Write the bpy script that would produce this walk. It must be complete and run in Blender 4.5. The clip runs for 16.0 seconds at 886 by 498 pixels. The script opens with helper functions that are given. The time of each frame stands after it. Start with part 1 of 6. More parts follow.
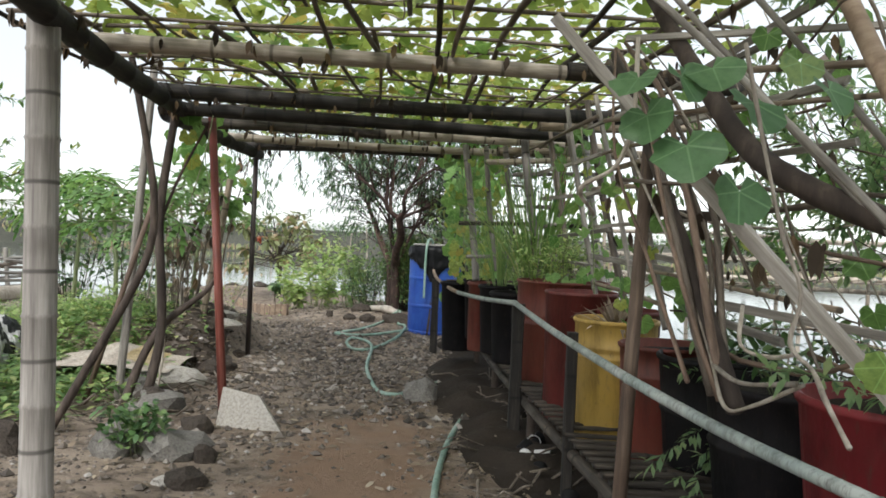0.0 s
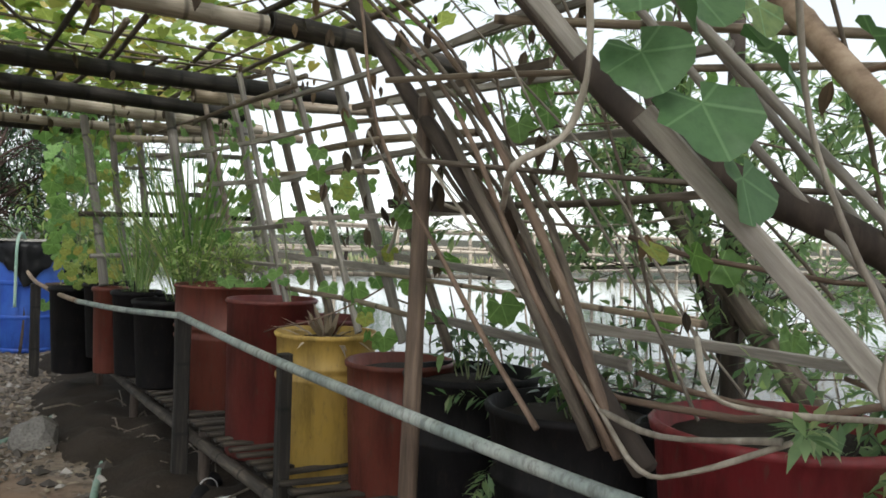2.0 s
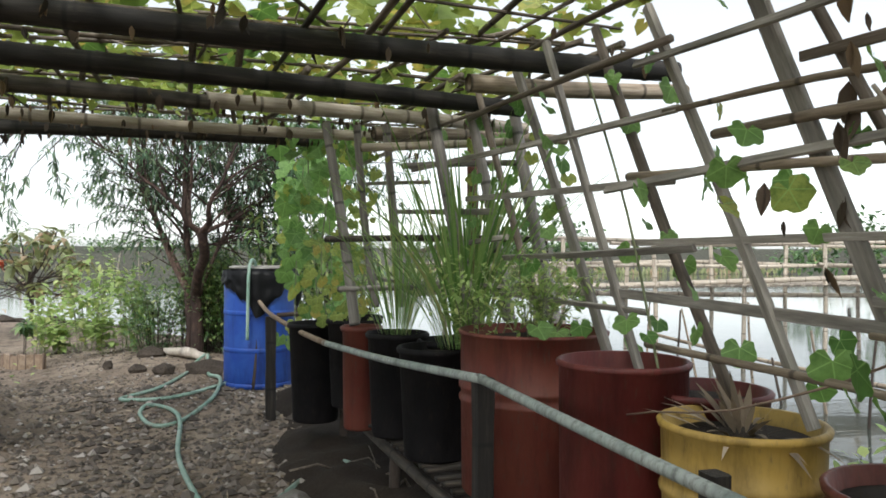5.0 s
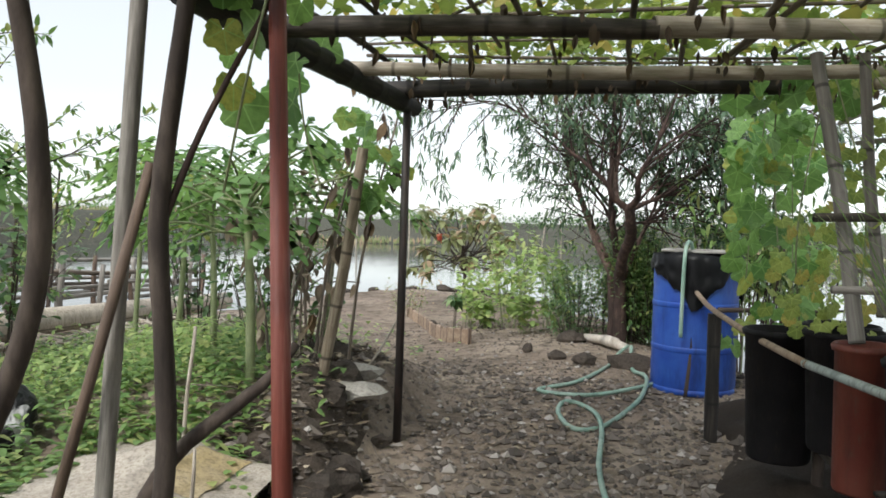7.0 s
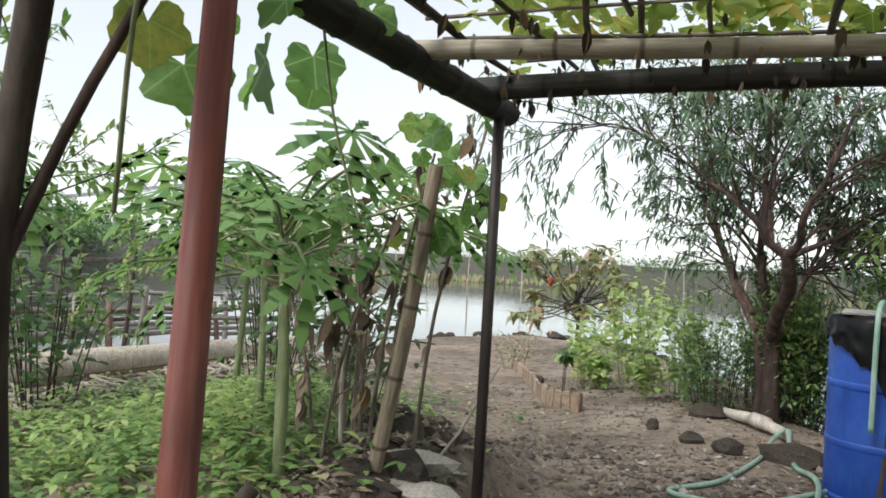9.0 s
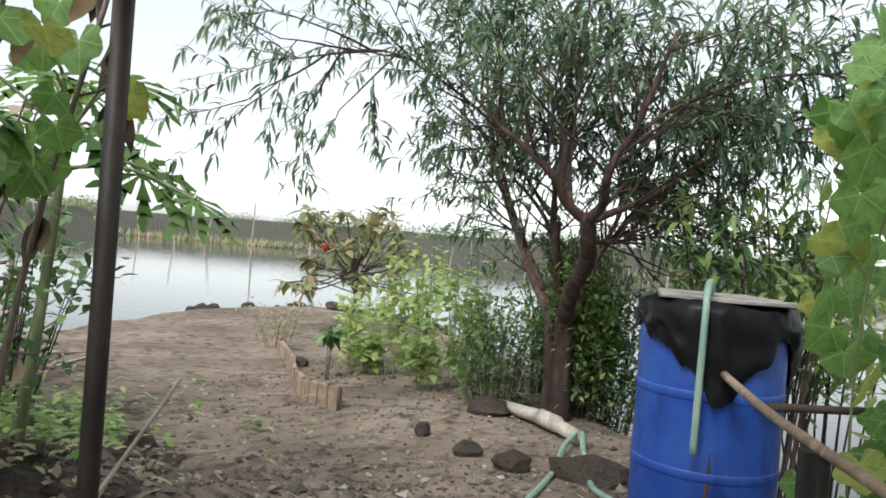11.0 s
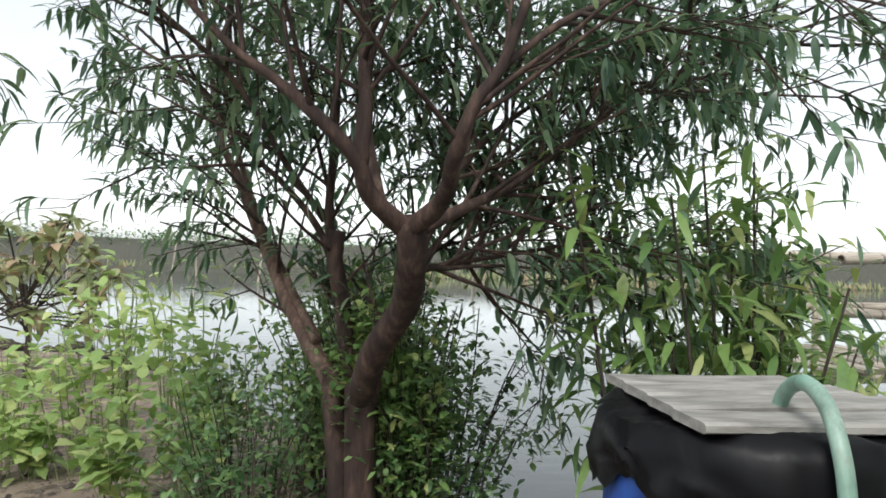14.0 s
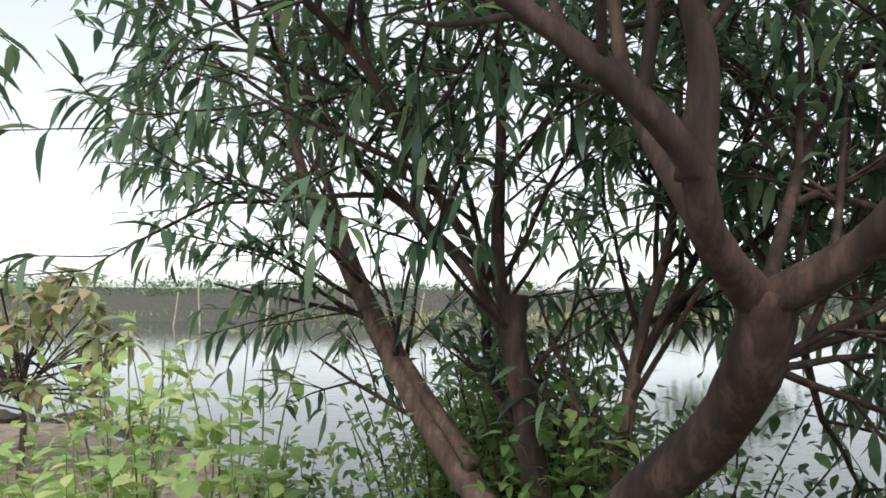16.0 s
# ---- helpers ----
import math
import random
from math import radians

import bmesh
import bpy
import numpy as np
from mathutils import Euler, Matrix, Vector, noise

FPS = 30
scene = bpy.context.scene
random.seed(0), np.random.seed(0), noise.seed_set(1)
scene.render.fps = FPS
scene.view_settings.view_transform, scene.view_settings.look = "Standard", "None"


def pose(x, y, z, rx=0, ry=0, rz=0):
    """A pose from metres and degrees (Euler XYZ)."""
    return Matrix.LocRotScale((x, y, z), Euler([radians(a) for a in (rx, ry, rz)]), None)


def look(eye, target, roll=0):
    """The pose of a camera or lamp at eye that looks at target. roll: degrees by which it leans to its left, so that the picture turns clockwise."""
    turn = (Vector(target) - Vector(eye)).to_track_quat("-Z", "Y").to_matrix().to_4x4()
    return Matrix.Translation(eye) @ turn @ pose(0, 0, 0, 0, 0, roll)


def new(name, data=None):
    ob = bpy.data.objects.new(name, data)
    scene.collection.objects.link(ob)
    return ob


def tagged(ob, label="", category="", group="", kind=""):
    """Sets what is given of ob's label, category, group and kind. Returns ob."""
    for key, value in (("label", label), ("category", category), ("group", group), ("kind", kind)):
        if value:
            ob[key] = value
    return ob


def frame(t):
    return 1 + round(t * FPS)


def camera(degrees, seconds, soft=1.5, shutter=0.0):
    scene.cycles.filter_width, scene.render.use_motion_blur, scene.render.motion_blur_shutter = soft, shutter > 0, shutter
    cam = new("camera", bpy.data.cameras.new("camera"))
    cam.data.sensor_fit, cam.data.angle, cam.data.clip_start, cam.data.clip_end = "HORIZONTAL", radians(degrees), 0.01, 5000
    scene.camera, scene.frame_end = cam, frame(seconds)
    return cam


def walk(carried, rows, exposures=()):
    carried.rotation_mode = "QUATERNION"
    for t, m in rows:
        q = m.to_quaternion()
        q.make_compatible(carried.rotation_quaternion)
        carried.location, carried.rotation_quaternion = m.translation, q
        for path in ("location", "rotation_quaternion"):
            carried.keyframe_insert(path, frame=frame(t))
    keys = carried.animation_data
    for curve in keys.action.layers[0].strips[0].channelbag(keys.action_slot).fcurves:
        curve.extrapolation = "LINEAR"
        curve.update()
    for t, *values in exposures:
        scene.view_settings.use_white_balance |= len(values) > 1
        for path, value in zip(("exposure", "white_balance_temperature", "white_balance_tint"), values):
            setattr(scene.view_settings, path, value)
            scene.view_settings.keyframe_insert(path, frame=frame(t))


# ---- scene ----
from math import cos, sin, pi

# ---------------------------------------------------------------- camera and walk
cam = camera(59.0, 16.0, soft=1.7)
# seconds, eye (x, y, z), heading, pitch, lean (degrees)
PATH = [
    (0.0, -0.006, -0.075, 1.210, 0.18, -0.78, 2.42),
    (0.5, -0.092, 0.138, 1.206, -8.63, -1.04, 2.15),
    (1.0, -0.171, 0.309, 1.209, -18.98, -1.7, 2.04),
    (1.5, -0.213, 0.536, 1.205, -26.56, -0.98, 2.49),
    (2.0, -0.303, 0.759, 1.227, -29.11, -0.48, 1.74),
    (2.5, -0.416, 0.968, 1.244, -31.37, -0.91, 0.57),
    (3.0, -0.433, 1.192, 1.234, -32.94, -0.91, -0.2),
    (5.5, -0.444, 2.319, 1.288, -9.26, -0.42, 0.11),
    (6.0, -0.474, 2.587, 1.282, -2.63, -1.28, -0.06),
    (6.5, -0.472, 2.825, 1.278, 6.0, -1.17, 1.28),
    (7.0, -0.542, 3.088, 1.277, 14.01, -1.88, 1.69),
    (7.5, -0.645, 3.385, 1.294, 19.46, -1.5, 0.62),
    (8.0, -0.683, 3.647, 1.279, 24.24, -0.83, 1.7),
    (8.5, -0.705, 3.919, 1.287, 25.29, -0.06, 3.31),
    (9.0, -0.767, 4.232, 1.307, 22.52, 0.61, 3.18),
    (9.5, -0.785, 4.567, 1.286, 18.66, -0.3, 3.39),
    (12.0, -0.925, 6.475, 1.312, -1.9, -0.34, 3.72),
    (12.5, -0.940, 6.842, 1.322, -6.86, 0.21, 2.94),
    (13.0, -0.931, 7.185, 1.340, -8.75, -0.21, 2.51),
    (13.5, -1.006, 7.571, 1.361, -10.08, -0.55, 2.15),
    (14.0, -1.046, 7.889, 1.396, -12.08, 0.05, 1.86),
    (14.5, -1.102, 8.242, 1.429, -13.45, 1.64, 1.86),
    (15.0, -1.215, 8.603, 1.454, -13.31, 2.89, 1.4),
    (15.5, -1.288, 8.832, 1.459, -13.1, 3.05, 0.75),
    (16.0, -1.409, 9.174, 1.470, -12.2, 3.0, 0.35),
]


def stand(x, y, z, yaw, pitch, lean):
    a, b = radians(yaw), radians(pitch)
    return look((x, y, z), (x - sin(a) * cos(b), y + cos(a) * cos(b), z + sin(b)), lean)


walk(cam, [(t, stand(*p)) for t, *p in PATH], [(0.0, 0.57, 6300, 7), (16.0, 0.57, 6300, 7)])

# ---------------------------------------------------------------- world and light
SUN_UP, SUN_ROUND = 48.0, 205.0
world = bpy.data.worlds.new("overcast_sky")
scene.world = world
world.use_nodes = True
wn, wl = world.node_tree.nodes, world.node_tree.links
sky = wn.new("ShaderNodeTexSky")
sky.sky_type, sky.sun_disc = "NISHITA", False
sky.sun_elevation, sky.sun_rotation = radians(SUN_UP), radians(SUN_ROUND)
sky.air_density, sky.dust_density, sky.ozone_density = 1.0, 1.2, 1.0
pale = wn.new("ShaderNodeHueSaturation")
pale.inputs["Saturation"].default_value = 0.18
wl.new(sky.outputs[0], pale.inputs["Color"])
# an overcast sky: brighter overhead, with pale haze along the horizon
way_up = wn.new("ShaderNodeSeparateXYZ")
wl.new(wn.new("ShaderNodeTexCoord").outputs["Generated"], way_up.inputs[0])
dome = wn.new("ShaderNodeMapRange")
dome.inputs[1].default_value, dome.inputs[2].default_value = 0.0, 1.0
dome.inputs[3].default_value, dome.inputs[4].default_value = 1.0, 2.0
wl.new(way_up.outputs[2], dome.inputs[0])
cloudy = wn.new("ShaderNodeVectorMath")
cloudy.operation = "SCALE"
wl.new(pale.outputs[0], cloudy.inputs[0])
haze = wn.new("ShaderNodeMapRange")
haze.interpolation_type = "SMOOTHSTEP"
haze.inputs[1].default_value, haze.inputs[2].default_value = 0.0, 0.16
haze.inputs[3].default_value, haze.inputs[4].default_value = 0.7, 0.0
wl.new(way_up.outputs[2], haze.inputs[0])
both = wn.new("ShaderNodeMath")
both.operation = "ADD"
wl.new(dome.outputs[0], both.inputs[0])
wl.new(haze.outputs[0], both.inputs[1])
wl.new(both.outputs[0], cloudy.inputs["Scale"])
wl.new(cloudy.outputs[0], wn["Background"].inputs[0])
wn["Background"].inputs[1].default_value = 0.122
sun = new("sun", bpy.data.lights.new("sun", "SUN"))
sun.data.energy, sun.data.angle, sun.data.color = 1.5, radians(16), (1.0, 0.95, 0.88)
sa, su = radians(SUN_ROUND), radians(SUN_UP)
sun.matrix_world = look((0, 0, 20), (-sin(sa) * cos(su), -cos(sa) * cos(su), 20 - sin(su)))


# ---------------------------------------------------------------- materials
def graph(name):
    m = bpy.data.materials.new(name)
    m.use_nodes = True
    n, l = m.node_tree.nodes, m.node_tree.links
    return m, n, l, n["Principled BSDF"]


def ramp(n, l, fac, stops):
    r = n.new("ShaderNodeValToRGB")
    while len(r.color_ramp.elements) < len(stops):
        r.color_ramp.elements.new(0.5)
    for e, (p, c) in zip(r.color_ramp.elements, stops):
        e.position, e.color = p, (*c, 1)
    l.new(fac, r.inputs[0])
    return r.outputs[0]


def noisy(n, l, scale, detail=4, rough=0.55, stretch=None, coords="Object", distort=0.0):
    tc = n.new("ShaderNodeTexCoord")
    v = tc.outputs[coords]
    if stretch:
        mp = n.new("ShaderNodeMapping")
        mp.inputs["Scale"].default_value = stretch
        l.new(v, mp.inputs[0])
        v = mp.outputs[0]
    t = n.new("ShaderNodeTexNoise")
    t.inputs["Scale"].default_value, t.inputs["Detail"].default_value = scale, detail
    t.inputs["Roughness"].default_value, t.inputs["Distortion"].default_value = rough, distort
    l.new(v, t.inputs["Vector"])
    return t.outputs["Fac"]


def mix(n, l, a, b, fac, kind="MIX"):
    x = n.new("ShaderNodeMix")
    x.data_type, x.blend_type = "RGBA", kind
    for s, k in ((fac, 0), (a, 6), (b, 7)):
        if isinstance(s, (int, float)):
            x.inputs[k].default_value = s
        elif isinstance(s, tuple):
            x.inputs[k].default_value = (*s, 1)
        else:
            l.new(s, x.inputs[k])
    return x.outputs[2]


def bump(n, l, bsdf, height, strength, dist=0.01):
    b = n.new("ShaderNodeBump")
    b.inputs["Strength"].default_value, b.inputs["Distance"].default_value = strength, dist
    l.new(height, b.inputs["Height"])
    l.new(b.outputs[0], bsdf.inputs["Normal"])


def tint(n, l, colour, amount=0.25):
    """Every object a little lighter, darker or off in hue."""
    oi = n.new("ShaderNodeObjectInfo")
    h = n.new("ShaderNodeHueSaturation")
    mr = n.new("ShaderNodeMapRange")
    mr.inputs[3].default_value, mr.inputs[4].default_value = 1 - amount, 1 + amount
    l.new(oi.outputs["Random"], mr.inputs[0])
    l.new(mr.outputs[0], h.inputs["Value"])
    l.new(colour, h.inputs["Color"])
    return h.outputs[0]


def wooden(name, dark, mid, light, rings=0.0, stretch=(30, 30, 2.5), rough=0.75, amount=0.25):
    """Grain along the piece's own z axis; rings: how far apart a cane's joints are."""
    m, n, l, b = graph(name)
    g = noisy(n, l, 1.6, 6, 0.65, stretch)
    c = ramp(n, l, g, ((0.28, dark), (0.5, mid), (0.74, light)))
    stain = noisy(n, l, 3.1, 3, 0.6)
    c = mix(n, l, c, dark, ramp(n, l, stain, ((0.52, (0, 0, 0)), (0.75, (0.75, 0.75, 0.75)))))
    if rings:
        tc = n.new("ShaderNodeTexCoord")
        s = n.new("ShaderNodeSeparateXYZ")
        l.new(tc.outputs["Object"], s.inputs[0])
        w = n.new("ShaderNodeMath")
        w.operation = "PINGPONG"
        w.inputs[1].default_value = rings / 2
        l.new(s.outputs[2], w.inputs[0])
        near = n.new("ShaderNodeMapRange")
        near.inputs[1].default_value, near.inputs[2].default_value = 0.004, 0.012
        near.inputs[3].default_value, near.inputs[4].default_value = 0.8, 0.0
        l.new(w.outputs[0], near.inputs[0])
        c = mix(n, l, c, tuple(v * 0.45 for v in dark), near.outputs[0])
    c = tint(n, l, c, amount)
    l.new(c, b.inputs["Base Color"])
    b.inputs["Roughness"].default_value = rough
    bump(n, l, b, g, 0.35, 0.006)
    return m


def leafy(name, a, b2, yellow=None, share=0.0, through_light=0.35, rough=0.5, spread=0.35, veins=0):
    """Leaf blades: each island or object of its own shade; some turned yellow; light shines through."""
    m, n, l, b = graph(name)
    geo = n.new("ShaderNodeNewGeometry")
    oi = n.new("ShaderNodeObjectInfo")
    add = n.new("ShaderNodeMath")
    add.operation = "ADD"
    l.new(geo.outputs["Random Per Island"], add.inputs[0])
    l.new(oi.outputs["Random"], add.inputs[1])
    fr = n.new("ShaderNodeMath")
    fr.operation = "FRACT"
    l.new(add.outputs[0], fr.inputs[0])
    stops = [(0.0, a), (0.55, b2)]
    if yellow:
        stops += [(max(0.56, 0.98 - share), b2), (min(0.995, 1.0 - share * 0.6), yellow)]
    c = ramp(n, l, fr.outputs[0], stops)
    g = noisy(n, l, 38, 3, 0.6)
    c = mix(n, l, c, tuple(v * 0.6 for v in a), ramp(n, l, g, ((0.5, (0, 0, 0)), (0.8, (spread,) * 3))))
    relief = g
    if veins:
        # pale ribs that run out from the stalk, one to a lobe
        tc = n.new("ShaderNodeTexCoord")
        sp = n.new("ShaderNodeSeparateXYZ")
        l.new(tc.outputs["Object"], sp.inputs[0])
        an = n.new("ShaderNodeMath")
        an.operation = "ARCTAN2"
        l.new(sp.outputs[0], an.inputs[0])
        l.new(sp.outputs[1], an.inputs[1])
        pp = n.new("ShaderNodeMath")
        pp.operation = "PINGPONG"
        pp.inputs[1].default_value = radians(160.0 / veins)
        l.new(an.outputs[0], pp.inputs[0])
        ln = n.new("ShaderNodeVectorMath")
        ln.operation = "LENGTH"
        l.new(tc.outputs["Object"], ln.inputs[0])
        of = n.new("ShaderNodeMath")
        of.operation = "MULTIPLY"
        l.new(pp.outputs[0], of.inputs[0])
        l.new(ln.outputs["Value"], of.inputs[1])
        rib = n.new("ShaderNodeMapRange")
        rib.inputs[1].default_value, rib.inputs[2].default_value = 0.006, 0.02
        rib.inputs[3].default_value, rib.inputs[4].default_value = 0.55, 0.0
        l.new(of.outputs[0], rib.inputs[0])
        patch = noisy(n, l, 5.0, 3, 0.6)
        c = mix(n, l, c, tuple(v * 0.72 for v in a), ramp(n, l, patch, ((0.42, (0, 0, 0)), (0.7, (0.6,) * 3))))
        c = mix(n, l, c, tuple(min(1, v * 1.5 + 0.04) for v in b2), rib.outputs[0])
        relief = rib.outputs[0]
    l.new(c, b.inputs["Base Color"])
    b.inputs["Roughness"].default_value = rough
    bump(n, l, b, relief, 0.15, 0.004)
    t = n.new("ShaderNodeBsdfTranslucent")
    l.new(mix(n, l, c, (1.0, 0.95, 0.35), 0.35, "MULTIPLY"), t.inputs[0])
    s = n.new("ShaderNodeMixShader")
    s.inputs[0].default_value = through_light
    l.new(b.outputs[0], s.inputs[1])
    l.new(t.outputs[0], s.inputs[2])
    l.new(s.outputs[0], n["Material Output"].inputs[0])
    return m


def plastic(name, colour, worn, rough=0.5, dirt=(0.10, 0.08, 0.06), patch=0.55):
    m, n, l, b = graph(name)
    big = noisy(n, l, 4.5, 5, 0.6)
    fine = noisy(n, l, 60, 4, 0.7, (1, 1, 0.25))
    c = mix(n, l, colour, worn, ramp(n, l, big, ((0.35, (0, 0, 0)), (0.75, (0.9, 0.9, 0.9)))))
    c = mix(n, l, c, dirt, ramp(n, l, fine, ((patch, (0, 0, 0)), (patch + 0.22, (0.7, 0.7, 0.7)))))
    drip = noisy(n, l, 11, 5, 0.68, (1, 1, 0.22))
    c = mix(n, l, c, tuple(v * 0.38 for v in colour), ramp(n, l, drip, ((0.48, (0, 0, 0)), (0.68, (0.72, 0.72, 0.72)))))
    c = tint(n, l, c, 0.12)
    l.new(c, b.inputs["Base Color"])
    l.new(ramp(n, l, fine, ((0.2, (rough - 0.12,) * 3), (0.8, (min(1, rough + 0.25),) * 3))), b.inputs["Roughness"])
    bump(n, l, b, fine, 0.12, 0.003)
    return m


def earthy(name, dark, mid, light, scale=2.2, relief=0.5, rough=0.95):
    m, n, l, b = graph(name)
    big = noisy(n, l, scale * 0.35, 5, 0.6, None, "Object", 0.3)
    fine = noisy(n, l, scale * 22, 6, 0.7)
    c = ramp(n, l, big, ((0.3, dark), (0.52, mid), (0.72, light)))
    c = mix(n, l, c, tuple(v * 0.45 for v in dark), ramp(n, l, fine, ((0.30, (0.75,) * 3), (0.55, (0, 0, 0)))))
    c = mix(n, l, c, tuple(min(1, v * 1.5) for v in light), ramp(n, l, fine, ((0.60, (0, 0, 0)), (0.8, (0.55,) * 3))))
    l.new(c, b.inputs["Base Color"])
    b.inputs["Roughness"].default_value = rough
    b.inputs["Specular IOR Level"].default_value = 0.25
    bump(n, l, b, fine, relief, 0.02)
    return m


BAMBOO = wooden("weathered_bamboo", (0.10, 0.075, 0.05), (0.27, 0.21, 0.15), (0.46, 0.39, 0.31), 0.30)
BAMBOO_PALE = wooden("bleached_bamboo", (0.22, 0.18, 0.14), (0.42, 0.36, 0.29), (0.60, 0.54, 0.46), 0.27)
# dark bamboo; on the roof beams its tone includes the underside shade
BAMBOO_DARK = wooden("dark_bamboo", (0.016, 0.013, 0.010), (0.045, 0.036, 0.028), (0.125, 0.10, 0.078), 0.28)
BAMBOO_GREY = wooden("grey_bamboo", (0.12, 0.105, 0.095), (0.25, 0.225, 0.205), (0.40, 0.37, 0.34), 0.34, (26, 26, 1.2))
# near-black so overhead beams and rails carry their shade in the colour
BAMBOO_BLACK = wooden("near_black_bamboo", (0.006, 0.005, 0.004), (0.015, 0.012, 0.010), (0.05, 0.04, 0.032), 0.34)
BAMBOO_RED = wooden("red_brown_cane", (0.075, 0.018, 0.013), (0.21, 0.052, 0.036), (0.40, 0.21, 0.175), 0.0, (9, 9, 0.55), 0.55)
STICK = wooden("dry_stick", (0.055, 0.042, 0.032), (0.14, 0.11, 0.085), (0.30, 0.25, 0.20))
GREY_WOOD = wooden("grey_slat", (0.12, 0.105, 0.09), (0.265, 0.24, 0.21), (0.46, 0.42, 0.375))
LID_WOOD = wooden("bleached_board", (0.10, 0.095, 0.085), (0.27, 0.255, 0.235), (0.42, 0.40, 0.37), 0.0, (12, 12, 3))
BROWN_WOOD = wooden("brown_plank", (0.06, 0.04, 0.028), (0.15, 0.10, 0.072), (0.27, 0.19, 0.14))
BLACK_STEEL = wooden("rusty_black_pipe", (0.012, 0.010, 0.010), (0.03, 0.022, 0.020), (0.085, 0.045, 0.035), 0.0, (8, 8, 2), 0.6)
BARK = wooden("red_brown_bark", (0.014, 0.008, 0.006), (0.050, 0.028, 0.022), (0.155, 0.095, 0.073), 0.0, (14, 14, 3.0), 0.85, 0.1)
BARK_YOUNG = wooden("young_red_bark", (0.045, 0.026, 0.019), (0.125, 0.076, 0.058), (0.28, 0.19, 0.148), 0.0, (18, 18, 2.5), 0.8, 0.1)
BARK_DARK = wooden("dark_bark", (0.022, 0.016, 0.013), (0.055, 0.040, 0.032), (0.13, 0.10, 0.08), 0.0, (9, 9, 2.2), 0.9, 0.15)
VINE_STEM = wooden("dry_vine", (0.17, 0.14, 0.11), (0.33, 0.285, 0.235), (0.52, 0.46, 0.39), 0.0, (20, 20, 4), 0.75)
GREEN_STEM = wooden("green_stem", (0.10, 0.12, 0.055), (0.20, 0.23, 0.11), (0.36, 0.37, 0.21), 0.0, (14, 14, 3), 0.6)

LEAF_WILLOW = leafy("narrow_dark_leaf", (0.050, 0.100, 0.064), (0.170, 0.270, 0.170), (0.32, 0.42, 0.26), 0.22, 0.48, 0.26)
LEAF_SHRUB = leafy("small_shrub_leaf", (0.045, 0.10, 0.035), (0.12, 0.22, 0.08), (0.26, 0.38, 0.15), 0.2, 0.35, 0.35)
LEAF_FEATHER = leafy("feathery_leaf", (0.15, 0.27, 0.13), (0.30, 0.44, 0.22), (0.44, 0.54, 0.28), 0.2, 0.6)
LEAF_WEED = leafy("low_weed_leaf", (0.10, 0.20, 0.06), (0.23, 0.35, 0.11), (0.40, 0.45, 0.17), 0.2, 0.38)
LEAF_BRIGHT = leafy("bright_herb_leaf", (0.22, 0.35, 0.10), (0.40, 0.53, 0.19), (0.56, 0.62, 0.26), 0.2, 0.42)
LEAF_GOURD = leafy("gourd_leaf", (0.12, 0.255, 0.065), (0.235, 0.40, 0.12), (0.46, 0.48, 0.12), 0.08, 0.55, veins=5)
LEAF_YELLOW = leafy("yellowing_gourd_leaf", (0.24, 0.35, 0.09), (0.42, 0.49, 0.14), (0.58, 0.48, 0.14), 0.18, 0.5, veins=5)
LEAF_YELLOW_SMALL = leafy("small_yellow_leaf", (0.20, 0.31, 0.08), (0.38, 0.46, 0.13), (0.56, 0.47, 0.14), 0.18, 0.5)
LEAF_PAPAYA = leafy("papaya_leaf", (0.13, 0.27, 0.085), (0.24, 0.40, 0.14), (0.42, 0.46, 0.14), 0.06, 0.55)
LEAF_NEAR = leafy("broad_vine_leaf", (0.085, 0.185, 0.075), (0.135, 0.25, 0.105), (0.36, 0.38, 0.09), 0.14, 0.35, 0.45, 0.2, veins=5)
LEAF_DRY = leafy("dry_leaf", (0.030, 0.022, 0.016), (0.085, 0.060, 0.040), (0.19, 0.125, 0.07), 0.2, 0.12, 0.9)
LEAF_LITTER = leafy("fallen_leaf", (0.10, 0.075, 0.05), (0.27, 0.21, 0.15), (0.42, 0.35, 0.26), 0.25, 0.1, 0.9)
LEAF_OLIVE = leafy("olive_broad_leaf", (0.17, 0.21, 0.09), (0.34, 0.37, 0.18), (0.46, 0.33, 0.22), 0.25, 0.35)
LEAF_RED = leafy("red_young_leaf", (0.42, 0.07, 0.03), (0.55, 0.12, 0.05))
GRASS = leafy("grass_blade", (0.13, 0.26, 0.07), (0.27, 0.41, 0.14), (0.46, 0.48, 0.22), 0.16, 0.42)

P_RED = plastic("oxblood_tub", (0.105, 0.014, 0.012), (0.135, 0.027, 0.020))
P_ORANGE = plastic("faded_red_pail", (0.125, 0.024, 0.015), (0.165, 0.048, 0.029))
P_CRIMSON = plastic("crimson_tub", (0.20, 0.014, 0.020), (0.15, 0.026, 0.026))
P_YELLOW = plastic("yellow_pail", (0.43, 0.275, 0.055), (0.37, 0.25, 0.085), 0.5)
P_BLACK = plastic("black_pail", (0.008, 0.008, 0.009), (0.020, 0.017, 0.018), 0.6, (0.045, 0.036, 0.03))
P_BLUE = plastic("blue_drum", (0.010, 0.050, 0.30), (0.030, 0.105, 0.42), 0.45, (0.06, 0.08, 0.14), 0.64)
P_SHEET = plastic("black_sheet", (0.006, 0.006, 0.007), (0.012, 0.012, 0.014), 0.34, (0.05, 0.047, 0.044), 0.76)
for black in (P_SHEET, P_BLACK):
    black.node_tree.nodes["Principled BSDF"].inputs["Specular IOR Level"].default_value = 0.15
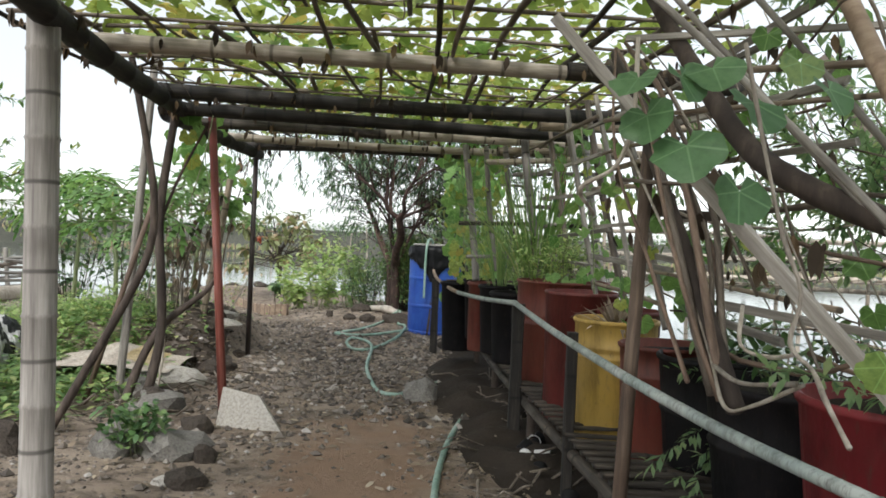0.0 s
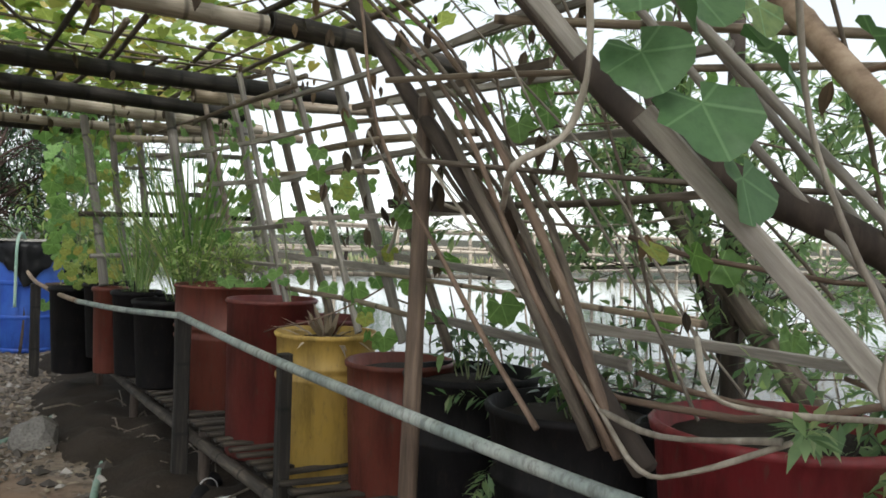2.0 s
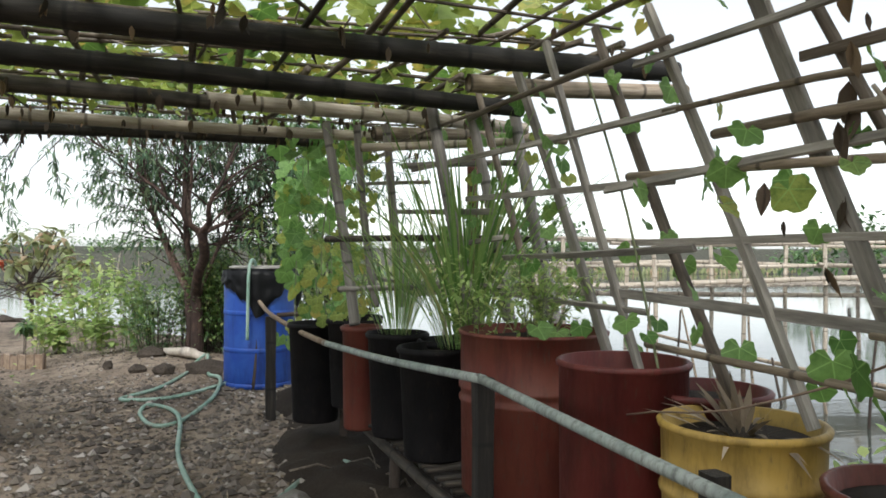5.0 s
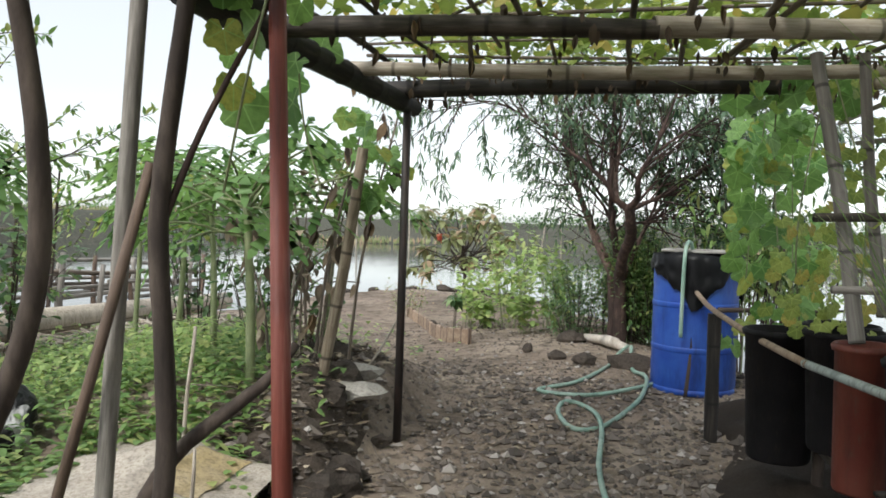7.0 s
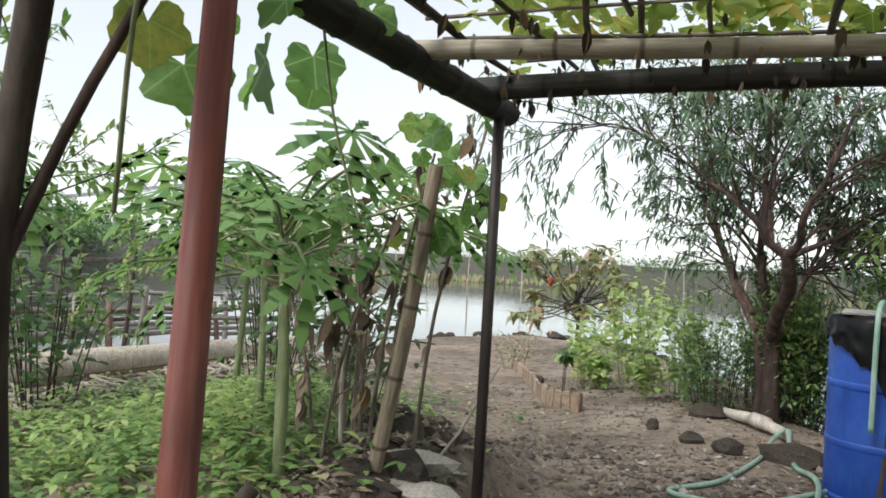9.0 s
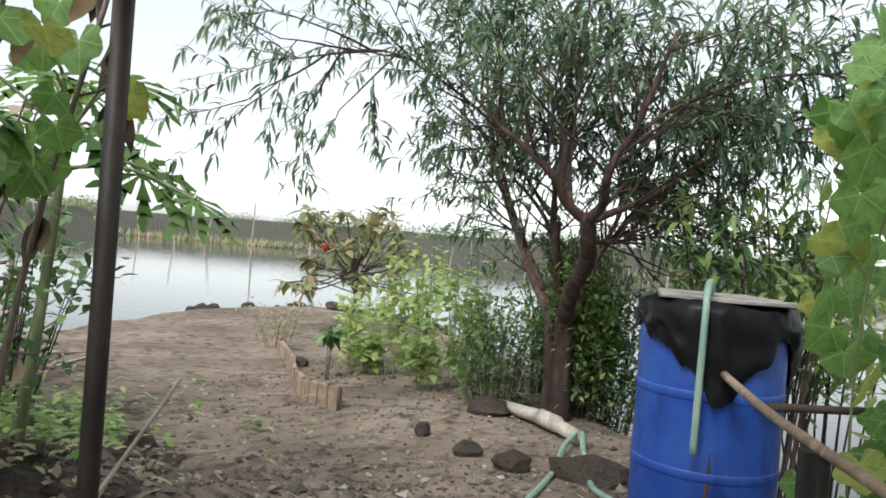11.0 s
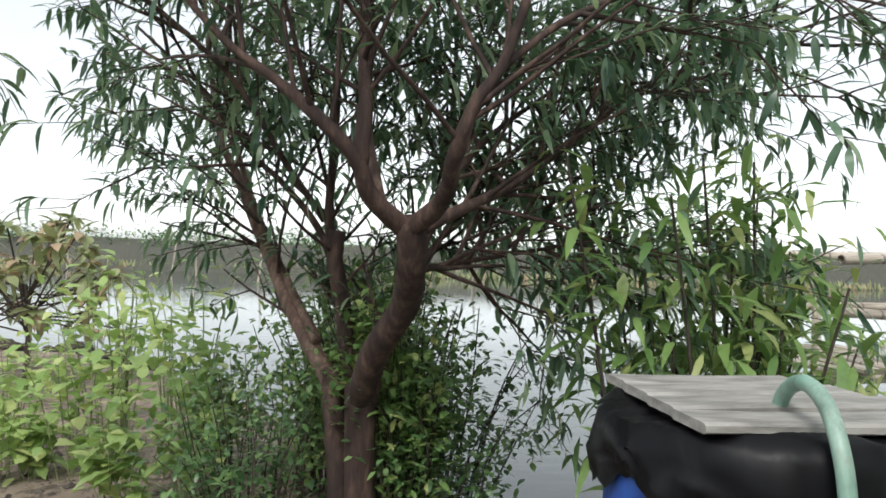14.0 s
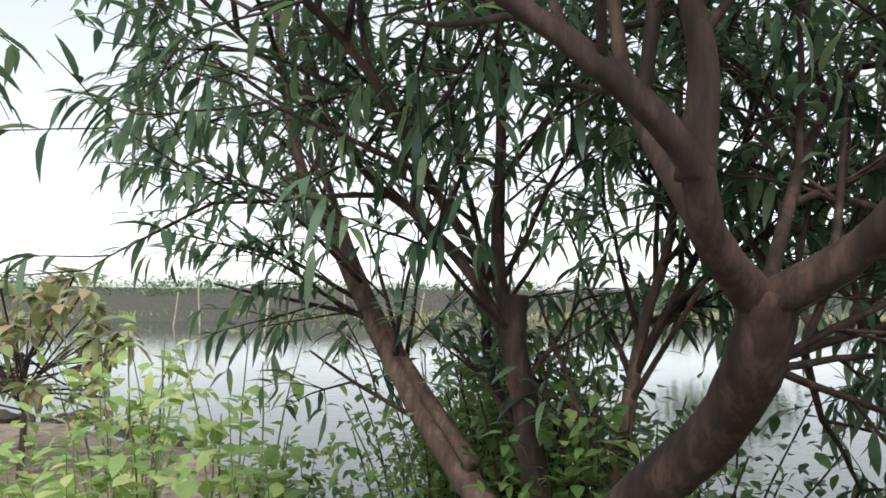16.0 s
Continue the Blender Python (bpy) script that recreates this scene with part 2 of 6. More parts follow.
P_WHITE = plastic("white_scrap", (0.62, 0.61, 0.60), (0.45, 0.43, 0.41), 0.5, (0.18, 0.15, 0.12))
P_HOSE = plastic("pale_green_hose", (0.20, 0.34, 0.27), (0.36, 0.44, 0.38), 0.4, (0.24, 0.23, 0.19), 0.55)
P_RAIL = plastic("weathered_rail", (0.27, 0.32, 0.30), (0.44, 0.45, 0.42), 0.6, (0.09, 0.08, 0.07), 0.48)
P_PVC = plastic("dirty_pvc", (0.55, 0.50, 0.44), (0.40, 0.34, 0.28), 0.55, (0.14, 0.10, 0.07), 0.5)
P_SACK = plastic("dirty_sack", (0.44, 0.39, 0.33), (0.30, 0.25, 0.20), 0.85, (0.13, 0.10, 0.075), 0.46)
P_SACK_YELLOW = plastic("yellow_sack", (0.40, 0.30, 0.14), (0.34, 0.28, 0.19), 0.85, (0.13, 0.10, 0.075), 0.46)
BOARD = wooden("sandy_board", (0.15, 0.10, 0.065), (0.28, 0.20, 0.14), (0.42, 0.33, 0.24), 0.0, (3, 12, 12))
def blotched_bag():
    m, n, l, b = graph("black_and_white_bag")
    g = noisy(n, l, 5.5, 3, 0.5, None, "Object", 0.6)
    f = noisy(n, l, 45, 3, 0.6)
    c = mix(n, l, (0.008, 0.008, 0.009), (0.50, 0.49, 0.48), ramp(n, l, g, ((0.53, (0, 0, 0)), (0.55, (1, 1, 1)))))
    c = mix(n, l, c, (0.08, 0.07, 0.06), ramp(n, l, f, ((0.55, (0, 0, 0)), (0.8, (0.6,) * 3))))
    l.new(c, b.inputs["Base Color"])
    b.inputs["Roughness"].default_value = 0.5
    bump(n, l, b, noisy(n, l, 9, 4, 0.6, None, "Object", 1.0), 0.8, 0.05)
    return m


P_BAG = blotched_bag()
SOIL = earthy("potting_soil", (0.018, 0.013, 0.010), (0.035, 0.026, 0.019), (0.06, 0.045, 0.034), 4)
ROCK = earthy("grey_rock", (0.12, 0.11, 0.10), (0.23, 0.215, 0.195), (0.36, 0.335, 0.30), 3.5, 0.6)
BANK_SOIL = earthy("dark_bank_soil", (0.055, 0.042, 0.033), (0.115, 0.090, 0.071), (0.21, 0.172, 0.14), 4, 0.9)
ROCK_DARK = earthy("dark_rock", (0.038, 0.031, 0.026), (0.090, 0.073, 0.060), (0.17, 0.14, 0.118), 3.5, 0.9)
SLAB = earthy("pale_slab", (0.36, 0.33, 0.29), (0.48, 0.445, 0.40), (0.58, 0.545, 0.50), 3.0, 0.3)
TIN = plastic("tin_roof", (0.62, 0.63, 0.64), (0.50, 0.48, 0.46), 0.4, (0.28, 0.22, 0.18), 0.6)


def ground_material():
    m, n, l, b = graph("trodden_earth")
    big = noisy(n, l, 0.9, 5, 0.6, None, "Object", 0.4)
    mid = noisy(n, l, 7.5, 6, 0.65)
    fine = noisy(n, l, 70, 5, 0.7)
    c = ramp(n, l, big, ((0.30, (0.172, 0.134, 0.104)), (0.50, (0.280, 0.221, 0.172)), (0.70, (0.375, 0.306, 0.242))))
    c = mix(n, l, c, (0.055, 0.043, 0.034), ramp(n, l, mid, ((0.34, (0.8,) * 3), (0.52, (0, 0, 0)))))
    c = mix(n, l, c, (0.36, 0.32, 0.27), ramp(n, l, fine, ((0.58, (0, 0, 0)), (0.76, (0.6,) * 3))))
    c = mix(n, l, c, (0.035, 0.027, 0.021), ramp(n, l, fine, ((0.28, (0.7,) * 3), (0.42, (0, 0, 0)))))
    # grass where the land lies beyond the plot
    tc = n.new("ShaderNodeTexCoord")
    # swept bare patch of reddish soil in the path
    mp = n.new("ShaderNodeMapping")
    mp.vector_type = "TEXTURE"
    mp.inputs["Location"].default_value = (-0.42, 3.7, 0)
    mp.inputs["Scale"].default_value = (0.50, 1.7, 1.0)
    l.new(tc.outputs["Object"], mp.inputs[0])
    away = n.new("ShaderNodeVectorMath")
    away.operation = "LENGTH"
    l.new(mp.outputs[0], away.inputs[0])
    rim = n.new("ShaderNodeMath")
    rim.operation = "MULTIPLY_ADD"
    rim.inputs[1].default_value = 1.6
    l.new(noisy(n, l, 3.0, 4), rim.inputs[0])
    l.new(away.outputs["Value"], rim.inputs[2])
    bare = n.new("ShaderNodeMapRange")
    bare.inputs[1].default_value, bare.inputs[2].default_value = 1.95, 1.35
    bare.inputs[3].default_value, bare.inputs[4].default_value = 0.0, 0.88
    l.new(rim.outputs[0], bare.inputs[0])
    c = mix(n, l, c, (0.29, 0.19, 0.128), bare.outputs[0])
    ln = n.new("ShaderNodeVectorMath")
    ln.operation = "DISTANCE"
    ln.inputs[1].default_value = (-3, 7, 0)
    l.new(tc.outputs["Object"], ln.inputs[0])
    far = n.new("ShaderNodeMapRange")
    far.inputs[1].default_value, far.inputs[2].default_value = 17, 21
    l.new(ln.outputs["Value"], far.inputs[0])
    grassy = ramp(n, l, mid, ((0.3, (0.050, 0.052, 0.042)), (0.5, (0.085, 0.085, 0.066)), (0.7, (0.14, 0.132, 0.105))))
    c = mix(n, l, c, grassy, far.outputs[0])
    l.new(c, b.inputs["Base Color"])
    b.inputs["Roughness"].default_value = 0.95
    b.inputs["Specular IOR Level"].default_value = 0.2
    h = n.new("ShaderNodeMath")
    h.operation = "ADD"
    l.new(mid, h.inputs[0])
    l.new(fine, h.inputs[1])
    bump(n, l, b, h.outputs[0], 0.7, 0.03)
    return m


def water_material():
    m, n, l, b = graph("pond_water")
    b.inputs["Base Color"].default_value = (0.060, 0.068, 0.058, 1)
    b.inputs["Roughness"].default_value = 0.06
    b.inputs["IOR"].default_value = 1.33
    r = noisy(n, l, 2.6, 3, 0.5, (1, 2.2, 1))
    bump(n, l, b, r, 0.06, 0.05)
    return m


EARTH, WATER = ground_material(), water_material()

# ---------------------------------------------------------------- building blocks
R = random.Random(11)


class Shape:
    """Gathers corners and faces of one mesh."""

    def __init__(self):
        self.v, self.f = [], []

    def add(self, verts, faces):
        k = len(self.v)
        self.v.extend(tuple(p) for p in verts)
        self.f.extend(tuple(i + k for i in q) for q in faces)
        return self

    def mesh(self, name, mat, smooth=True):
        me = bpy.data.meshes.new(name)
        me.from_pydata(self.v, [], self.f)
        me.materials.append(mat)
        if smooth:
            me.polygons.foreach_set("use_smooth", [True] * len(me.polygons))
        me.update()
        return me


def thing(name, at, label, category, group="", kind=""):
    ob = new(name)
    ob.empty_display_size = 0.1
    ob.location = at
    return tagged(ob, label, category, group, kind)


def part(name, shape, mat, parent, label="", m=None, smooth=True, kind=""):
    """A mesh under a thing; the shape is given in the thing's own space, or in m's."""
    me = shape if isinstance(shape, bpy.types.Mesh) else shape.mesh(name, mat, smooth)
    ob = new(name, me)
    ob.parent = parent
    if m is not None:
        ob.matrix_local = m
    return tagged(ob, label, "", "", kind)


def single(name, shape, mat, at, label, category, group="", kind="", smooth=True):
    ob = new(name, shape if isinstance(shape, bpy.types.Mesh) else shape.mesh(name, mat, smooth))
    ob.location = at
    return tagged(ob, label, category, group, kind)


def ring_frame(d):
    d = Vector(d).normalized()
    a = d.cross(Vector((0, 0, 1)) if abs(d.z) < 0.95 else Vector((1, 0, 0))).normalized()
    return a, d.cross(a)


def tube(s, pts, radii, sides=8, cap=True, wobble=0.0):
    """A round rod along points."""
    pts = [Vector(p) for p in pts]
    if isinstance(radii, (int, float)):
        radii = [radii] * len(pts)
    vs, fs = [], []
    a = None
    for i, p in enumerate(pts):
        d = pts[min(i + 1, len(pts) - 1)] - pts[max(i - 1, 0)]
        if a is None:
            a, b = ring_frame(d)
        else:
            d.normalize()
            a = (a - d * a.dot(d))
            a = a.normalized() if a.length > 1e-6 else ring_frame(d)[0]
            b = d.cross(a)
        for k in range(sides):
            t = 2 * pi * k / sides
            r = radii[i] * (1 + (R.uniform(-wobble, wobble) if wobble else 0))
            vs.append(p + (a * cos(t) + b * sin(t)) * r)
    n = len(pts)
    for i in range(n - 1):
        for k in range(sides):
            q = (k + 1) % sides
            fs.append((i * sides + k, i * sides + q, (i + 1) * sides + q, (i + 1) * sides + k))
    if cap:
        fs.append(tuple(range(sides))[::-1])
        fs.append(tuple((n - 1) * sides + k for k in range(sides)))
    return s.add(vs, fs)


def bent(pts, steps=6):
    """A smooth line through the points (Catmull-Rom)."""
    p = [Vector(q) for q in pts]
    p = [2 * p[0] - p[1]] + p + [2 * p[-1] - p[-2]]
    out = []
    for i in range(1, len(p) - 2):
        for k in range(steps):
            t = k / steps
            a, b, c, d = p[i - 1], p[i], p[i + 1], p[i + 2]
            out.append(0.5 * (2 * b + (c - a) * t + (2 * a - 5 * b + 4 * c - d) * t * t + (3 * b - a - 3 * c + d) * t ** 3))
    out.append(p[-2])
    return out


def along(p0, p1):
    """The pose whose z axis runs from p0 to p1, and the length."""
    d = Vector(p1) - Vector(p0)
    q = d.to_track_quat("Z", "Y")
    return Matrix.LocRotScale(Vector(p0), q, None), d.length


def cane(name, p0, p1, r, mat, parent, taper=0.12, bow=0.012, joint=0.3, sides=9, label="", hollow=True):
    """One bamboo cane with swollen joints, slightly bowed, open at the ends."""
    m, length = along(p0, p1)
    s = Shape()
    pts, rad = [], []
    ph, ax = R.uniform(0, 6.28), R.uniform(0, 6.28)
    zs = [0.0]
    k = joint / 2
    while k < length - 0.02:
        zs += [k - 0.012, k, k + 0.012]
        k += joint
    zs.append(length)
    for z in zs:
        u = z / length
        o = bow * length * (sin(pi * u) + 0.35 * sin(2 * pi * u + ph) * u * (1 - u))
        pts.append((o * cos(ax), o * sin(ax), z))
        knot = any(abs(z - (joint / 2 + joint * j)) < 0.002 for j in range(int(length / joint) + 2))
        rad.append(r * (1 - taper * u) * (1.09 if knot else 1.0))
    tube(s, pts, rad, sides, cap=not hollow)
    if hollow:
        for end, inner in ((0, 0.04), (len(pts) - 1, -0.04)):
            e = Vector(pts[end])
            n = len(s.v)
            rr = rad[end]
            ring = [(e.x + rr * f * cos(2 * pi * j / sides), e.y + rr * f * sin(2 * pi * j / sides), e.z + dz) for f, dz in ((1.0, 0), (0.78, 0), (0.76, inner)) for j in range(sides)]
            fs = []
            for a in range(2):
                for j in range(sides):
                    q = (j + 1) % sides
                    fs.append((a * sides + j, a * sides + q, (a + 1) * sides + q, (a + 1) * sides + j))
            fs.append(tuple(2 * sides + j for j in range(sides)))
            s.add(ring, fs)
    return part(name, s, mat, parent, label, m)


def branch(name, p0, p1, r, mat, parent, bow=0.05, taper=0.35, sides=6, label="", steps=6):
    """A crooked natural stick."""
    m, length = along(p0, p1)
    s = Shape()
    ax, ph = R.uniform(0, 6.28), R.uniform(0, 6.28)
    pts, rad = [], []
    for i in range(steps + 1):
        u = i / steps
        o = bow * length * sin(pi * u) + bow * 0.3 * length * sin(3 * pi * u + ph) * u * (1 - u) * 2
        pts.append((o * cos(ax + u), o * sin(ax + u), u * length))
        rad.append(r * (1 - taper * u) * R.uniform(0.93, 1.07))
    tube(s, pts, rad, sides)
    return part(name, s, mat, parent, label, m)


def plank(name, p0, p1, w, t, mat, parent, roll=0.0, label=""):
    """A split-bamboo or sawn slat with softened edges and a slight bow."""
    m, length = along(p0, p1)
    m = m @ pose(0, 0, 0, 0, 0, roll)
    s = Shape()
    n = 5
    prof = [(-w / 2, -t * 0.3), (-w * 0.44, -t / 2), (w * 0.44, -t / 2), (w / 2, -t * 0.3), (w / 2, t * 0.3), (w * 0.40, t / 2), (-w * 0.40, t / 2), (-w / 2, t * 0.3)]
    b = R.uniform(-0.01, 0.01) * length
    vs, fs = [], []
    for i in range(n + 1):
        u = i / n
        k = R.uniform(0.92, 1.06)
        for x, y in prof:
            vs.append((x * k, y + b * sin(pi * u), u * length))
    c = len(prof)
    for i in range(n):
        for j in range(c):
            q = (j + 1) % c
            fs.append((i * c + j, i * c + q, (i + 1) * c + q, (i + 1) * c + j))
    fs += [tuple(range(c))[::-1], tuple(n * c + j for j in range(c))]
    s.add(vs, fs)
    return part(name, s, mat, parent, label, m, smooth=False)


def lathe(s, prof, sides=28, wob=0.0, seed=0):
    """A turned shape from (radius, height) pairs, with a gentle dent or two."""
    rr = random.Random(seed)
    a1, a2 = rr.uniform(0, 6.28), rr.uniform(0, 6.28)
    vs, fs = [], []
    for r, z in prof:
        for k in range(sides):
            t = 2 * pi * k / sides
            q = r * (1 + wob * cos(2 * t + a1) + wob * 0.5 * cos(3 * t + a2))
            vs.append((q * cos(t), q * sin(t), z))
    for i in range(len(prof) - 1):
        for k in range(sides):
            q = (k + 1) % sides
            fs.append((i * sides + k, i * sides + q, (i + 1) * sides + q, (i + 1) * sides + k))
    fs.append(tuple(range(sides))[::-1])
    fs.append(tuple((len(prof) - 1) * sides + k for k in range(sides)))
    return s.add(vs, fs)


def boulder(s, at, size, seed, detail=2, flat=0.6, rough=0.28):
    bm = bmesh.new()
    bmesh.ops.create_icosphere(bm, subdivisions=detail, radius=1.0)
    o = Vector((seed * 3.17, seed * 1.31, seed * 0.77))
    vs = []
    for v in bm.verts:
        k = 1 + rough * noise.noise(v.co * 1.1 + o) * 1.6 + rough * 0.5 * noise.noise(v.co * 2.9 + o)
        p = v.co * k
        vs.append((at[0] + p.x * size[0], at[1] + p.y * size[1], at[2] + max(p.z, -flat) * size[2]))
    fs = [[v.index for v in f.verts] for f in bm.faces]
    bm.free()
    return s.add(vs, fs)


def blade(s, at, way, up, length, width, curl=0.25, n=3):
    """A narrow leaf, bowed along its length and folded along the rib."""
    d = Vector(way).normalized()
    side = d.cross(Vector(up))
    side = side.normalized() if side.length > 1e-4 else ring_frame(d)[0]
    nor = side.cross(d)
    at = Vector(at)
    vs, fs = [at], []
    for i in range(1, n + 1):
        u = i / (n + 1)
        w = width * 0.5 * sin(pi * u ** 0.8) if n > 1 else width * 0.5
        c = at + d * (u * length) - nor * (curl * length * u * u)
        vs += [c - side * w + nor * w * 0.25, c + side * w + nor * w * 0.25]
    vs.append(at + d * length - nor * (curl * length))
    fs.append((0, 1, 2))
    for i in range(n - 1):
        fs.append((1 + 2 * i, 3 + 2 * i, 4 + 2 * i, 2 + 2 * i))
    fs.append((2 * n - 1, 2 * n + 1, 2 * n))
    return s.add(vs, fs)


def lobed(s, m, size, lobes=5, deep=0.28, cup=0.12, back=0.25, steps=4, teeth=0.0):
    """A broad lobed leaf blade in the pose m: stalk at the origin, tip along +y."""
    vs = [(0, 0, 0)]
    k = lobes * steps
    for i in range(k + 1):
        u = i / k
        t = radians(-160 + 320 * u)
        w = abs(cos(pi * lobes * (u - 0.5))) if lobes % 2 else abs(sin(pi * lobes * u))
        reach = (1 - deep) + deep * w ** 0.8
        if teeth and i % 2:
            reach *= 1 - teeth
        reach *= 0.62 + 0.38 * cos(t / 2) ** 1.2 + 0.03 * sin(11 * t)
        x, y = sin(t) * reach, cos(t) * reach * 0.95 + back * 0.35
        z = cup * (x * x) - cup * 0.9 * max(0, y) ** 2 - 0.05 * sin(lobes * t)
        vs.append((x, y, z))
    fs = [(0, i, i + 1) for i in range(1, k + 1)]
    vs = [m @ (Vector(v) * size * 0.55) for v in vs]
    return s.add(vs, fs)


def limb(pts, r0, r1, sides=9, steps=5):
    line = bent(pts, steps)
    n = len(line) - 1
    return tube(Shape(), line, [r0 + (r1 - r0) * (i / n) ** 0.9 for i in range(n + 1)], sides, True, 0.06)


def spread(lo, hi):
    return R.uniform(lo, hi)


def tilted(at, yaw, pitch, roll=0.0, size=1.0):
    return pose(at[0], at[1], at[2], pitch, roll, yaw) @ Matrix.Scale(size, 4)

# ---------------------------------------------------------------- land and water
LAND = [(2.5, -12), (2.4, 3.4), (1.5, 4.8), (1.45, 6.6), (1.05, 8.6), (0.55, 9.9), (-0.05, 10.9), (-0.55, 12.4), (-0.9, 14.6), (-2.0, 17.6),
        (-3.9, 20.6), (-5.4, 20.8), (-6.9, 18.5), (-7.0, 15.5), (-7.1, 12.4), (-7.6, 10.0), (-8.4, 7.6), (-10, 6.2), (-14, 5.2), (-40, 5.5), (-40, -12)]
WATER_Z = -0.30


def inside(x, y):
    """How far inside the plot's edge a place lies (negative: out in the pond)."""
    best, odd = 1e9, False
    n = len(LAND)
    for i in range(n):
        (ax, ay), (bx, by) = LAND[i], LAND[(i + 1) % n]
        dx, dy = bx - ax, by - ay
        u = max(0, min(1, ((x - ax) * dx + (y - ay) * dy) / (dx * dx + dy * dy)))
        best = min(best, math.hypot(x - ax - u * dx, y - ay - u * dy))
        if (ay > y) != (by > y) and x < ax + (y - ay) / (by - ay) * dx:
            odd = not odd
    return best if odd else -best


def ease(a, b, v):
    t = max(0.0, min(1.0, (v - a) / (b - a)))
    return t * t * (3 - 2 * t)


def height(x, y):
    z = 0.13 * ease(7.2, 10.0, y) * ease(-3.2, -0.9, x) - 0.06 * ease(8, 11, y) * ease(-1.5, -3, x)
    z -= 0.17 * ease(11.0, 15.5, y)
    z += 0.33 * ease(-1.85, -2.2, x) * ease(-4.4, -3.0, x) * ease(6.1, 7.0, y) * ease(9.6, 8.0, y)
    z += 0.05 * ease(-1.2, -1.7, x) * ease(4.5, 3.0, y)
    z += 0.035 * noise.noise(Vector((x * 0.8, y * 0.8, 3))) + 0.014 * noise.noise(Vector((x * 3.1, y * 3.1, 7)))
    if y < -11.9:
        e = 3.0
    else:
        e = inside(x, y) + 0.18 * noise.noise(Vector((x * 1.3, y * 1.3, 1)))
    if e < 0.35:
        z = z - (z + 1.1) * ease(0.35, -1.1, e)
    # dykes round the pond
    far = max(ease(53, 58, y + 0.10 * x), ease(34, 38, x - 0.1 * y), ease(-19, -22, x + 0.2 * y) * ease(9, 12, y))
    if far > 0:
        z = z + (1.45 + 0.25 * noise.noise(Vector((x * 0.1, y * 0.1, 5))) - z) * far
    return z


def steps_of(lo, hi, near_lo, near_hi, fine, grow):
    out, v, d = [], near_lo, fine
    while v > lo:
        out.append(v)
        d *= grow
        v -= d
    out = [lo] + out[::-1]
    v = near_lo
    while v < near_hi:
        v += fine
        out.append(v)
    d = fine
    while out[-1] < hi:
        d *= grow
        out.append(min(hi, out[-1] + d))
    return out


xs = steps_of(-420, 420, -7.5, 2.4, 0.085, 1.16)
ys = steps_of(-300, 520, -0.5, 16.0, 0.09, 1.16)
land = Shape()
land.v = [(x, y, height(x, y)) for y in ys for x in xs]
w = len(xs)
land.f = [(j * w + i, j * w + i + 1, (j + 1) * w + i + 1, (j + 1) * w + i) for j in range(len(ys) - 1) for i in range(w - 1)]
single("ground", land, EARTH, (0, 0, 0), "trodden brown earth and gravel falling to the pond's edge", "ground", "", "structure")
pond = Shape().add([(-420, -300, 0), (420, -300, 0), (420, 520, 0), (-420, 520, 0)], [(0, 1, 2, 3)])
single("water", pond, WATER, (0, 0, WATER_Z), "still grey fish pond water reflecting the pale sky", "pond", "", "structure")

# ---------------------------------------------------------------- bamboo pergola over the path
BEAM_Z = 2.04
pergola = thing("pergola", (-0.6, 4.0, 0), "weathered bamboo pergola roofed with thin sticks over the path", "pergola")
PO = Vector((-0.6, 4.0, 0))


def loc(p):
    return Vector(p) - PO


def pcane(name, p0, p1, r, mat=BAMBOO, label="", **k):
    return cane(name, loc(p0), loc(p1), r, mat, pergola, label=label, **k)


# posts
pcane("post", (-1.84, 7.33, 0.0), (-1.83, 7.33, 1.96), 0.024, BLACK_STEEL, "thin blackened post", joint=9, taper=0.0, hollow=False, bow=0.002)
pcane("post", (-1.375, 4.90, -0.04), (-1.655, 5.33, 2.03), 0.029, BAMBOO_RED, "red-brown cane post", joint=9, taper=0.05, hollow=False, bow=0.004)
pcane("post", (-1.52, 2.88, 0.0), (-1.60, 2.95, 2.35), 0.062, BAMBOO_GREY, "thick grey bamboo post", joint=0.34, taper=0.02, bow=0.004, sides=14)
pcane("post", (0.60, 2.55, 0.0), (0.69, 2.66, 1.62), 0.027, BROWN_WOOD, "brown forked post", joint=9, taper=0.15, hollow=False, bow=0.01)
pcane("post", (0.90, 6.2, -0.1), (0.92, 6.28, 1.92), 0.034, BAMBOO_RED, "red-brown cane post", joint=9, taper=0.1, hollow=False, bow=0.004)
pcane("post", (1.58, 2.36, -0.3), (1.60, 2.40, 2.0), 0.028, BARK_DARK, "dark trunk post", joint=9, hollow=False)
# side rail along the left edge, in two lengths; silhouette black put into the colour
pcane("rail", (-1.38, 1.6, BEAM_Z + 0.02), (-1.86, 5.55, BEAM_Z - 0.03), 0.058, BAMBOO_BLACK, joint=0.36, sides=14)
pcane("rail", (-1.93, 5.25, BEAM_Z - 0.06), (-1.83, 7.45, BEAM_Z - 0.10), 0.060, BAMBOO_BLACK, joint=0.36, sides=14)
pcane("rail", (-0.95, -2.6, BEAM_Z + 0.04), (-1.40, 1.75, BEAM_Z + 0.02), 0.055, BAMBOO, joint=0.36, sides=12)
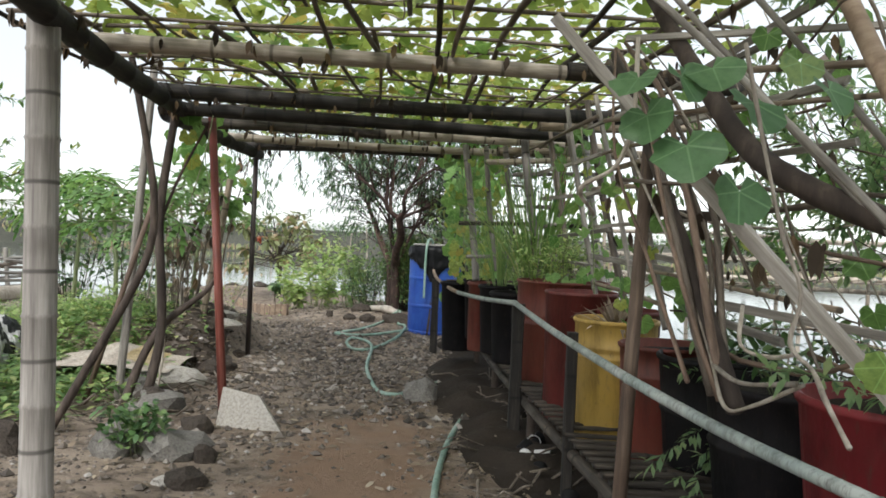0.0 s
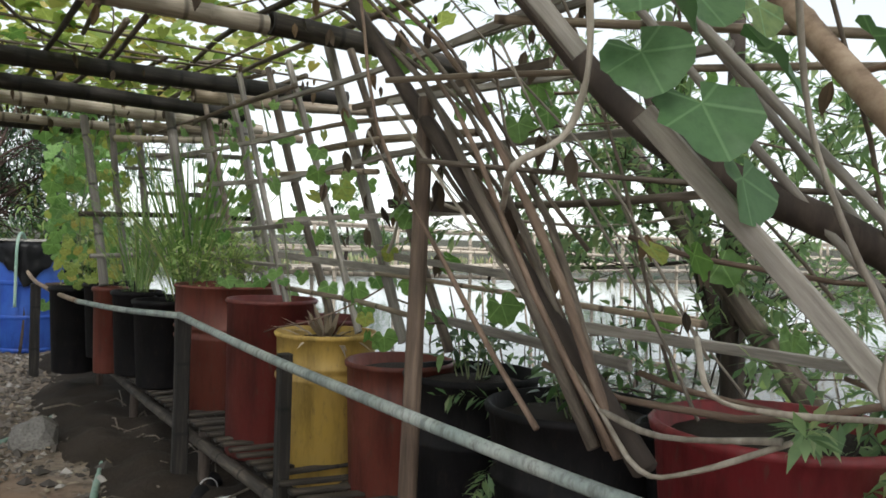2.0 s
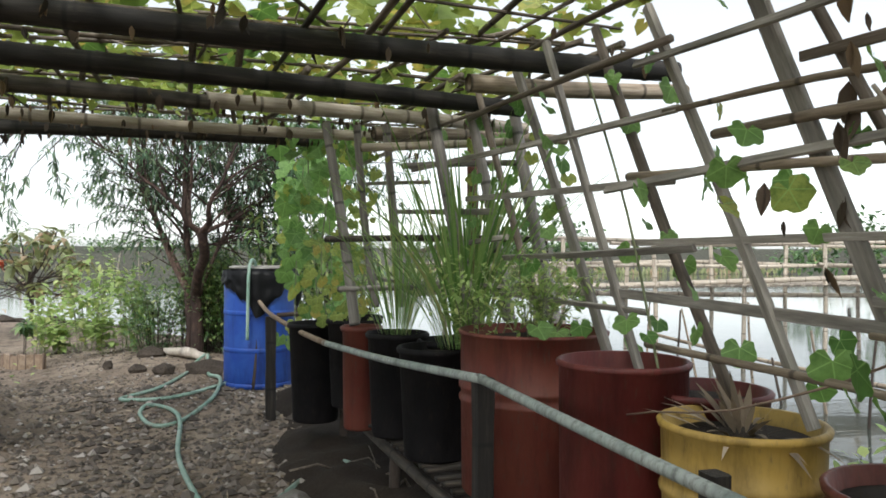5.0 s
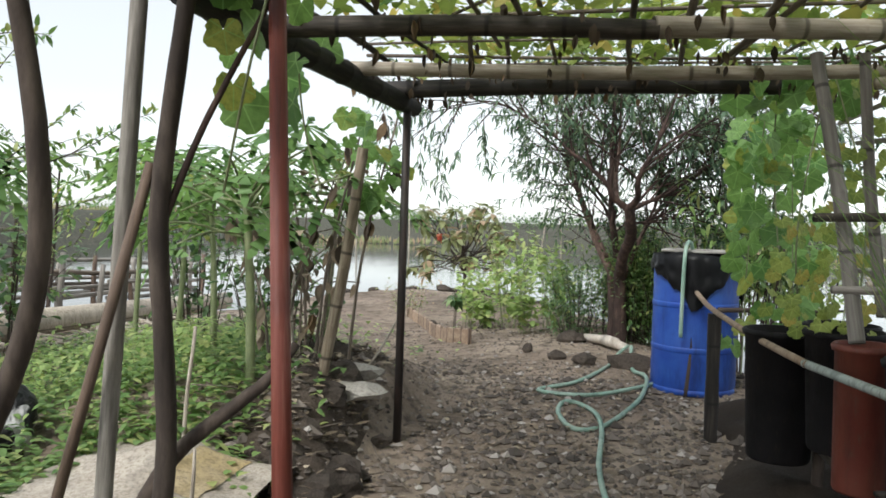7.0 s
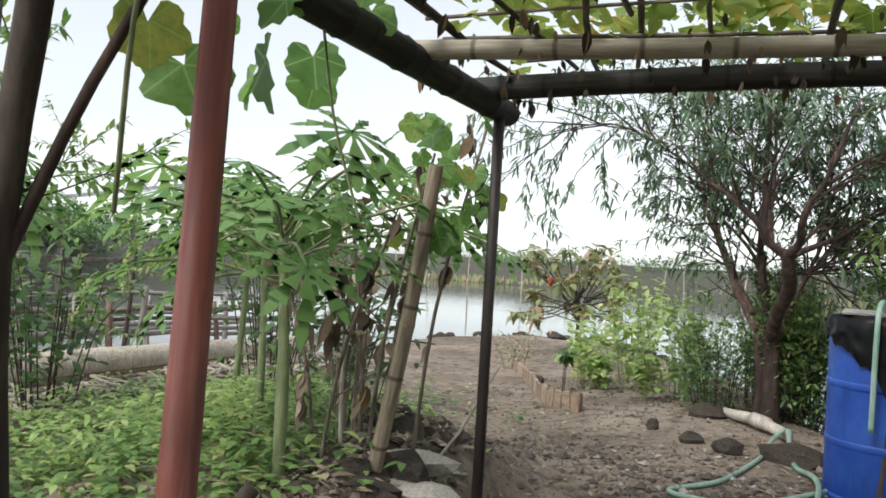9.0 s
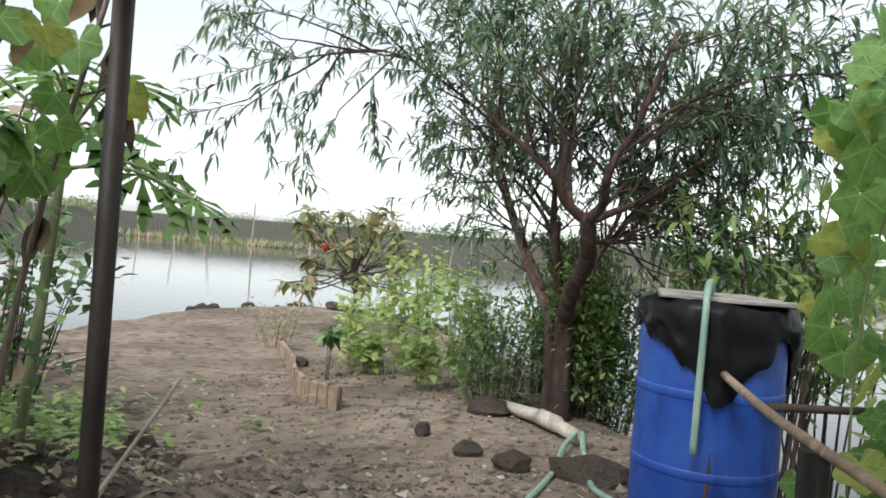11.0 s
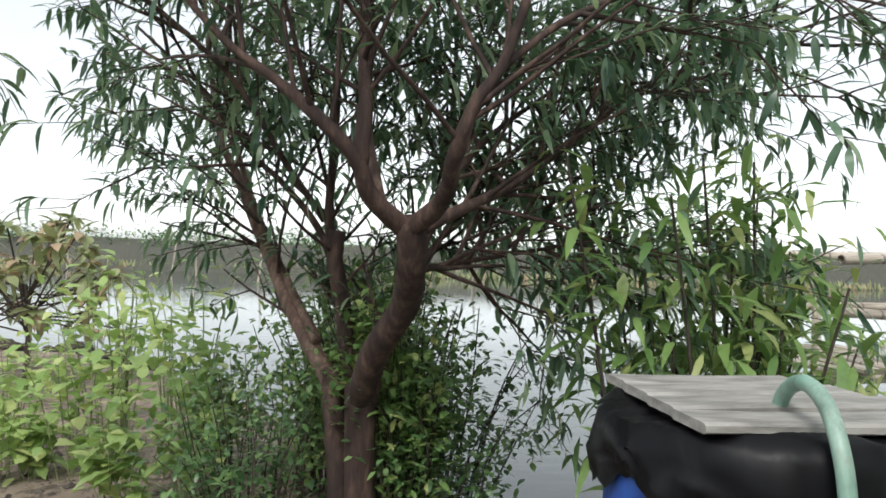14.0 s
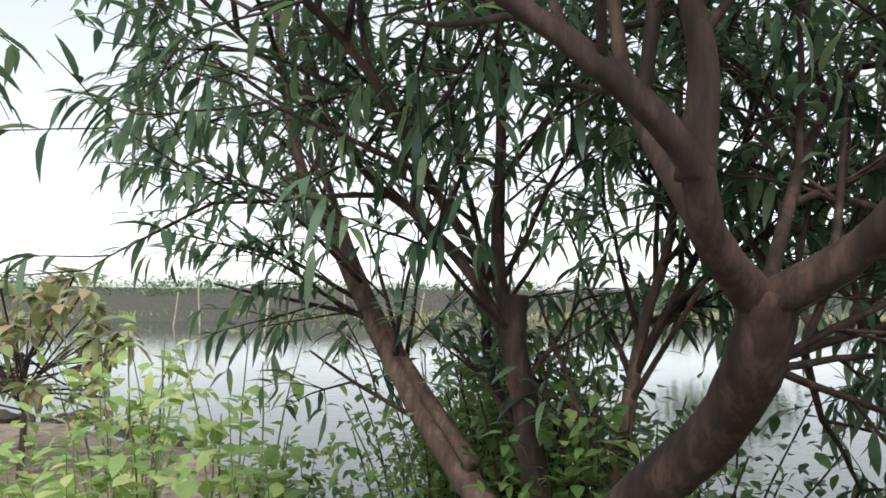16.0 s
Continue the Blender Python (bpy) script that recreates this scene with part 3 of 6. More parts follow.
# beams across; the dark ones hold their shaded undersides in the colour
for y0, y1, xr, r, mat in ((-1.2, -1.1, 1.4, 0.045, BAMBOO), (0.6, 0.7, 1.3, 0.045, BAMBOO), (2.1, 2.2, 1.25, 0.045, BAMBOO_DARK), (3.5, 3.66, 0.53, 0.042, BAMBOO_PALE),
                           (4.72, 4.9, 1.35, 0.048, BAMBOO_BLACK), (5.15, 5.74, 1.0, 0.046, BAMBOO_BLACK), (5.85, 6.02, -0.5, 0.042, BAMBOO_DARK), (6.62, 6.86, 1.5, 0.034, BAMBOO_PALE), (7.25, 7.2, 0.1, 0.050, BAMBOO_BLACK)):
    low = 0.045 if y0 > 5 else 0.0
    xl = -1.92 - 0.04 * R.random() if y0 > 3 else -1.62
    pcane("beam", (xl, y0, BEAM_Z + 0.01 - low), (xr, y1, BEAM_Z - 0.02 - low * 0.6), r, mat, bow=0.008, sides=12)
pcane("beam", (-0.52, 6.02, BEAM_Z - 0.035), (1.3, 6.42, BEAM_Z - 0.03), 0.040, BAMBOO_PALE, sides=12)
pcane("beam", (0.53, 3.62, BEAM_Z - 0.02), (1.4, 3.7, BEAM_Z - 0.06), 0.045, BAMBOO_DARK)
pcane("beam", (0.4, 6.55, BEAM_Z - 0.08), (1.75, 6.85, BEAM_Z - 0.02), 0.038, BAMBOO)
pcane("beam", (0.6, 5.35, BEAM_Z - 0.02), (1.75, 5.45, BEAM_Z + 0.03), 0.042, BAMBOO)
# sticks along and across, under the leaves
for i in range(13):
    x = -1.8 + 0.245 * i + spread(-0.05, 0.05)
    y = -2.0
    while y < 6.6:
        ln = spread(2.0, 3.4)
        y1 = min(7.45, y + ln)
        sx = spread(-0.22, 0.14)
        branch("rod", loc((x, y, BEAM_Z + 0.06 + spread(0, 0.03))), loc((x + sx - 0.02 * i, y1, BEAM_Z + 0.06 + spread(0, 0.03))), spread(0.010, 0.019), STICK if R.random() < 0.75 else BAMBOO_DARK, pergola, 0.02)
        y = y1 - 0.35
for i in range(34):
    y = -1.8 + 0.275 * i + spread(-0.07, 0.07)
    xl = -1.78 - spread(0, 0.35)
    xr = spread(0.6, 1.5)
    branch("crossrod", loc((xl, y, BEAM_Z + 0.095)), loc((xr, y + spread(-0.2, 0.25), BEAM_Z + 0.09)), spread(0.007, 0.013), STICK, pergola, 0.012, steps=8)
for i in range(26):
    x, y = spread(-1.7, 1.0), spread(-1.0, 7.2)
    a = R.choice((0.6, -0.6, 1.1, -1.1))
    ln = spread(0.8, 1.6)
    branch("rod", loc((x, y, BEAM_Z + 0.11)), loc((x + ln * sin(a) * 0.7, min(7.5, y + ln * cos(a)), BEAM_Z + 0.12)), spread(0.006, 0.012), STICK, pergola, 0.04)

# ---------------------------------------------------------------- leaning trellis beside the pots
trellis = thing("trellis", (0.8, 4.0, 0.9), "leaning lattice of split grey bamboo tied beside the pots", "trellis")
TO = Vector((0.8, 4.0, 0.9))


def tslat(p0, p1, w=0.035, t=0.014, mat=GREY_WOOD, name="slat"):
    if R.random() < 0.35:
        branch(name, Vector(p0) - TO, Vector(p1) - TO, w * 0.45, BAMBOO if R.random() < 0.5 else STICK, trellis, 0.01, 0.15)
    else:
        plank(name, Vector(p0) - TO, Vector(p1) - TO, w, t, mat, trellis, R.uniform(60, 120))


# upright members, feet nearer than heads
for p0, p1, r in (((0.25, 6.24, 0.88), (0.125, 6.53, 2.0), 0.030), ((0.43, 6.60, 0.95), (0.30, 6.52, 2.0), 0.024), ((0.60, 6.62, 0.95), (0.455, 6.44, 2.0), 0.026), ((0.68, 5.42, 0.90), (0.545, 5.79, 2.02), 0.033),
                  ((0.88, 5.56, 0.95), (0.735, 5.78, 2.02), 0.028), ((1.14, 5.60, 0.90), (1.015, 5.88, 2.02), 0.034)):
    cane("upright", Vector(p0) - TO, Vector(p1) - TO, r, BAMBOO_GREY, trellis, 0.12, 0.012, 0.38, 10)
for p0, p1, r, mat in (((0.30, 6.36, 1.85), (1.05, 5.92, 1.86), 0.024, BAMBOO_PALE), ((0.52, 6.3, 1.75), (1.1, 5.85, 1.74), 0.018, BAMBOO_GREY), ((0.10, 6.32, 1.34), (1.1, 5.72, 1.34), 0.018, BAMBOO_DARK), ((0.17, 6.3, 1.07), (1.22, 5.62, 1.10), 0.016, BAMBOO_GREY)):
    cane("rung", Vector(p0) - TO, Vector(p1) - TO, r, mat, trellis, 0.1, 0.012, 0.36, 9)
for y, x, w in ((5.02, 0.80, 0.04), (4.60, 0.85, 0.045), (4.30, 0.80, 0.03), (3.95, 0.88, 0.045), (3.62, 0.86, 0.035), (3.30, 0.90, 0.05), (3.05, 0.95, 0.04)):
    rise = spread(1.05, 1.2)
    tslat((x + 0.06, y, 0.86), (x - 0.10, y + 0.50 + spread(-0.12, 0.1), 0.9 + rise), w * 1.0, 0.022, GREY_WOOD, "upright")
for z, xo in ((1.10, 0.05), (1.30, 0.03), (1.50, 0.0), (1.68, -0.02), (1.86, -0.06)):
    y = 1.6 + spread(0, 0.5)
    while y < 6.4:
        ln = spread(0.9, 1.7)
        x0 = 1.02 - 0.085 * (y - 1.5) + xo
        x1 = 1.02 - 0.085 * (y + ln - 1.5) + xo
        tslat((x0, y, z + spread(-0.05, 0.05)), (x1, y + ln, z + spread(-0.06, 0.06)), spread(0.02, 0.032), 0.012)
        y += ln * spread(0.72, 0.98)
# bundle of crooked stems tied along one leaning pole by the brown post
branch("stem", Vector((0.705, 1.80, 0.83)) - TO, Vector((0.645, 3.10, 1.98)) - TO, 0.024, BARK_DARK, trellis, 0.015, 0.2, 8)
for i in range(9):
    o, q = spread(-0.028, 0.028), spread(-0.045, 0.045)
    branch("stem", Vector((0.70 + o, 1.85 + q + spread(0, 0.25), 0.84)) - TO, Vector((0.65 + o * 1.3, 2.98 + q + spread(-0.1, 0.3), 1.98)) - TO, spread(0.006, 0.014), STICK if i % 2 == 0 else BROWN_WOOD, trellis, 0.07, steps=9)
# broad grey slats that lean across in front, near the tub
for p0, p1, w in (((0.965, 1.229, 0.742), (0.46, 1.575, 1.415), 0.034), ((0.40, 1.64, 1.50), (0.224, 1.736, 1.73), 0.028), ((1.10, 1.30, 0.92), (0.42, 1.77, 1.83), 0.016), ((1.28, 1.42, 0.86), (0.55, 1.93, 1.85), 0.016),
                  ((1.45, 1.50, 0.90), (0.78, 2.02, 1.90), 0.018), ((1.52, 1.25, 1.05), (0.98, 1.68, 1.86), 0.015)):
    if w < 0.02:
        branch("slat", Vector(p0) - TO, Vector(p1) - TO, w * 0.62, GREY_WOOD, trellis, 0.02, 0.2)
    else:
        plank("slat", Vector(p0) - TO, Vector(p1) - TO, w, 0.014, GREY_WOOD, trellis, spread(60, 95))
# thick poles behind and beside them
cane("pole", Vector((0.95, 1.02, 0.90)) - TO, Vector((0.95, 1.90, 1.90)) - TO, 0.026, BOARD, trellis, joint=0.4)
cane("pole", Vector((1.60, 2.10, 0.80)) - TO, Vector((1.60, 3.32, 2.05)) - TO, 0.036, STICK, trellis, joint=9, hollow=False)
part("limb", limb([Vector(q) - TO for q in ((0.60, 2.35, 1.98), (0.66, 2.10, 1.71), (0.74, 1.89, 1.47), (0.84, 1.73, 1.35), (1.15, 1.55, 1.16), (1.5, 1.48, 0.7))], 0.022, 0.036, 9, 4), BARK_DARK, trellis)
# thin cross pieces
for z, x0, x1 in ((1.04, 1.45, 0.86), (1.42, 1.4, 0.55), (1.62, 1.4, 0.5), (1.71, 1.6, 0.6), (1.82, 1.5, 0.5)):
    tslat((x0 + spread(-0.05, 0.1), 1.42 + spread(-0.12, 0.12), z - 0.07 + spread(-0.02, 0.02)), (x1, 2.25 + spread(-0.25, 0.3), z), spread(0.016, 0.028), 0.010)
for y0, z0, y1, z1, w, mat in ((3.9, 1.60, 2.7, 1.55, 0.034, GREY_WOOD), (4.3, 1.52, 3.3, 1.47, 0.03, GREY_WOOD), (3.3, 1.36, 2.55, 1.32, 0.034, BARK_DARK), (4.2, 1.00, 3.0, 0.98, 0.026, STICK), (2.9, 0.98, 2.1, 0.96, 0.028, GREY_WOOD), (3.4, 1.18, 2.5, 1.14, 0.024, GREY_WOOD), (3.6, 1.74, 2.4, 1.70, 0.026, STICK), (3.1, 1.86, 2.2, 1.83, 0.024, GREY_WOOD)):
    tslat((1.02 - 0.085 * (y0 - 1.5) + 0.02, y0, z0), (1.02 - 0.085 * (y1 - 1.5) - 0.03, y1, z1), w, 0.014, mat)
rr = random.Random(19)
for i in range(12):
    y, x = rr.uniform(1.3, 3.2), rr.uniform(0.72, 1.45)
    k = rr.uniform(0.35, 0.9)
    lean = rr.uniform(0.1, 1.0)
    branch("stick", Vector((x + 0.25 * k, y - 0.3 * k * lean, rr.uniform(0.8, 1.3))) - TO, Vector((x - 0.25 * k, y + 0.7 * k * lean, rr.uniform(1.5, 2.1))) - TO, rr.uniform(0.003, 0.007), rr.choice((STICK, VINE_STEM, BROWN_WOOD, STICK)), trellis, 0.06)
for i in range(24):
    y, x, z = rr.uniform(1.3, 3.4), rr.uniform(0.75, 1.4), rr.uniform(0.85, 2.0)
    branch("stick", Vector((x, y, z)) - TO, Vector((x + rr.uniform(-.3, .5), y + rr.uniform(-0.8, 0.8), z + rr.uniform(-.25, .25))) - TO, rr.uniform(0.003, 0.009), rr.choice((STICK, VINE_STEM, BROWN_WOOD)), trellis, 0.08)

# ---------------------------------------------------------------- bench, rail and pots
bench = thing("slatted_bench", (0.85, 4.2, 0), "low dark bamboo bench under the row of pots", "bench")
BO = Vector((0.85, 4.2, 0))


def row_x(y):
    """The line of the rail beside the path."""
    return 0.78 - 0.0895 * y if y > 1.0 else 0.69


for y in (1.6, 3.1, 4.6, 6.0, 7.1):
    for dx in (0.18, 0.78):
        x = row_x(y) + dx
        branch("leg", Vector((x, y, -0.35 if dx > 0.5 else -0.06)) - BO, Vector((x, y, 0.28)) - BO, 0.03, BARK_DARK, bench, 0.01, 0.05)
for dx in (0.16, 0.46, 0.80):
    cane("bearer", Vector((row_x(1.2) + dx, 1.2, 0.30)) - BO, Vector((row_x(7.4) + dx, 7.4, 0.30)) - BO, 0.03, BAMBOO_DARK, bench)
for i in range(62):
    y = 1.2 + 0.1 * i + spread(-0.02, 0.02)
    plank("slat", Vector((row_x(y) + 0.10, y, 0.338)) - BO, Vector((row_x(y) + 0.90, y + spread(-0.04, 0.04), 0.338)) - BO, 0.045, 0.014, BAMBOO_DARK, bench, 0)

rail = thing("pipe_rail", (0.4, 4.6, 0), "pale weathered pipe rail on dark wooden posts", "handrail")
RO = Vector((0.4, 4.6, 0))
RAIL = ((0.98, 0.55, 0.66), (0.82, 1.35, 0.75), (0.59, 2.40, 0.79), (0.425, 4.63, 0.84), (0.11, 6.38, 0.77), (-0.08, 7.9, 0.80), (-0.13, 8.86, 0.84))
for a, b in zip(RAIL[:-1], RAIL[1:]):
    s = Shape()
    a2, b2 = Vector(a) - RO, Vector(b) - RO
    k = (b2 - a2).normalized() * 0.02
    tube(s, bent([a2 - k, (a2 + b2) / 2 + Vector((0, 0, -0.012)), b2 + k], 5), 0.0165, 10)
    part("pipe", s, P_RAIL if a[1] < 6 else BOARD, rail)
for x, y, top in ((0.82, 1.35, 0.74), (0.455, 4.70, 0.83), (-0.09, 7.95, 0.79), (0.60, 3.55, 0.80)):
    plank("rail_post", Vector((x, y, -0.08)) - RO, Vector((x, y, top)) - RO, 0.075 if y > 4 else 0.05, 0.06, BAMBOO_BLACK, rail)


def pail(name, x, y, z, r, h, mat, label, flare=0.86, rim=0.014, grooves=(), fill=0.05, group="planting pots", wob=0.012, sides=32):
    """A round planter with a rolled rim, ribs and soil in it."""
    t = thing(name, (x, y, z), label, "planter", group)
    prof = [(r * flare * 0.96, 0.0), (r * flare, 0.012)]
    for g in sorted(grooves):
        rr = r * (flare + (1 - flare) * g)
        prof += [(rr, h * g - 0.016), (rr + 0.008, h * g - 0.006), (rr + 0.008, h * g + 0.006), (rr, h * g + 0.016)]
    prof += [(r * 0.995, h - rim * 2.4), (r + rim * 0.7, h - rim * 2), (r + rim, h - rim * 0.7), (r + rim * 0.3, h), (r - 0.006, h - 0.002), (r - 0.014, h - fill), (r * 0.5, h - fill - 0.002)]
    s = lathe(Shape(), prof, sides, wob, int(x * 100 + y * 37))
    part("body", s, mat, t)
    sl = Shape()
    lathe(sl, [(r * 0.97 - 0.012, h - fill - 0.02), (r * 0.96 - 0.012, h - fill + 0.006), (r * 0.6, h - fill + 0.02), (0.01, h - fill + 0.025)], 20, 0.02, 5)
    part("soil", sl, SOIL, t)
    return t


TOP = 0.35
tub = pail("tub", 1.20, 1.90, TOP, 0.27, 0.50, P_CRIMSON, "large crimson plastic tub with dark soil", 0.84, 0.012)
for x, y, r, h in ((1.16, 2.55, 0.26, 0.42), (1.10, 3.05, 0.23, 0.44), (1.4, 2.2, 0.24, 0.40)):
    pail("planter", x, y, TOP, r, h, P_BLACK, "black plastic planter of dark soil", 0.85, 0.012, (0.5,))
pail("planter", 0.98, 3.36, TOP - 0.08, 0.20, 0.52, P_ORANGE, "faded red-orange pail with a stained side", 0.9, 0.010, (0.75,))
pail("planter", 0.855, 3.80, TOP - 0.1, 0.205, 0.60, P_YELLOW, "yellow plastic pail cut open and dirty", 0.92, 0.010, (0.70, 0.78))
pail("planter", 0.76, 4.25, TOP - 0.1, 0.20, 0.70, P_RED, "tall oxblood plastic pail, empty at the top", 0.97, 0.010, (), 0.16)
pail("planter", 0.98, 4.15, TOP, 0.19, 0.52, P_RED, "oxblood plastic pail behind taller ones", 0.9, 0.01)
pail("planter", 0.76, 4.98, TOP - 0.02, 0.29, 0.64, P_ORANGE, "wide cut-down red drum planted with herbs", 0.97, 0.008, (0.58, 0.66))
pail("planter", 0.50, 5.50, TOP, 0.17, 0.50, P_BLACK, "black plastic pail planted with tall grass", 0.85)
pail("planter", 0.66, 5.75, TOP, 0.17, 0.50, P_BLACK, "black plastic pail with dark soil", 0.85)
pail("planter", 0.42, 5.95, TOP, 0.15, 0.52, P_BLACK, "black plastic pail with dark soil", 0.85)
pail("planter", 0.30, 6.32, TOP - 0.04, 0.105, 0.56, P_ORANGE, "narrow faded red pail", 0.92)
pail("planter", 0.33, 6.75, TOP, 0.16, 0.52, P_BLACK, "black plastic pail of climbing gourd", 0.85)
pail("planter", 0.14, 7.10, TOP - 0.15, 0.17, 0.62, P_BLACK, "black plastic pail of climbing gourd", 0.85)
pail("planter", 0.42, 7.2, TOP, 0.16, 0.50, P_BLACK, "black plastic pail with dark soil", 0.85)

# ---------------------------------------------------------------- blue drum under a black sheet
DX, DY, DZ, DR, DH = -0.115, 9.22, 0.09, 0.305, 0.99
drum = thing("drum", (DX, DY, DZ), "blue plastic drum, faded in streaks", "drum")
s = lathe(Shape(), [(DR * 0.90, 0), (DR * 0.97, 0.02), (DR, 0.06), (DR, 0.30), (DR * 1.006, 0.315), (DR * 1.006, 0.335), (DR, 0.35), (DR, 0.62), (DR * 1.006, 0.635), (DR * 1.006, 0.655), (DR, 0.67),
                    (DR, 0.90), (DR * 0.96, 0.95), (DR * 0.97, 0.97), (DR * 0.94, DH), (DR * 0.85, DH - 0.01)], 40)
part("body", s, P_BLUE, drum)
for z in (0.325, 0.645):
    part("hoop", lathe(Shape(), [(DR * 1.0, z - 0.022), (DR * 1.012, z - 0.012), (DR * 1.012, z + 0.012), (DR * 1.0, z + 0.022)], 40), P_BLUE, drum)
part("base_ring", lathe(Shape(), [(DR * 0.95, -0.004), (DR * 1.01, 0.0), (DR * 1.02, 0.03), (DR * 0.98, 0.045)], 40), P_BLUE, drum)
sheet = Shape()
SN, RN = 110, 13
vs, fs = [], []
for k in range(SN):
    t = 2 * pi * k / SN
    fold = 0.5 + 0.5 * sin(5 * t + 1.0) + 0.25 * sin(11 * t)
    puff = 0.5 + 0.5 * noise.noise(Vector((3.0 * cos(t), 3.0 * sin(t), 7.0)))
    front = max(0.0, cos(t + pi / 2 - 0.25)) ** 1.5
    right = max(0.0, cos(t - 0.25)) ** 4
    drop = 0.09 + 0.05 * fold + 0.34 * front * max(0.0, 1 - abs(((t - 1.45 * pi + pi) % (2 * pi)) - pi) * 1.35) + 0.18 * right
    for j in range(RN):
        u = j / (RN - 1)
        if u < 0.35:
            r, z = DR * 1.03 * u / 0.35, DH + 0.03 + 0.012 * sin(3 * t + 5 * u)
        else:
            q = (u - 0.35) / 0.65
            r = DR * (1.04 + 0.05 * fold * q + 0.16 * right * sin(pi * q) + 0.03 * sin(pi * q))
            z = DH + 0.025 - drop * q - 0.02 * min(1, q * 4) + 0.055 * puff * max(0.0, 1 - q * 5)
        w2 = Vector((2.2 * cos(t), 2.2 * sin(t), 3.0 * u))
        r += DR * (0.05 * noise.noise(w2 * 1.7) + 0.035 * noise.noise(w2 * 4.3)) * min(1.0, u * 1.6)
        z += 0.02 * noise.noise(w2 * 2.9 + Vector((5, 0, 0))) * min(1.0, u * 2) + (0.03 * noise.noise(w2 * 5.0) if j == RN - 1 else 0)
        vs.append((r * cos(t), r * sin(t), z))
for k in range(SN):
    q = (k + 1) % SN
    for j in range(RN - 1):
        fs.append((k * RN + j, q * RN + j, q * RN + j + 1, k * RN + j + 1))
sheet.add(vs, fs)
cover = single("plastic_sheet", sheet, P_SHEET, (DX, DY, DZ), "crumpled black plastic sheet draped over a blue drum", "plastic sheet")
lid = thing("plank_lid", (DX, DY, DZ + DH + 0.042), "weathered pale board lying on a covered drum", "board")
for i, (o, w2) in enumerate(((-0.19, 0.12), (-0.065, 0.125), (0.065, 0.125), (0.19, 0.12))):
    plank("plank", (-0.26 + 0.015 * i, o + 0.03, 0.006), (0.28 - 0.03 * i, o + 0.0, 0.006), w2, 0.018, LID_WOOD, lid, 0)
# dark arm that leaves the drum's side
arm = thing("dark_bar", (0.12, 9.05, 0.72), "dark wooden bar beside the drum", "bar")
branch("bar", (-0.1, -0.12, 0.0), (0.75, 0.05, 0.02), 0.018, BARK_DARK, arm, 0.01)
branch("stay", (-0.30, -0.12, -0.66), (-0.26, -0.12, 0.02), 0.020, BARK_DARK, arm, 0.01)


def hose(name, pts, r, mat, label, steps=9):
    s = Shape()
    tube(s, bent(pts, steps), r, 10)
    return single(name, s, mat, (0, 0, 0), label, "hose")


def on(x, y, up=0.016):
    return (x, y, height(x, y) + up)


hose("garden_hose", [(-0.15, 9.16, 1.08), (-0.16, 9.11, 1.165), (-0.185, 9.02, 1.195), (-0.21, 8.93, 1.16), (-0.222, 8.875, 1.05), (-0.227, 8.862, 0.85), (-0.23, 8.865, 0.52)],
     0.014, P_HOSE, "pale green garden hose hung over the drum", 10)
hose("garden_hose", [(-0.60, 10.33, 0.22), on(-0.68, 10.1, 0.05), on(-0.74, 9.7), on(-0.95, 9.05), on(-1.21, 8.74, 0.02), on(-0.85, 8.68, 0.03), on(-0.50, 9.0, 0.03), on(-0.30, 9.3, 0.02)],
     0.015, P_HOSE, "pale green garden hose looped on the gravel", 10)
hose("garden_hose", [(-0.57, 10.31, 0.22), on(-0.57, 10.05, 0.05), on(-0.55, 9.6), on(-0.46, 9.3, 0.04), on(-0.45, 9.0, 0.05), on(-0.52, 8.6), on(-0.72, 8.06), on(-0.90, 7.98), on(-1.02, 8.29), on(-0.98, 8.5), on(-0.80, 8.38), on(-0.72, 7.95, 0.03), on(-0.70, 7.28), on(-0.60, 6.5), on(-0.48, 5.98), on(-0.36, 5.85), on(-0.26, 5.94), on(-0.02, 6.4)],
     0.016, P_HOSE, "pale green garden hose coiled on the gravel", 10)
hose("garden_hose", [on(0.24, 6.75, 0.03), on(0.32, 6.55, 0.03), on(0.33, 6.14), on(0.23, 5.59), on(0.08, 4.73), on(0.02, 4.16), on(-0.01, 3.49), on(0.0, 2.6), on(0.08, 1.6)],
     0.018, P_HOSE, "pale green garden hose running along the path", 10)

pvc = thing("drain_pipe", (-0.76, 10.58, 0.19), "short dirty white drain pipe with a joint on the ground", "pipe")
s = Shape()
tube(s, [(-0.34, 0.56, -0.03), (-0.1, 0.14, 0.02), (0.0, 0.0, 0.025), (0.19, -0.26, -0.01)], 0.042, 14)
part("pipe", s, P_PVC, pvc)
s = Shape()
tube(s, [(-0.05, 0.075, 0.024), (0.05, -0.07, 0.02)], 0.052, 14)
part("collar", s, P_PVC, pvc)

# ---------------------------------------------------------------- dark compost under and before the bench, shade in its colour
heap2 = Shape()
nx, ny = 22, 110
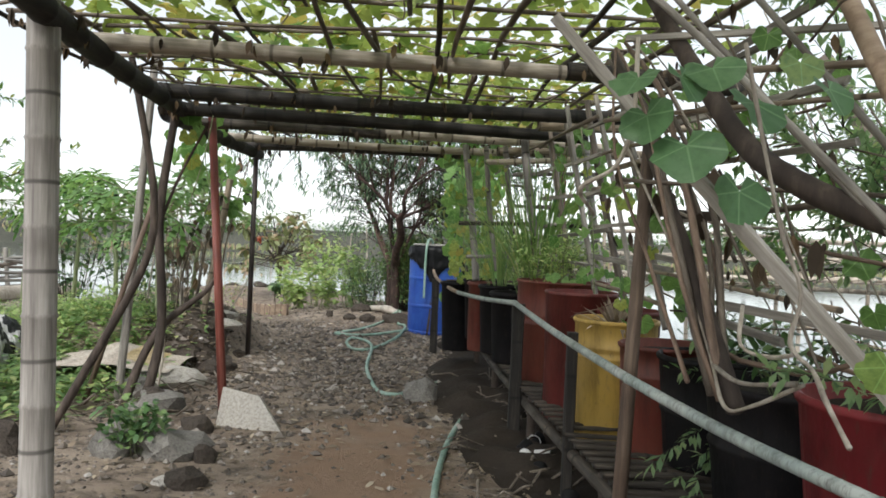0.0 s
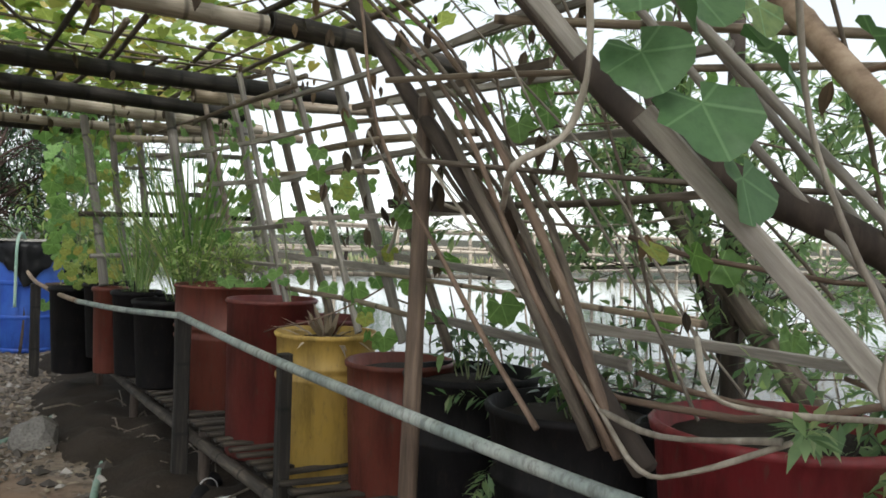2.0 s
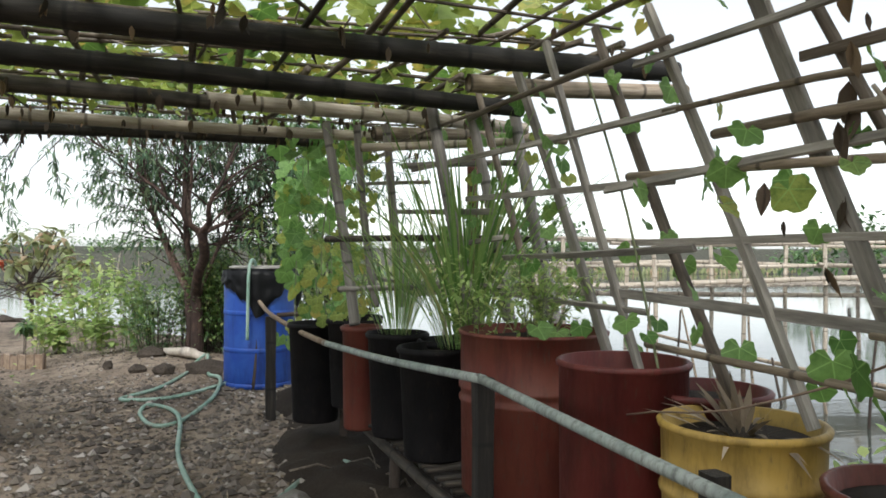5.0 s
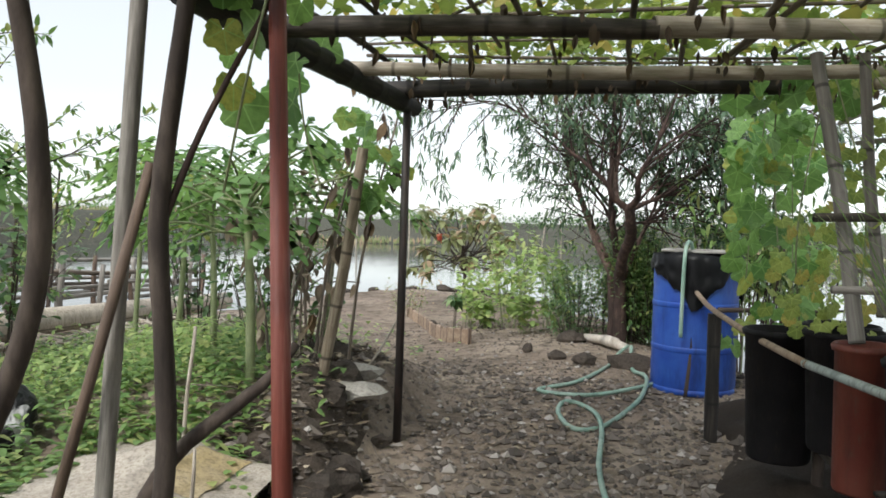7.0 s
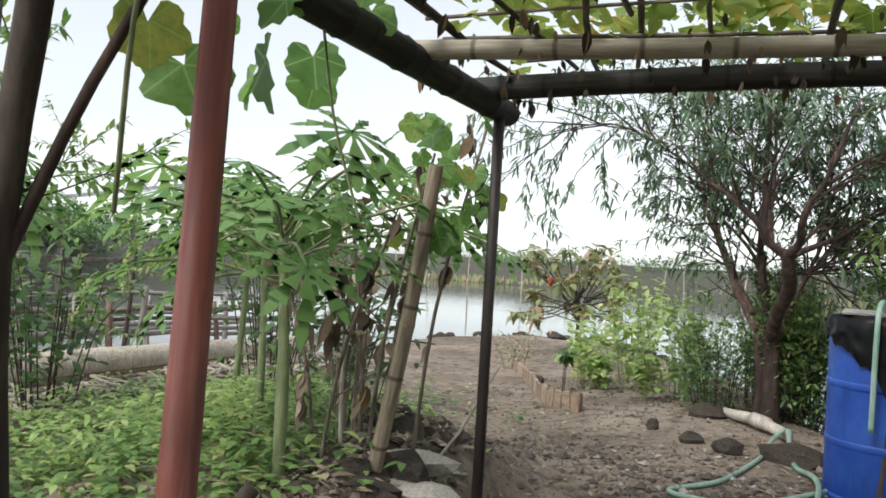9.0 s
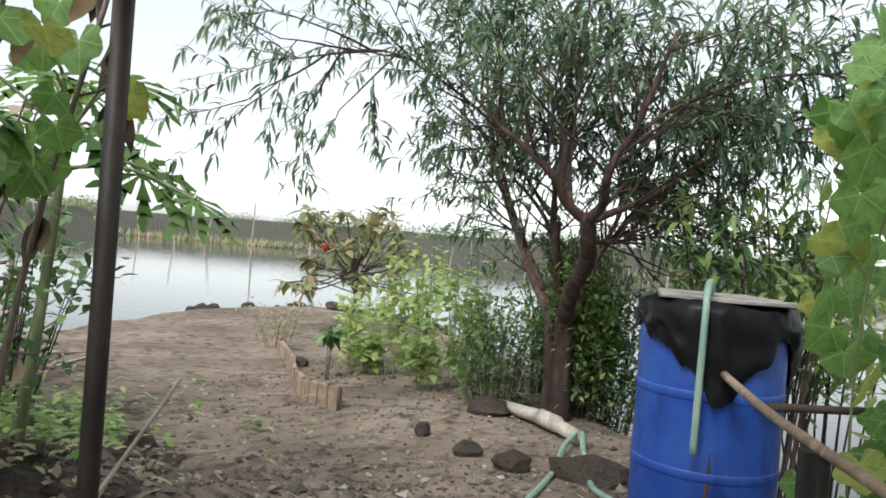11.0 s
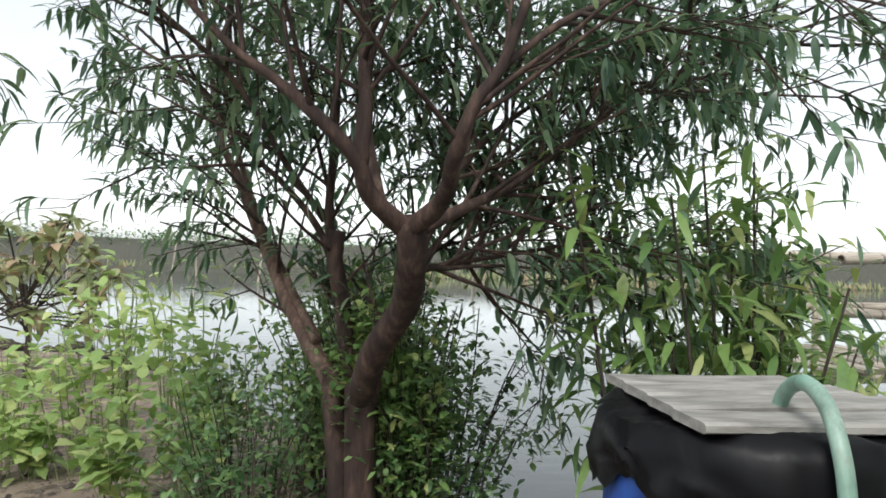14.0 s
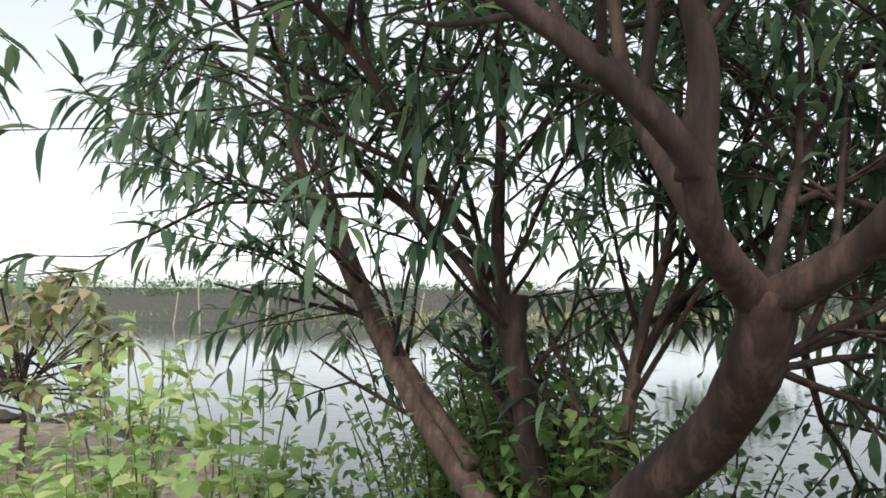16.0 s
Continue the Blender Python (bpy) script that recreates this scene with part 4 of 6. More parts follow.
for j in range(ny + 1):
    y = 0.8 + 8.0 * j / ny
    # pushed out along the middle so the dark colour covers shaded ground too
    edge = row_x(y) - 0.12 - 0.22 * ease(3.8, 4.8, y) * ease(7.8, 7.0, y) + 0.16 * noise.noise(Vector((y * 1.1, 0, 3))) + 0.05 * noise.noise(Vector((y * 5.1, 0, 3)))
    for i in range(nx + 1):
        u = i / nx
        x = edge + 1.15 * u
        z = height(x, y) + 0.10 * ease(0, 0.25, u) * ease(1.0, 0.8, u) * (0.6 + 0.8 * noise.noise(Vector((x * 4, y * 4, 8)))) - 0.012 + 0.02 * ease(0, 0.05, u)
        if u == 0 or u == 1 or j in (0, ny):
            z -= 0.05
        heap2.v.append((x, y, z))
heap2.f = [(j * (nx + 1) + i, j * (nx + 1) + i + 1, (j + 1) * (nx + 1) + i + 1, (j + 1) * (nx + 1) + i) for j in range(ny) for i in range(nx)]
single("compost", heap2, SOIL, (0, 0, 0), "dark compost heaped under the bench, with shade in its colour", "compost", "", "structure")

# ---------------------------------------------------------------- trees
def turned(d, spreading, rr):
    a, b = ring_frame(d)
    t, k = rr.uniform(0, 6.28), math.tan(radians(spreading))
    return (Vector(d).normalized() + (a * cos(t) + b * sin(t)) * k).normalized()


def twigs(rr, start, way, length, r, depth, wood, leaves, leaf, droop=0.05):
    """Branches that fork into twigs, with leaves along the last two ranks."""
    pts, p, d = [Vector(start)], Vector(start), Vector(way).normalized()
    n = 5
    for i in range(n):
        d = (d + Vector((rr.uniform(-0.13, 0.13), rr.uniform(-0.13, 0.13), rr.uniform(-0.08, 0.10) - droop * (i / n) * (2 if depth == 0 else 0.5)))).normalized()
        p = p + d * (length / n)
        pts.append(p.copy())
    tube(wood, pts, [r * (1 - 0.6 * i / n) for i in range(n + 1)], 5 if depth < 2 else 7, False)
    if depth <= 1:
        k = int(length / leaf["gap"])
        for i in range(k):
            u = rr.uniform(0.1, 1.0) * n
            j = min(n - 1, int(u))
            q = pts[j].lerp(pts[j + 1], u - j)
            g = (pts[j + 1] - pts[j]).normalized()
            w = turned(g, rr.uniform(30, 70), rr)
            w.z -= leaf["hang"] * rr.uniform(0.4, 1.4)
            blade(leaves, q, w, (rr.uniform(-0.4, 0.4), rr.uniform(-0.4, 0.4), 1), leaf["size"] * rr.uniform(0.65, 1.2), leaf["width"] * rr.uniform(0.8, 1.2), leaf["curl"], leaf.get("n", 2))
    if depth > 0:
        for i in range(leaf["forks"]):
            j = rr.randint(1, n)
            twigs(rr, pts[j], turned(pts[j] - pts[j - 1], rr.uniform(22, 48), rr), length * rr.uniform(0.55, 0.8), r * 0.5, depth - 1, wood, leaves, leaf, droop)


tree = thing("tree", (-0.70, 10.5, 0.1), "low spreading tree with reddish trunk and narrow drooping leaves", "tree")
limbs = {
    "trunk": ([(0.01, 0.45, -0.28), (0.01, 0.45, 0.1), (0.004, 0.45, 0.40), (-0.01, 0.41, 0.76)], 0.072, 0.060),
    "second_trunk": ([(-0.09, 0.52, -0.28), (-0.07, 0.54, 0.25), (-0.085, 0.60, 0.55), (-0.105, 0.70, 0.78)], 0.045, 0.044),
    "main_limb": ([(-0.01, 0.42, 0.70), (0.02, 0.2, 0.923), (0.087, 0.0, 1.102), (0.077, -0.16, 1.264), (0.059, -0.22, 1.385)], 0.054, 0.048),
    "left_limb": ([(-0.07, 0.62, 0.68), (-0.243, 1.0, 0.963), (-0.383, 1.25, 1.259), (-0.531, 1.4, 1.6), (-0.644, 1.45, 1.887), (-0.748, 1.5, 2.6)], 0.044, 0.012),
    "left_shoot": ([(-0.159, 0.8, 0.885), (-0.325, 1.2, 1.2), (-0.469, 1.3, 1.53), (-0.605, 1.3, 2.012), (-0.595, 1.3, 2.6)], 0.024, 0.008),
    "middle_limb": ([(-0.02, 0.55, 0.70), (-0.05, 0.6, 0.90), (-0.07, 0.6, 1.051), (-0.106, 0.6, 1.233), (-0.10, 0.6, 1.36)], 0.036, 0.034),
    "shoot": ([(-0.107, 0.6, 1.283), (-0.134, 0.65, 1.434), (-0.112, 0.7, 1.858), (-0.108, 0.8, 2.5)], 0.027, 0.008),
    "side_shoot": ([(-0.088, 0.6, 1.15), (-0.176, 0.65, 1.366), (-0.326, 0.7, 1.552), (-0.459, 0.8, 1.679), (-0.638, 0.9, 1.922), (-0.95, 0.9, 2.2)], 0.018, 0.006),
    "back_shoot": ([(-0.019, 0.7, 0.968), (-0.109, 0.8, 1.133), (-0.114, 0.9, 1.498), (-0.197, 0.9, 1.855), (-0.243, 0.9, 2.5)], 0.017, 0.006),
    "upper_limb": ([(0.055, -0.20, 1.350), (-0.073, -0.27, 1.451), (-0.127, -0.31, 1.561), (-0.256, -0.3, 1.687), (-0.375, -0.25, 1.791), (-0.519, -0.2, 1.902), (-0.74, -0.1, 2.15)], 0.034, 0.008),
    "centre_limb": ([(-0.115, -0.30, 1.53), (-0.099, -0.3, 1.713), (-0.106, -0.25, 1.924), (-0.09, -0.15, 2.6)], 0.030, 0.010),
    "inner_limb": ([(-0.05, -0.25, 1.44), (-0.068, -0.05, 1.675), (-0.049, 0.1, 1.893), (-0.05, 0.2, 2.6)], 0.028, 0.009),
    "right_limb": ([(0.055, -0.21, 1.35), (0.133, -0.35, 1.442), (0.134, -0.5, 1.568), (0.176, -0.55, 1.702), (0.263, -0.55, 1.851), (0.45, -0.45, 2.4)], 0.033, 0.011),
    "spreading_limb": ([(0.07, -0.20, 1.34), (0.20, -0.16, 1.41), (0.408, -0.1, 1.515), (0.723, 0.0, 1.738), (1.006, 0.1, 1.94), (1.667, 0.2, 2.216)], 0.026, 0.006),
    "over_limb": ([(0.22, -0.55, 1.78), (0.5, -0.45, 2.0), (0.95, -0.3, 2.2), (1.5, -0.1, 2.3)], 0.014, 0.005),
    "low_limb": ([(0.07, -0.13, 1.22), (0.25, 0.0, 1.25), (0.55, 0.1, 1.30), (0.9, 0.2, 1.36)], 0.014, 0.005),
    "right_shoot": ([(0.07, -0.18, 1.33), (0.34, 0.05, 1.66), (0.68, 0.3, 1.92), (1.1, 0.5, 2.2)], 0.015, 0.005),
    "back_limb": ([(0.03, 0.40, 0.70), (0.15, 0.5, 1.028), (0.255, 0.6, 1.285), (0.345, 0.6, 1.6), (0.38, 0.6, 2.4)], 0.026, 0.008),
    "far_limb": ([(0.2, 0.55, 1.15), (0.4, 0.6, 1.45), (0.66, 0.75, 1.72), (0.95, 0.95, 1.95)], 0.014, 0.005),
    "side_limb": ([(-0.15, 0.65, 1.40), (-0.3, 0.6, 1.6), (-0.55, 0.5, 1.95), (-0.95, 0.45, 2.25), (-1.35, 0.4, 2.42), (-1.85, 0.4, 2.36)], 0.016, 0.005),
}
for name, (pts, r0, r1) in limbs.items():
    part(name, limb(pts, r0, r1, 11), BARK_YOUNG if name in ("left_limb", "left_shoot", "back_limb", "inner_limb") else BARK, tree)
WILLOW = dict(gap=0.040, hang=0.16, size=0.108, width=0.021, curl=0.5, forks=3, n=3)
rr = random.Random(5)
wood, crown = Shape(), Shape()
for name, lo, cnt, ln in (("upper_limb", 0.45, 9, 0.65), ("centre_limb", 0.4, 6, 0.8), ("inner_limb", 0.35, 6, 0.8), ("right_limb", 0.45, 9, 0.75), ("spreading_limb", 0.25, 23, 0.75), ("over_limb", 0.3, 10, 0.6), ("low_limb", 0.15, 15, 0.65), ("right_shoot", 0.2, 11, 0.75), ("back_limb", 0.15, 12, 0.6),
                          ("far_limb", 0.15, 12, 0.7), ("left_limb", 0.22, 13, 0.6), ("middle_limb", 0.4, 3, 0.4), ("left_shoot", 0.2, 8, 0.55), ("shoot", 0.3, 6, 0.6), ("side_shoot", 0.35, 7, 0.55), ("back_shoot", 0.35, 6, 0.55), ("side_limb", 0.25, 19, 0.75)):
    line = bent(limbs[name][0], 5)
    for i in range(cnt):
        j = min(len(line) - 2, int((lo + (1 - lo) * i / cnt) * len(line)))
        d = line[j + 1] - line[j]
        twigs(rr, line[j], turned(d, rr.uniform(25, 65), rr), ln * rr.uniform(0.7, 1.15), 0.009, 2, wood, crown, WILLOW)
part("twig", wood, BARK, tree, kind="stuff")
part("crown", crown, LEAF_WILLOW, tree, "narrow dark green leaves", kind="stuff")


def leaf_bush(name, at, label, category, stems, tall, wide, mat, stem_mat, size, width, seed, count, group="", curl=0.2, fill=(0.15, 1.0)):
    """A loose bush: stems from one foot, leaves all along them."""
    rr = random.Random(seed)
    t = thing(name, at, label, category, group)
    wd, lv = Shape(), Shape()
    for i in range(stems):
        a = rr.uniform(0, 6.28)
        k = rr.uniform(0.2, 1.0)
        h = tall * rr.uniform(0.6, 1.05)
        foot = Vector((cos(a) * wide * 0.35 * k, sin(a) * wide * 0.35 * k, 0))
        tip = Vector((cos(a) * wide * k, sin(a) * wide * k, h))
        mid = foot.lerp(tip, 0.5) + Vector((rr.uniform(-.1, .1) * wide, rr.uniform(-.1, .1) * wide, 0.12 * tall))
        line = bent([foot, mid, tip], 5)
        tube(wd, line, [0.0048 * (1 - 0.6 * j / len(line)) * max(0.6, tall) for j in range(len(line))], 5, False)
        for j in range(count):
            u = rr.uniform(*fill) * (len(line) - 1)
            q = min(len(line) - 2, int(u))
            p = line[q].lerp(line[q + 1], u - q) + Vector((rr.gauss(0, 1), rr.gauss(0, 1), rr.gauss(0, 0.7))) * wide * 0.17
            w2 = Vector((rr.uniform(-1, 1), rr.uniform(-1, 1), rr.uniform(-0.5, 0.6)))
            blade(lv, p, w2, (rr.uniform(-.3, .3), rr.uniform(-.3, .3), 1), size * rr.uniform(0.6, 1.3), width * rr.uniform(0.7, 1.3), curl, 2)
    part("stem", wd, stem_mat, t, kind="stuff")
    part("foliage", lv, mat, t, kind="stuff")
    return t


# thicket round the tree's foot and the edge behind it
leaf_bush("shrub", (-0.42, 11.30, 0.0), "dense dark shrub growing round a tree's foot", "shrub", 40, 1.15, 0.62, LEAF_SHRUB, BARK_DARK, 0.05, 0.024, 21, 80)
leaf_bush("shrub", (-1.12, 11.3, 0.0), "dense dark shrub growing round a tree's foot", "shrub", 24, 0.85, 0.42, LEAF_SHRUB, BARK_DARK, 0.05, 0.024, 22, 55)
leaf_bush("shrub", (-0.33, 11.0, -0.05), "pale green shrub at the water's edge", "shrub", 14, 0.8, 0.26, LEAF_SHRUB, BARK_DARK, 0.045, 0.022, 23, 60)
for x, y, h, w2, sd in ((-0.85, 12.0, 1.0, 0.4, 24), (-0.55, 11.5, 1.2, 0.38, 25), (-0.50, 11.9, 1.25, 0.4, 31), (-0.6, 12.2, 1.2, 0.45, 32), (-1.25, 12.5, 0.7, 0.35, 26), (-0.52, 11.1, 1.0, 0.32, 27), (-0.65, 12.6, 1.25, 0.5, 30)):
    leaf_bush("shrub", (x, y, height(x, y)), "tall leafy shrub at the water's edge", "shrub", 22 if x < -0.6 else 30, h, w2, LEAF_WEED, BARK_DARK, 0.06, 0.028, sd, 48 if x < -0.6 else 75, "shrubs behind the tree")
# bright herbs in the bed
for i, (x, y, h, w2) in enumerate(((-1.75, 11.9, 0.75, 0.22), (-2.15, 12.9, 0.95, 0.34), (-1.55, 12.6, 1.1, 0.36), (-2.6, 13.1, 0.85, 0.36), (-1.40, 12.0, 1.0, 0.26), (-2.0, 13.4, 1.15, 0.42), (-2.45, 13.0, 0.50, 0.24), (-2.9, 14.0, 0.9, 0.4), (-2.3, 14.5, 1.1, 0.45))):
    leaf_bush("herb_bush", (x, y, height(x, y)), "bright green leafy herb in a raised bed", "herb", 10, h * (0.85 + 0.3 * (i % 3) / 2), w2 * 1.15, LEAF_BRIGHT, GREEN_STEM, 0.11, 0.07, 40 + i, 15, "herbs in the bed")


def broad_tree(name, at, label, trunk, tall, wide, mat, size, seed, clusters, leaves):
    """A small tree of whorls of broad leaves at branch ends."""
    rr = random.Random(seed)
    t = thing(name, at, label, "tree")
    wd, lv = Shape(), Shape()
    tube(wd, bent([(0, 0, -0.1), (0.03, 0.02, tall * 0.35), (-0.02, 0.0, tall * 0.55)], 4), [trunk, trunk * 0.95, trunk * 0.9, trunk * 0.9, trunk * 0.85, trunk * 0.8, trunk * 0.75, trunk * 0.7, trunk * 0.7][:9], 7, False)
    for i in range(clusters):
        a, k = rr.uniform(0, 6.28), math.sqrt(rr.random())
        tip = Vector((cos(a) * wide * k, sin(a) * wide * k, tall * rr.uniform(0.34, 1.02) * (1 - 0.15 * k)))
        tube(wd, bent([(0, 0, tall * rr.uniform(0.3, 0.55)), tip * 0.55 + Vector((0, 0, tall * 0.18)), tip], 3), trunk * 0.28, 5, False)
        for j in range(leaves):
            w2 = Vector((rr.uniform(-1, 1), rr.uniform(-1, 1), rr.uniform(-0.7, 0.5)))
            blade(lv, tip + w2 * 0.03, w2, (rr.uniform(-.3, .3), rr.uniform(-.3, .3), 1), size * rr.uniform(0.6, 1.25), size * 0.42 * rr.uniform(0.8, 1.2), 0.35, 3)
    part("trunk", wd, BARK_DARK, t)
    part("crown", lv, mat, t, kind="stuff")
    return t


almond = broad_tree("almond_tree", (-3.6, 16.9, height(-3.6, 16.9)), "young broad-leaved tree, leaves olive, some red", 0.035, 2.05, 1.05, LEAF_OLIVE, 0.23, 61, 46, 13)
s = Shape()
for i in range(7):
    blade(s, (-0.28, -0.55, 1.32), (spread(-1, 1), spread(-1, 0.2), spread(-.6, .6)), (0, 0, 1), 0.16, 0.08, 0.3, 3)
part("red_leaf", s, LEAF_RED, almond, "bright red old leaves")
sap = leaf_bush("sapling", (-2.75, 12.65, height(-2.75, 12.65)), "small dark-leaved sapling standing in the bed", "sapling", 4, 0.75, 0.12, LEAF_SHRUB, BARK_DARK, 0.13, 0.06, 71, 14, "", 0.4, (0.55, 1.0))
leaf_bush("shrub", (-4.0, 14.9, height(-4.0, 14.9)), "sparse grey-green shrub near the shore", "shrub", 12, 0.55, 0.5, LEAF_OLIVE, STICK, 0.06, 0.03, 72, 26)
leaf_bush("shrub", (0.42, 10.3, -0.35), "drooping light green shrub over the pond's edge", "shrub", 26, 2.0, 0.62, LEAF_WEED, BARK_DARK, 0.14, 0.034, 28, 46, "", 0.45, (0.62, 1.0))
leaf_bush("shrub", (0.95, 10.9, -0.4), "drooping light green shrub over the pond's edge", "shrub", 18, 1.8, 0.5, LEAF_BRIGHT, BARK_DARK, 0.13, 0.034, 29, 38, "", 0.45, (0.62, 1.0))

# ---------------------------------------------------------------- gourd vines on the pergola and the trellis
def leaf_mesh(name, mat, seed, lobes=5, deep=0.17, cup=0.12, steps=4, teeth=0.0):
    s = Shape()
    lobed(s, Matrix.Identity(4), 1.0, lobes, deep, cup, 0.25, steps, teeth)
    rr = random.Random(seed)
    s.v = [(x + 0.02 * rr.uniform(-1, 1), y + 0.02 * rr.uniform(-1, 1), z + 0.03 * rr.uniform(-1, 1)) for x, y, z in s.v]
    return s.mesh(name, mat)


GOURD = [leaf_mesh("gourd_leaf", LEAF_GOURD, i) for i in range(3)]
YELLOW = [leaf_mesh("yellow_leaf", LEAF_YELLOW, i + 5) for i in range(3)]
BROAD = [leaf_mesh("broad_leaf", LEAF_NEAR, i + 9, 5, 0.07, 0.20) for i in range(3)]


def dry_mesh(seed):
    rr = random.Random(seed)
    s = Shape()
    for i in range(2):
        a = rr.uniform(0, 3.14)
        blade(s, (0, 0, 0), (0.15 * cos(a), 0.15 * sin(a), -1), (cos(a + 1.6), sin(a + 1.6), 0.2), 1.0, 0.42, rr.uniform(-.25, .25), 3)
    return s.mesh("dry_leaf", LEAF_DRY)


DRY = [dry_mesh(i) for i in range(4)]


def place_leaf(meshes, parent, origin, at, size, yaw, pitch, roll=0.0, rr=R, name="leaf"):
    return part(name, rr.choice(meshes), None, parent, "", tilted(Vector(at) - Vector(origin), yaw, pitch, roll, size))


rr = random.Random(8)
vine = thing("gourd_vine", PO, "yellowing gourd vine spread over the pergola sticks", "vine")
for i in range(34):
    x, y = rr.uniform(-1.5, 0.6), rr.uniform(-1.0, 6.4)
    a = rr.uniform(0, 6.28)
    pts = []
    for k in range(6):
        pts.append(Vector((x + cos(a) * 0.22 * k + rr.uniform(-.06, .06), y + sin(a) * 0.22 * k + rr.uniform(-.06, .06), BEAM_Z + 0.12 + rr.uniform(-0.05, 0.05))) - PO)
    part("stem", tube(Shape(), bent(pts, 3), 0.004, 5, False), VINE_STEM, vine)
for i in range(300):
    x, y = rr.uniform(-1.75, 1.0), rr.uniform(-0.8, 7.4)
    if rr.random() < 0.35:
        x, y = rr.gauss(-0.3, 0.5), rr.gauss(4.6, 1.2)
    y = min(y, 7.5)
    x = max(-1.9, min(1.3, x))
    place_leaf(YELLOW if rr.random() < 0.8 else GOURD, vine, PO, (x, y, BEAM_Z + rr.uniform(0.10, 0.24)), rr.uniform(0.10, 0.19), rr.uniform(0, 360), rr.uniform(-35, 35), rr.uniform(-30, 30), rr)
fuzz = Shape()
for i in range(4600):
    x, y = rr.uniform(-1.8, 1.1), rr.uniform(-0.8, 7.4)
    lobed(fuzz, tilted((x - PO.x, y - PO.y, BEAM_Z + rr.uniform(0.10, 0.30)), rr.uniform(0, 360), rr.uniform(-50, 50), rr.uniform(-40, 40)), rr.uniform(0.05, 0.13), 3, 0.25, 0.2, 0.25, 2)
for i in range(500):
    x, y = rr.uniform(-1.85, 1.0), rr.uniform(5.6, 7.5)
    lobed(fuzz, tilted((x - PO.x, y - PO.y, BEAM_Z + rr.uniform(0.02, 0.26)), rr.uniform(0, 360), rr.uniform(-60, 60), rr.uniform(-40, 40)), rr.uniform(0.05, 0.12), 3, 0.25, 0.2, 0.25, 2)
part("small_leaf", fuzz, LEAF_YELLOW_SMALL, vine, "small yellow-green leaves", kind="stuff")
dry = thing("dried_vine", PO, "withered vine leaves hanging brown under the pergola", "dried vine")
for i in range(290):
    x, y = rr.uniform(-1.95, 1.1), rr.choice((3.5, 4.75, 5.95, 6.75, 7.25, 2.1)) + rr.gauss(0, 0.10)
    if rr.random() < 0.3:
        x, y = -1.38 - (min(7.2, max(1.6, y)) - 1.6) * 0.08 + rr.gauss(0, 0.06), rr.uniform(2.0, 7.3)
    ob = part("leaf", rr.choice(DRY), None, dry, "", tilted(Vector((x, y, BEAM_Z + rr.uniform(-0.07, 0.05))) - PO, rr.uniform(0, 360), rr.uniform(-15, 15), 0, rr.uniform(0.035, 0.085)))

for i in range(130):
    x, y = rr.uniform(-1.9, 1.0), rr.choice((6.75, 7.22)) + rr.gauss(0, 0.07)
    part("leaf", rr.choice(DRY), None, dry, "", tilted(Vector((x, y, BEAM_Z + rr.uniform(-0.10, 0.06))) - PO, rr.uniform(0, 360), rr.uniform(-25, 25), 0, rr.uniform(0.025, 0.06)))
for i in range(60):
    x, y, z = rr.uniform(0.66, 1.1), rr.uniform(1.7, 3.6), rr.uniform(1.1, 2.0)
    part("leaf", rr.choice(DRY), None, dry, "", tilted(Vector((x, y, z)) - PO, rr.uniform(0, 360), rr.uniform(-15, 15), 0, rr.uniform(0.035, 0.10)))


def climber(name, label, boxes, meshes, seed, stems=()):
    """A climbing plant: leaves within boxes (x0, x1, y0, y1, z0, z1, count, size)."""
    rr = random.Random(seed)
    o = Vector((boxes[0][0], boxes[0][2], boxes[0][4]))
    t = thing(name, o, label, "climbing plant")
    for line in stems:
        part("stem", tube(Shape(), bent([Vector(p) - o for p in line], 5), 0.0045, 5, False), GREEN_STEM, t)
    for x0, x1, y0, y1, z0, z1, n, size in boxes:
        for i in range(n):
            p = (rr.uniform(x0, x1), rr.uniform(y0, y1), rr.uniform(z0, z1))
            place_leaf(meshes, t, o, p, size * rr.uniform(0.65, 1.3), rr.uniform(130, 250), rr.uniform(-110, -35), rr.uniform(-30, 30), rr)
    return t


climber("gourd_vine", "broad green gourd vine hanging as a curtain by the drum", ((-0.02, 0.24, 8.0, 8.55, 0.55, 2.05, 56, 0.17), (0.28, 0.62, 8.5, 9.0, 0.5, 2.1, 36, 0.17), (0.05, 0.35, 7.4, 7.9, 1.25, 2.05, 34, 0.14), (-0.1, 0.5, 7.0, 7.6, 1.9, 2.15, 36, 0.15), (0.36, 0.62, 8.85, 9.2, 1.78, 2.12, 9, 0.15)), GOURD, 3,
        (((0.34, 9.05, 1.88), (0.40, 9.0, 2.02), (0.45, 8.8, 2.08), (0.42, 8.6, 1.9)), ((0.1, 8.2, 0.4), (0.12, 8.25, 1.2), (0.15, 7.9, 2.1)), ((0.5, 8.7, 0.3), (0.45, 8.7, 1.2), (0.35, 8.3, 2.0)), ((0.2, 7.5, 0.9), (0.15, 7.6, 1.6), (0.1, 7.3, 2.1))))
gu = lathe(Shape(), [(0.012, -0.052), (0.03, -0.046), (0.044, -0.02), (0.045, 0.006), (0.034, 0.032), (0.016, 0.046), (0.006, 0.052)], 16)
gourd_mat = plastic("gourd_skin", (0.36, 0.44, 0.12), (0.46, 0.50, 0.18), 0.45, (0.28, 0.30, 0.10), 0.62)
fruit = thing("gourd_fruit", (0.338, 9.050, 1.838), "small round pale green gourd hanging among leaves", "gourd")
part("fruit", gu, gourd_mat, fruit)
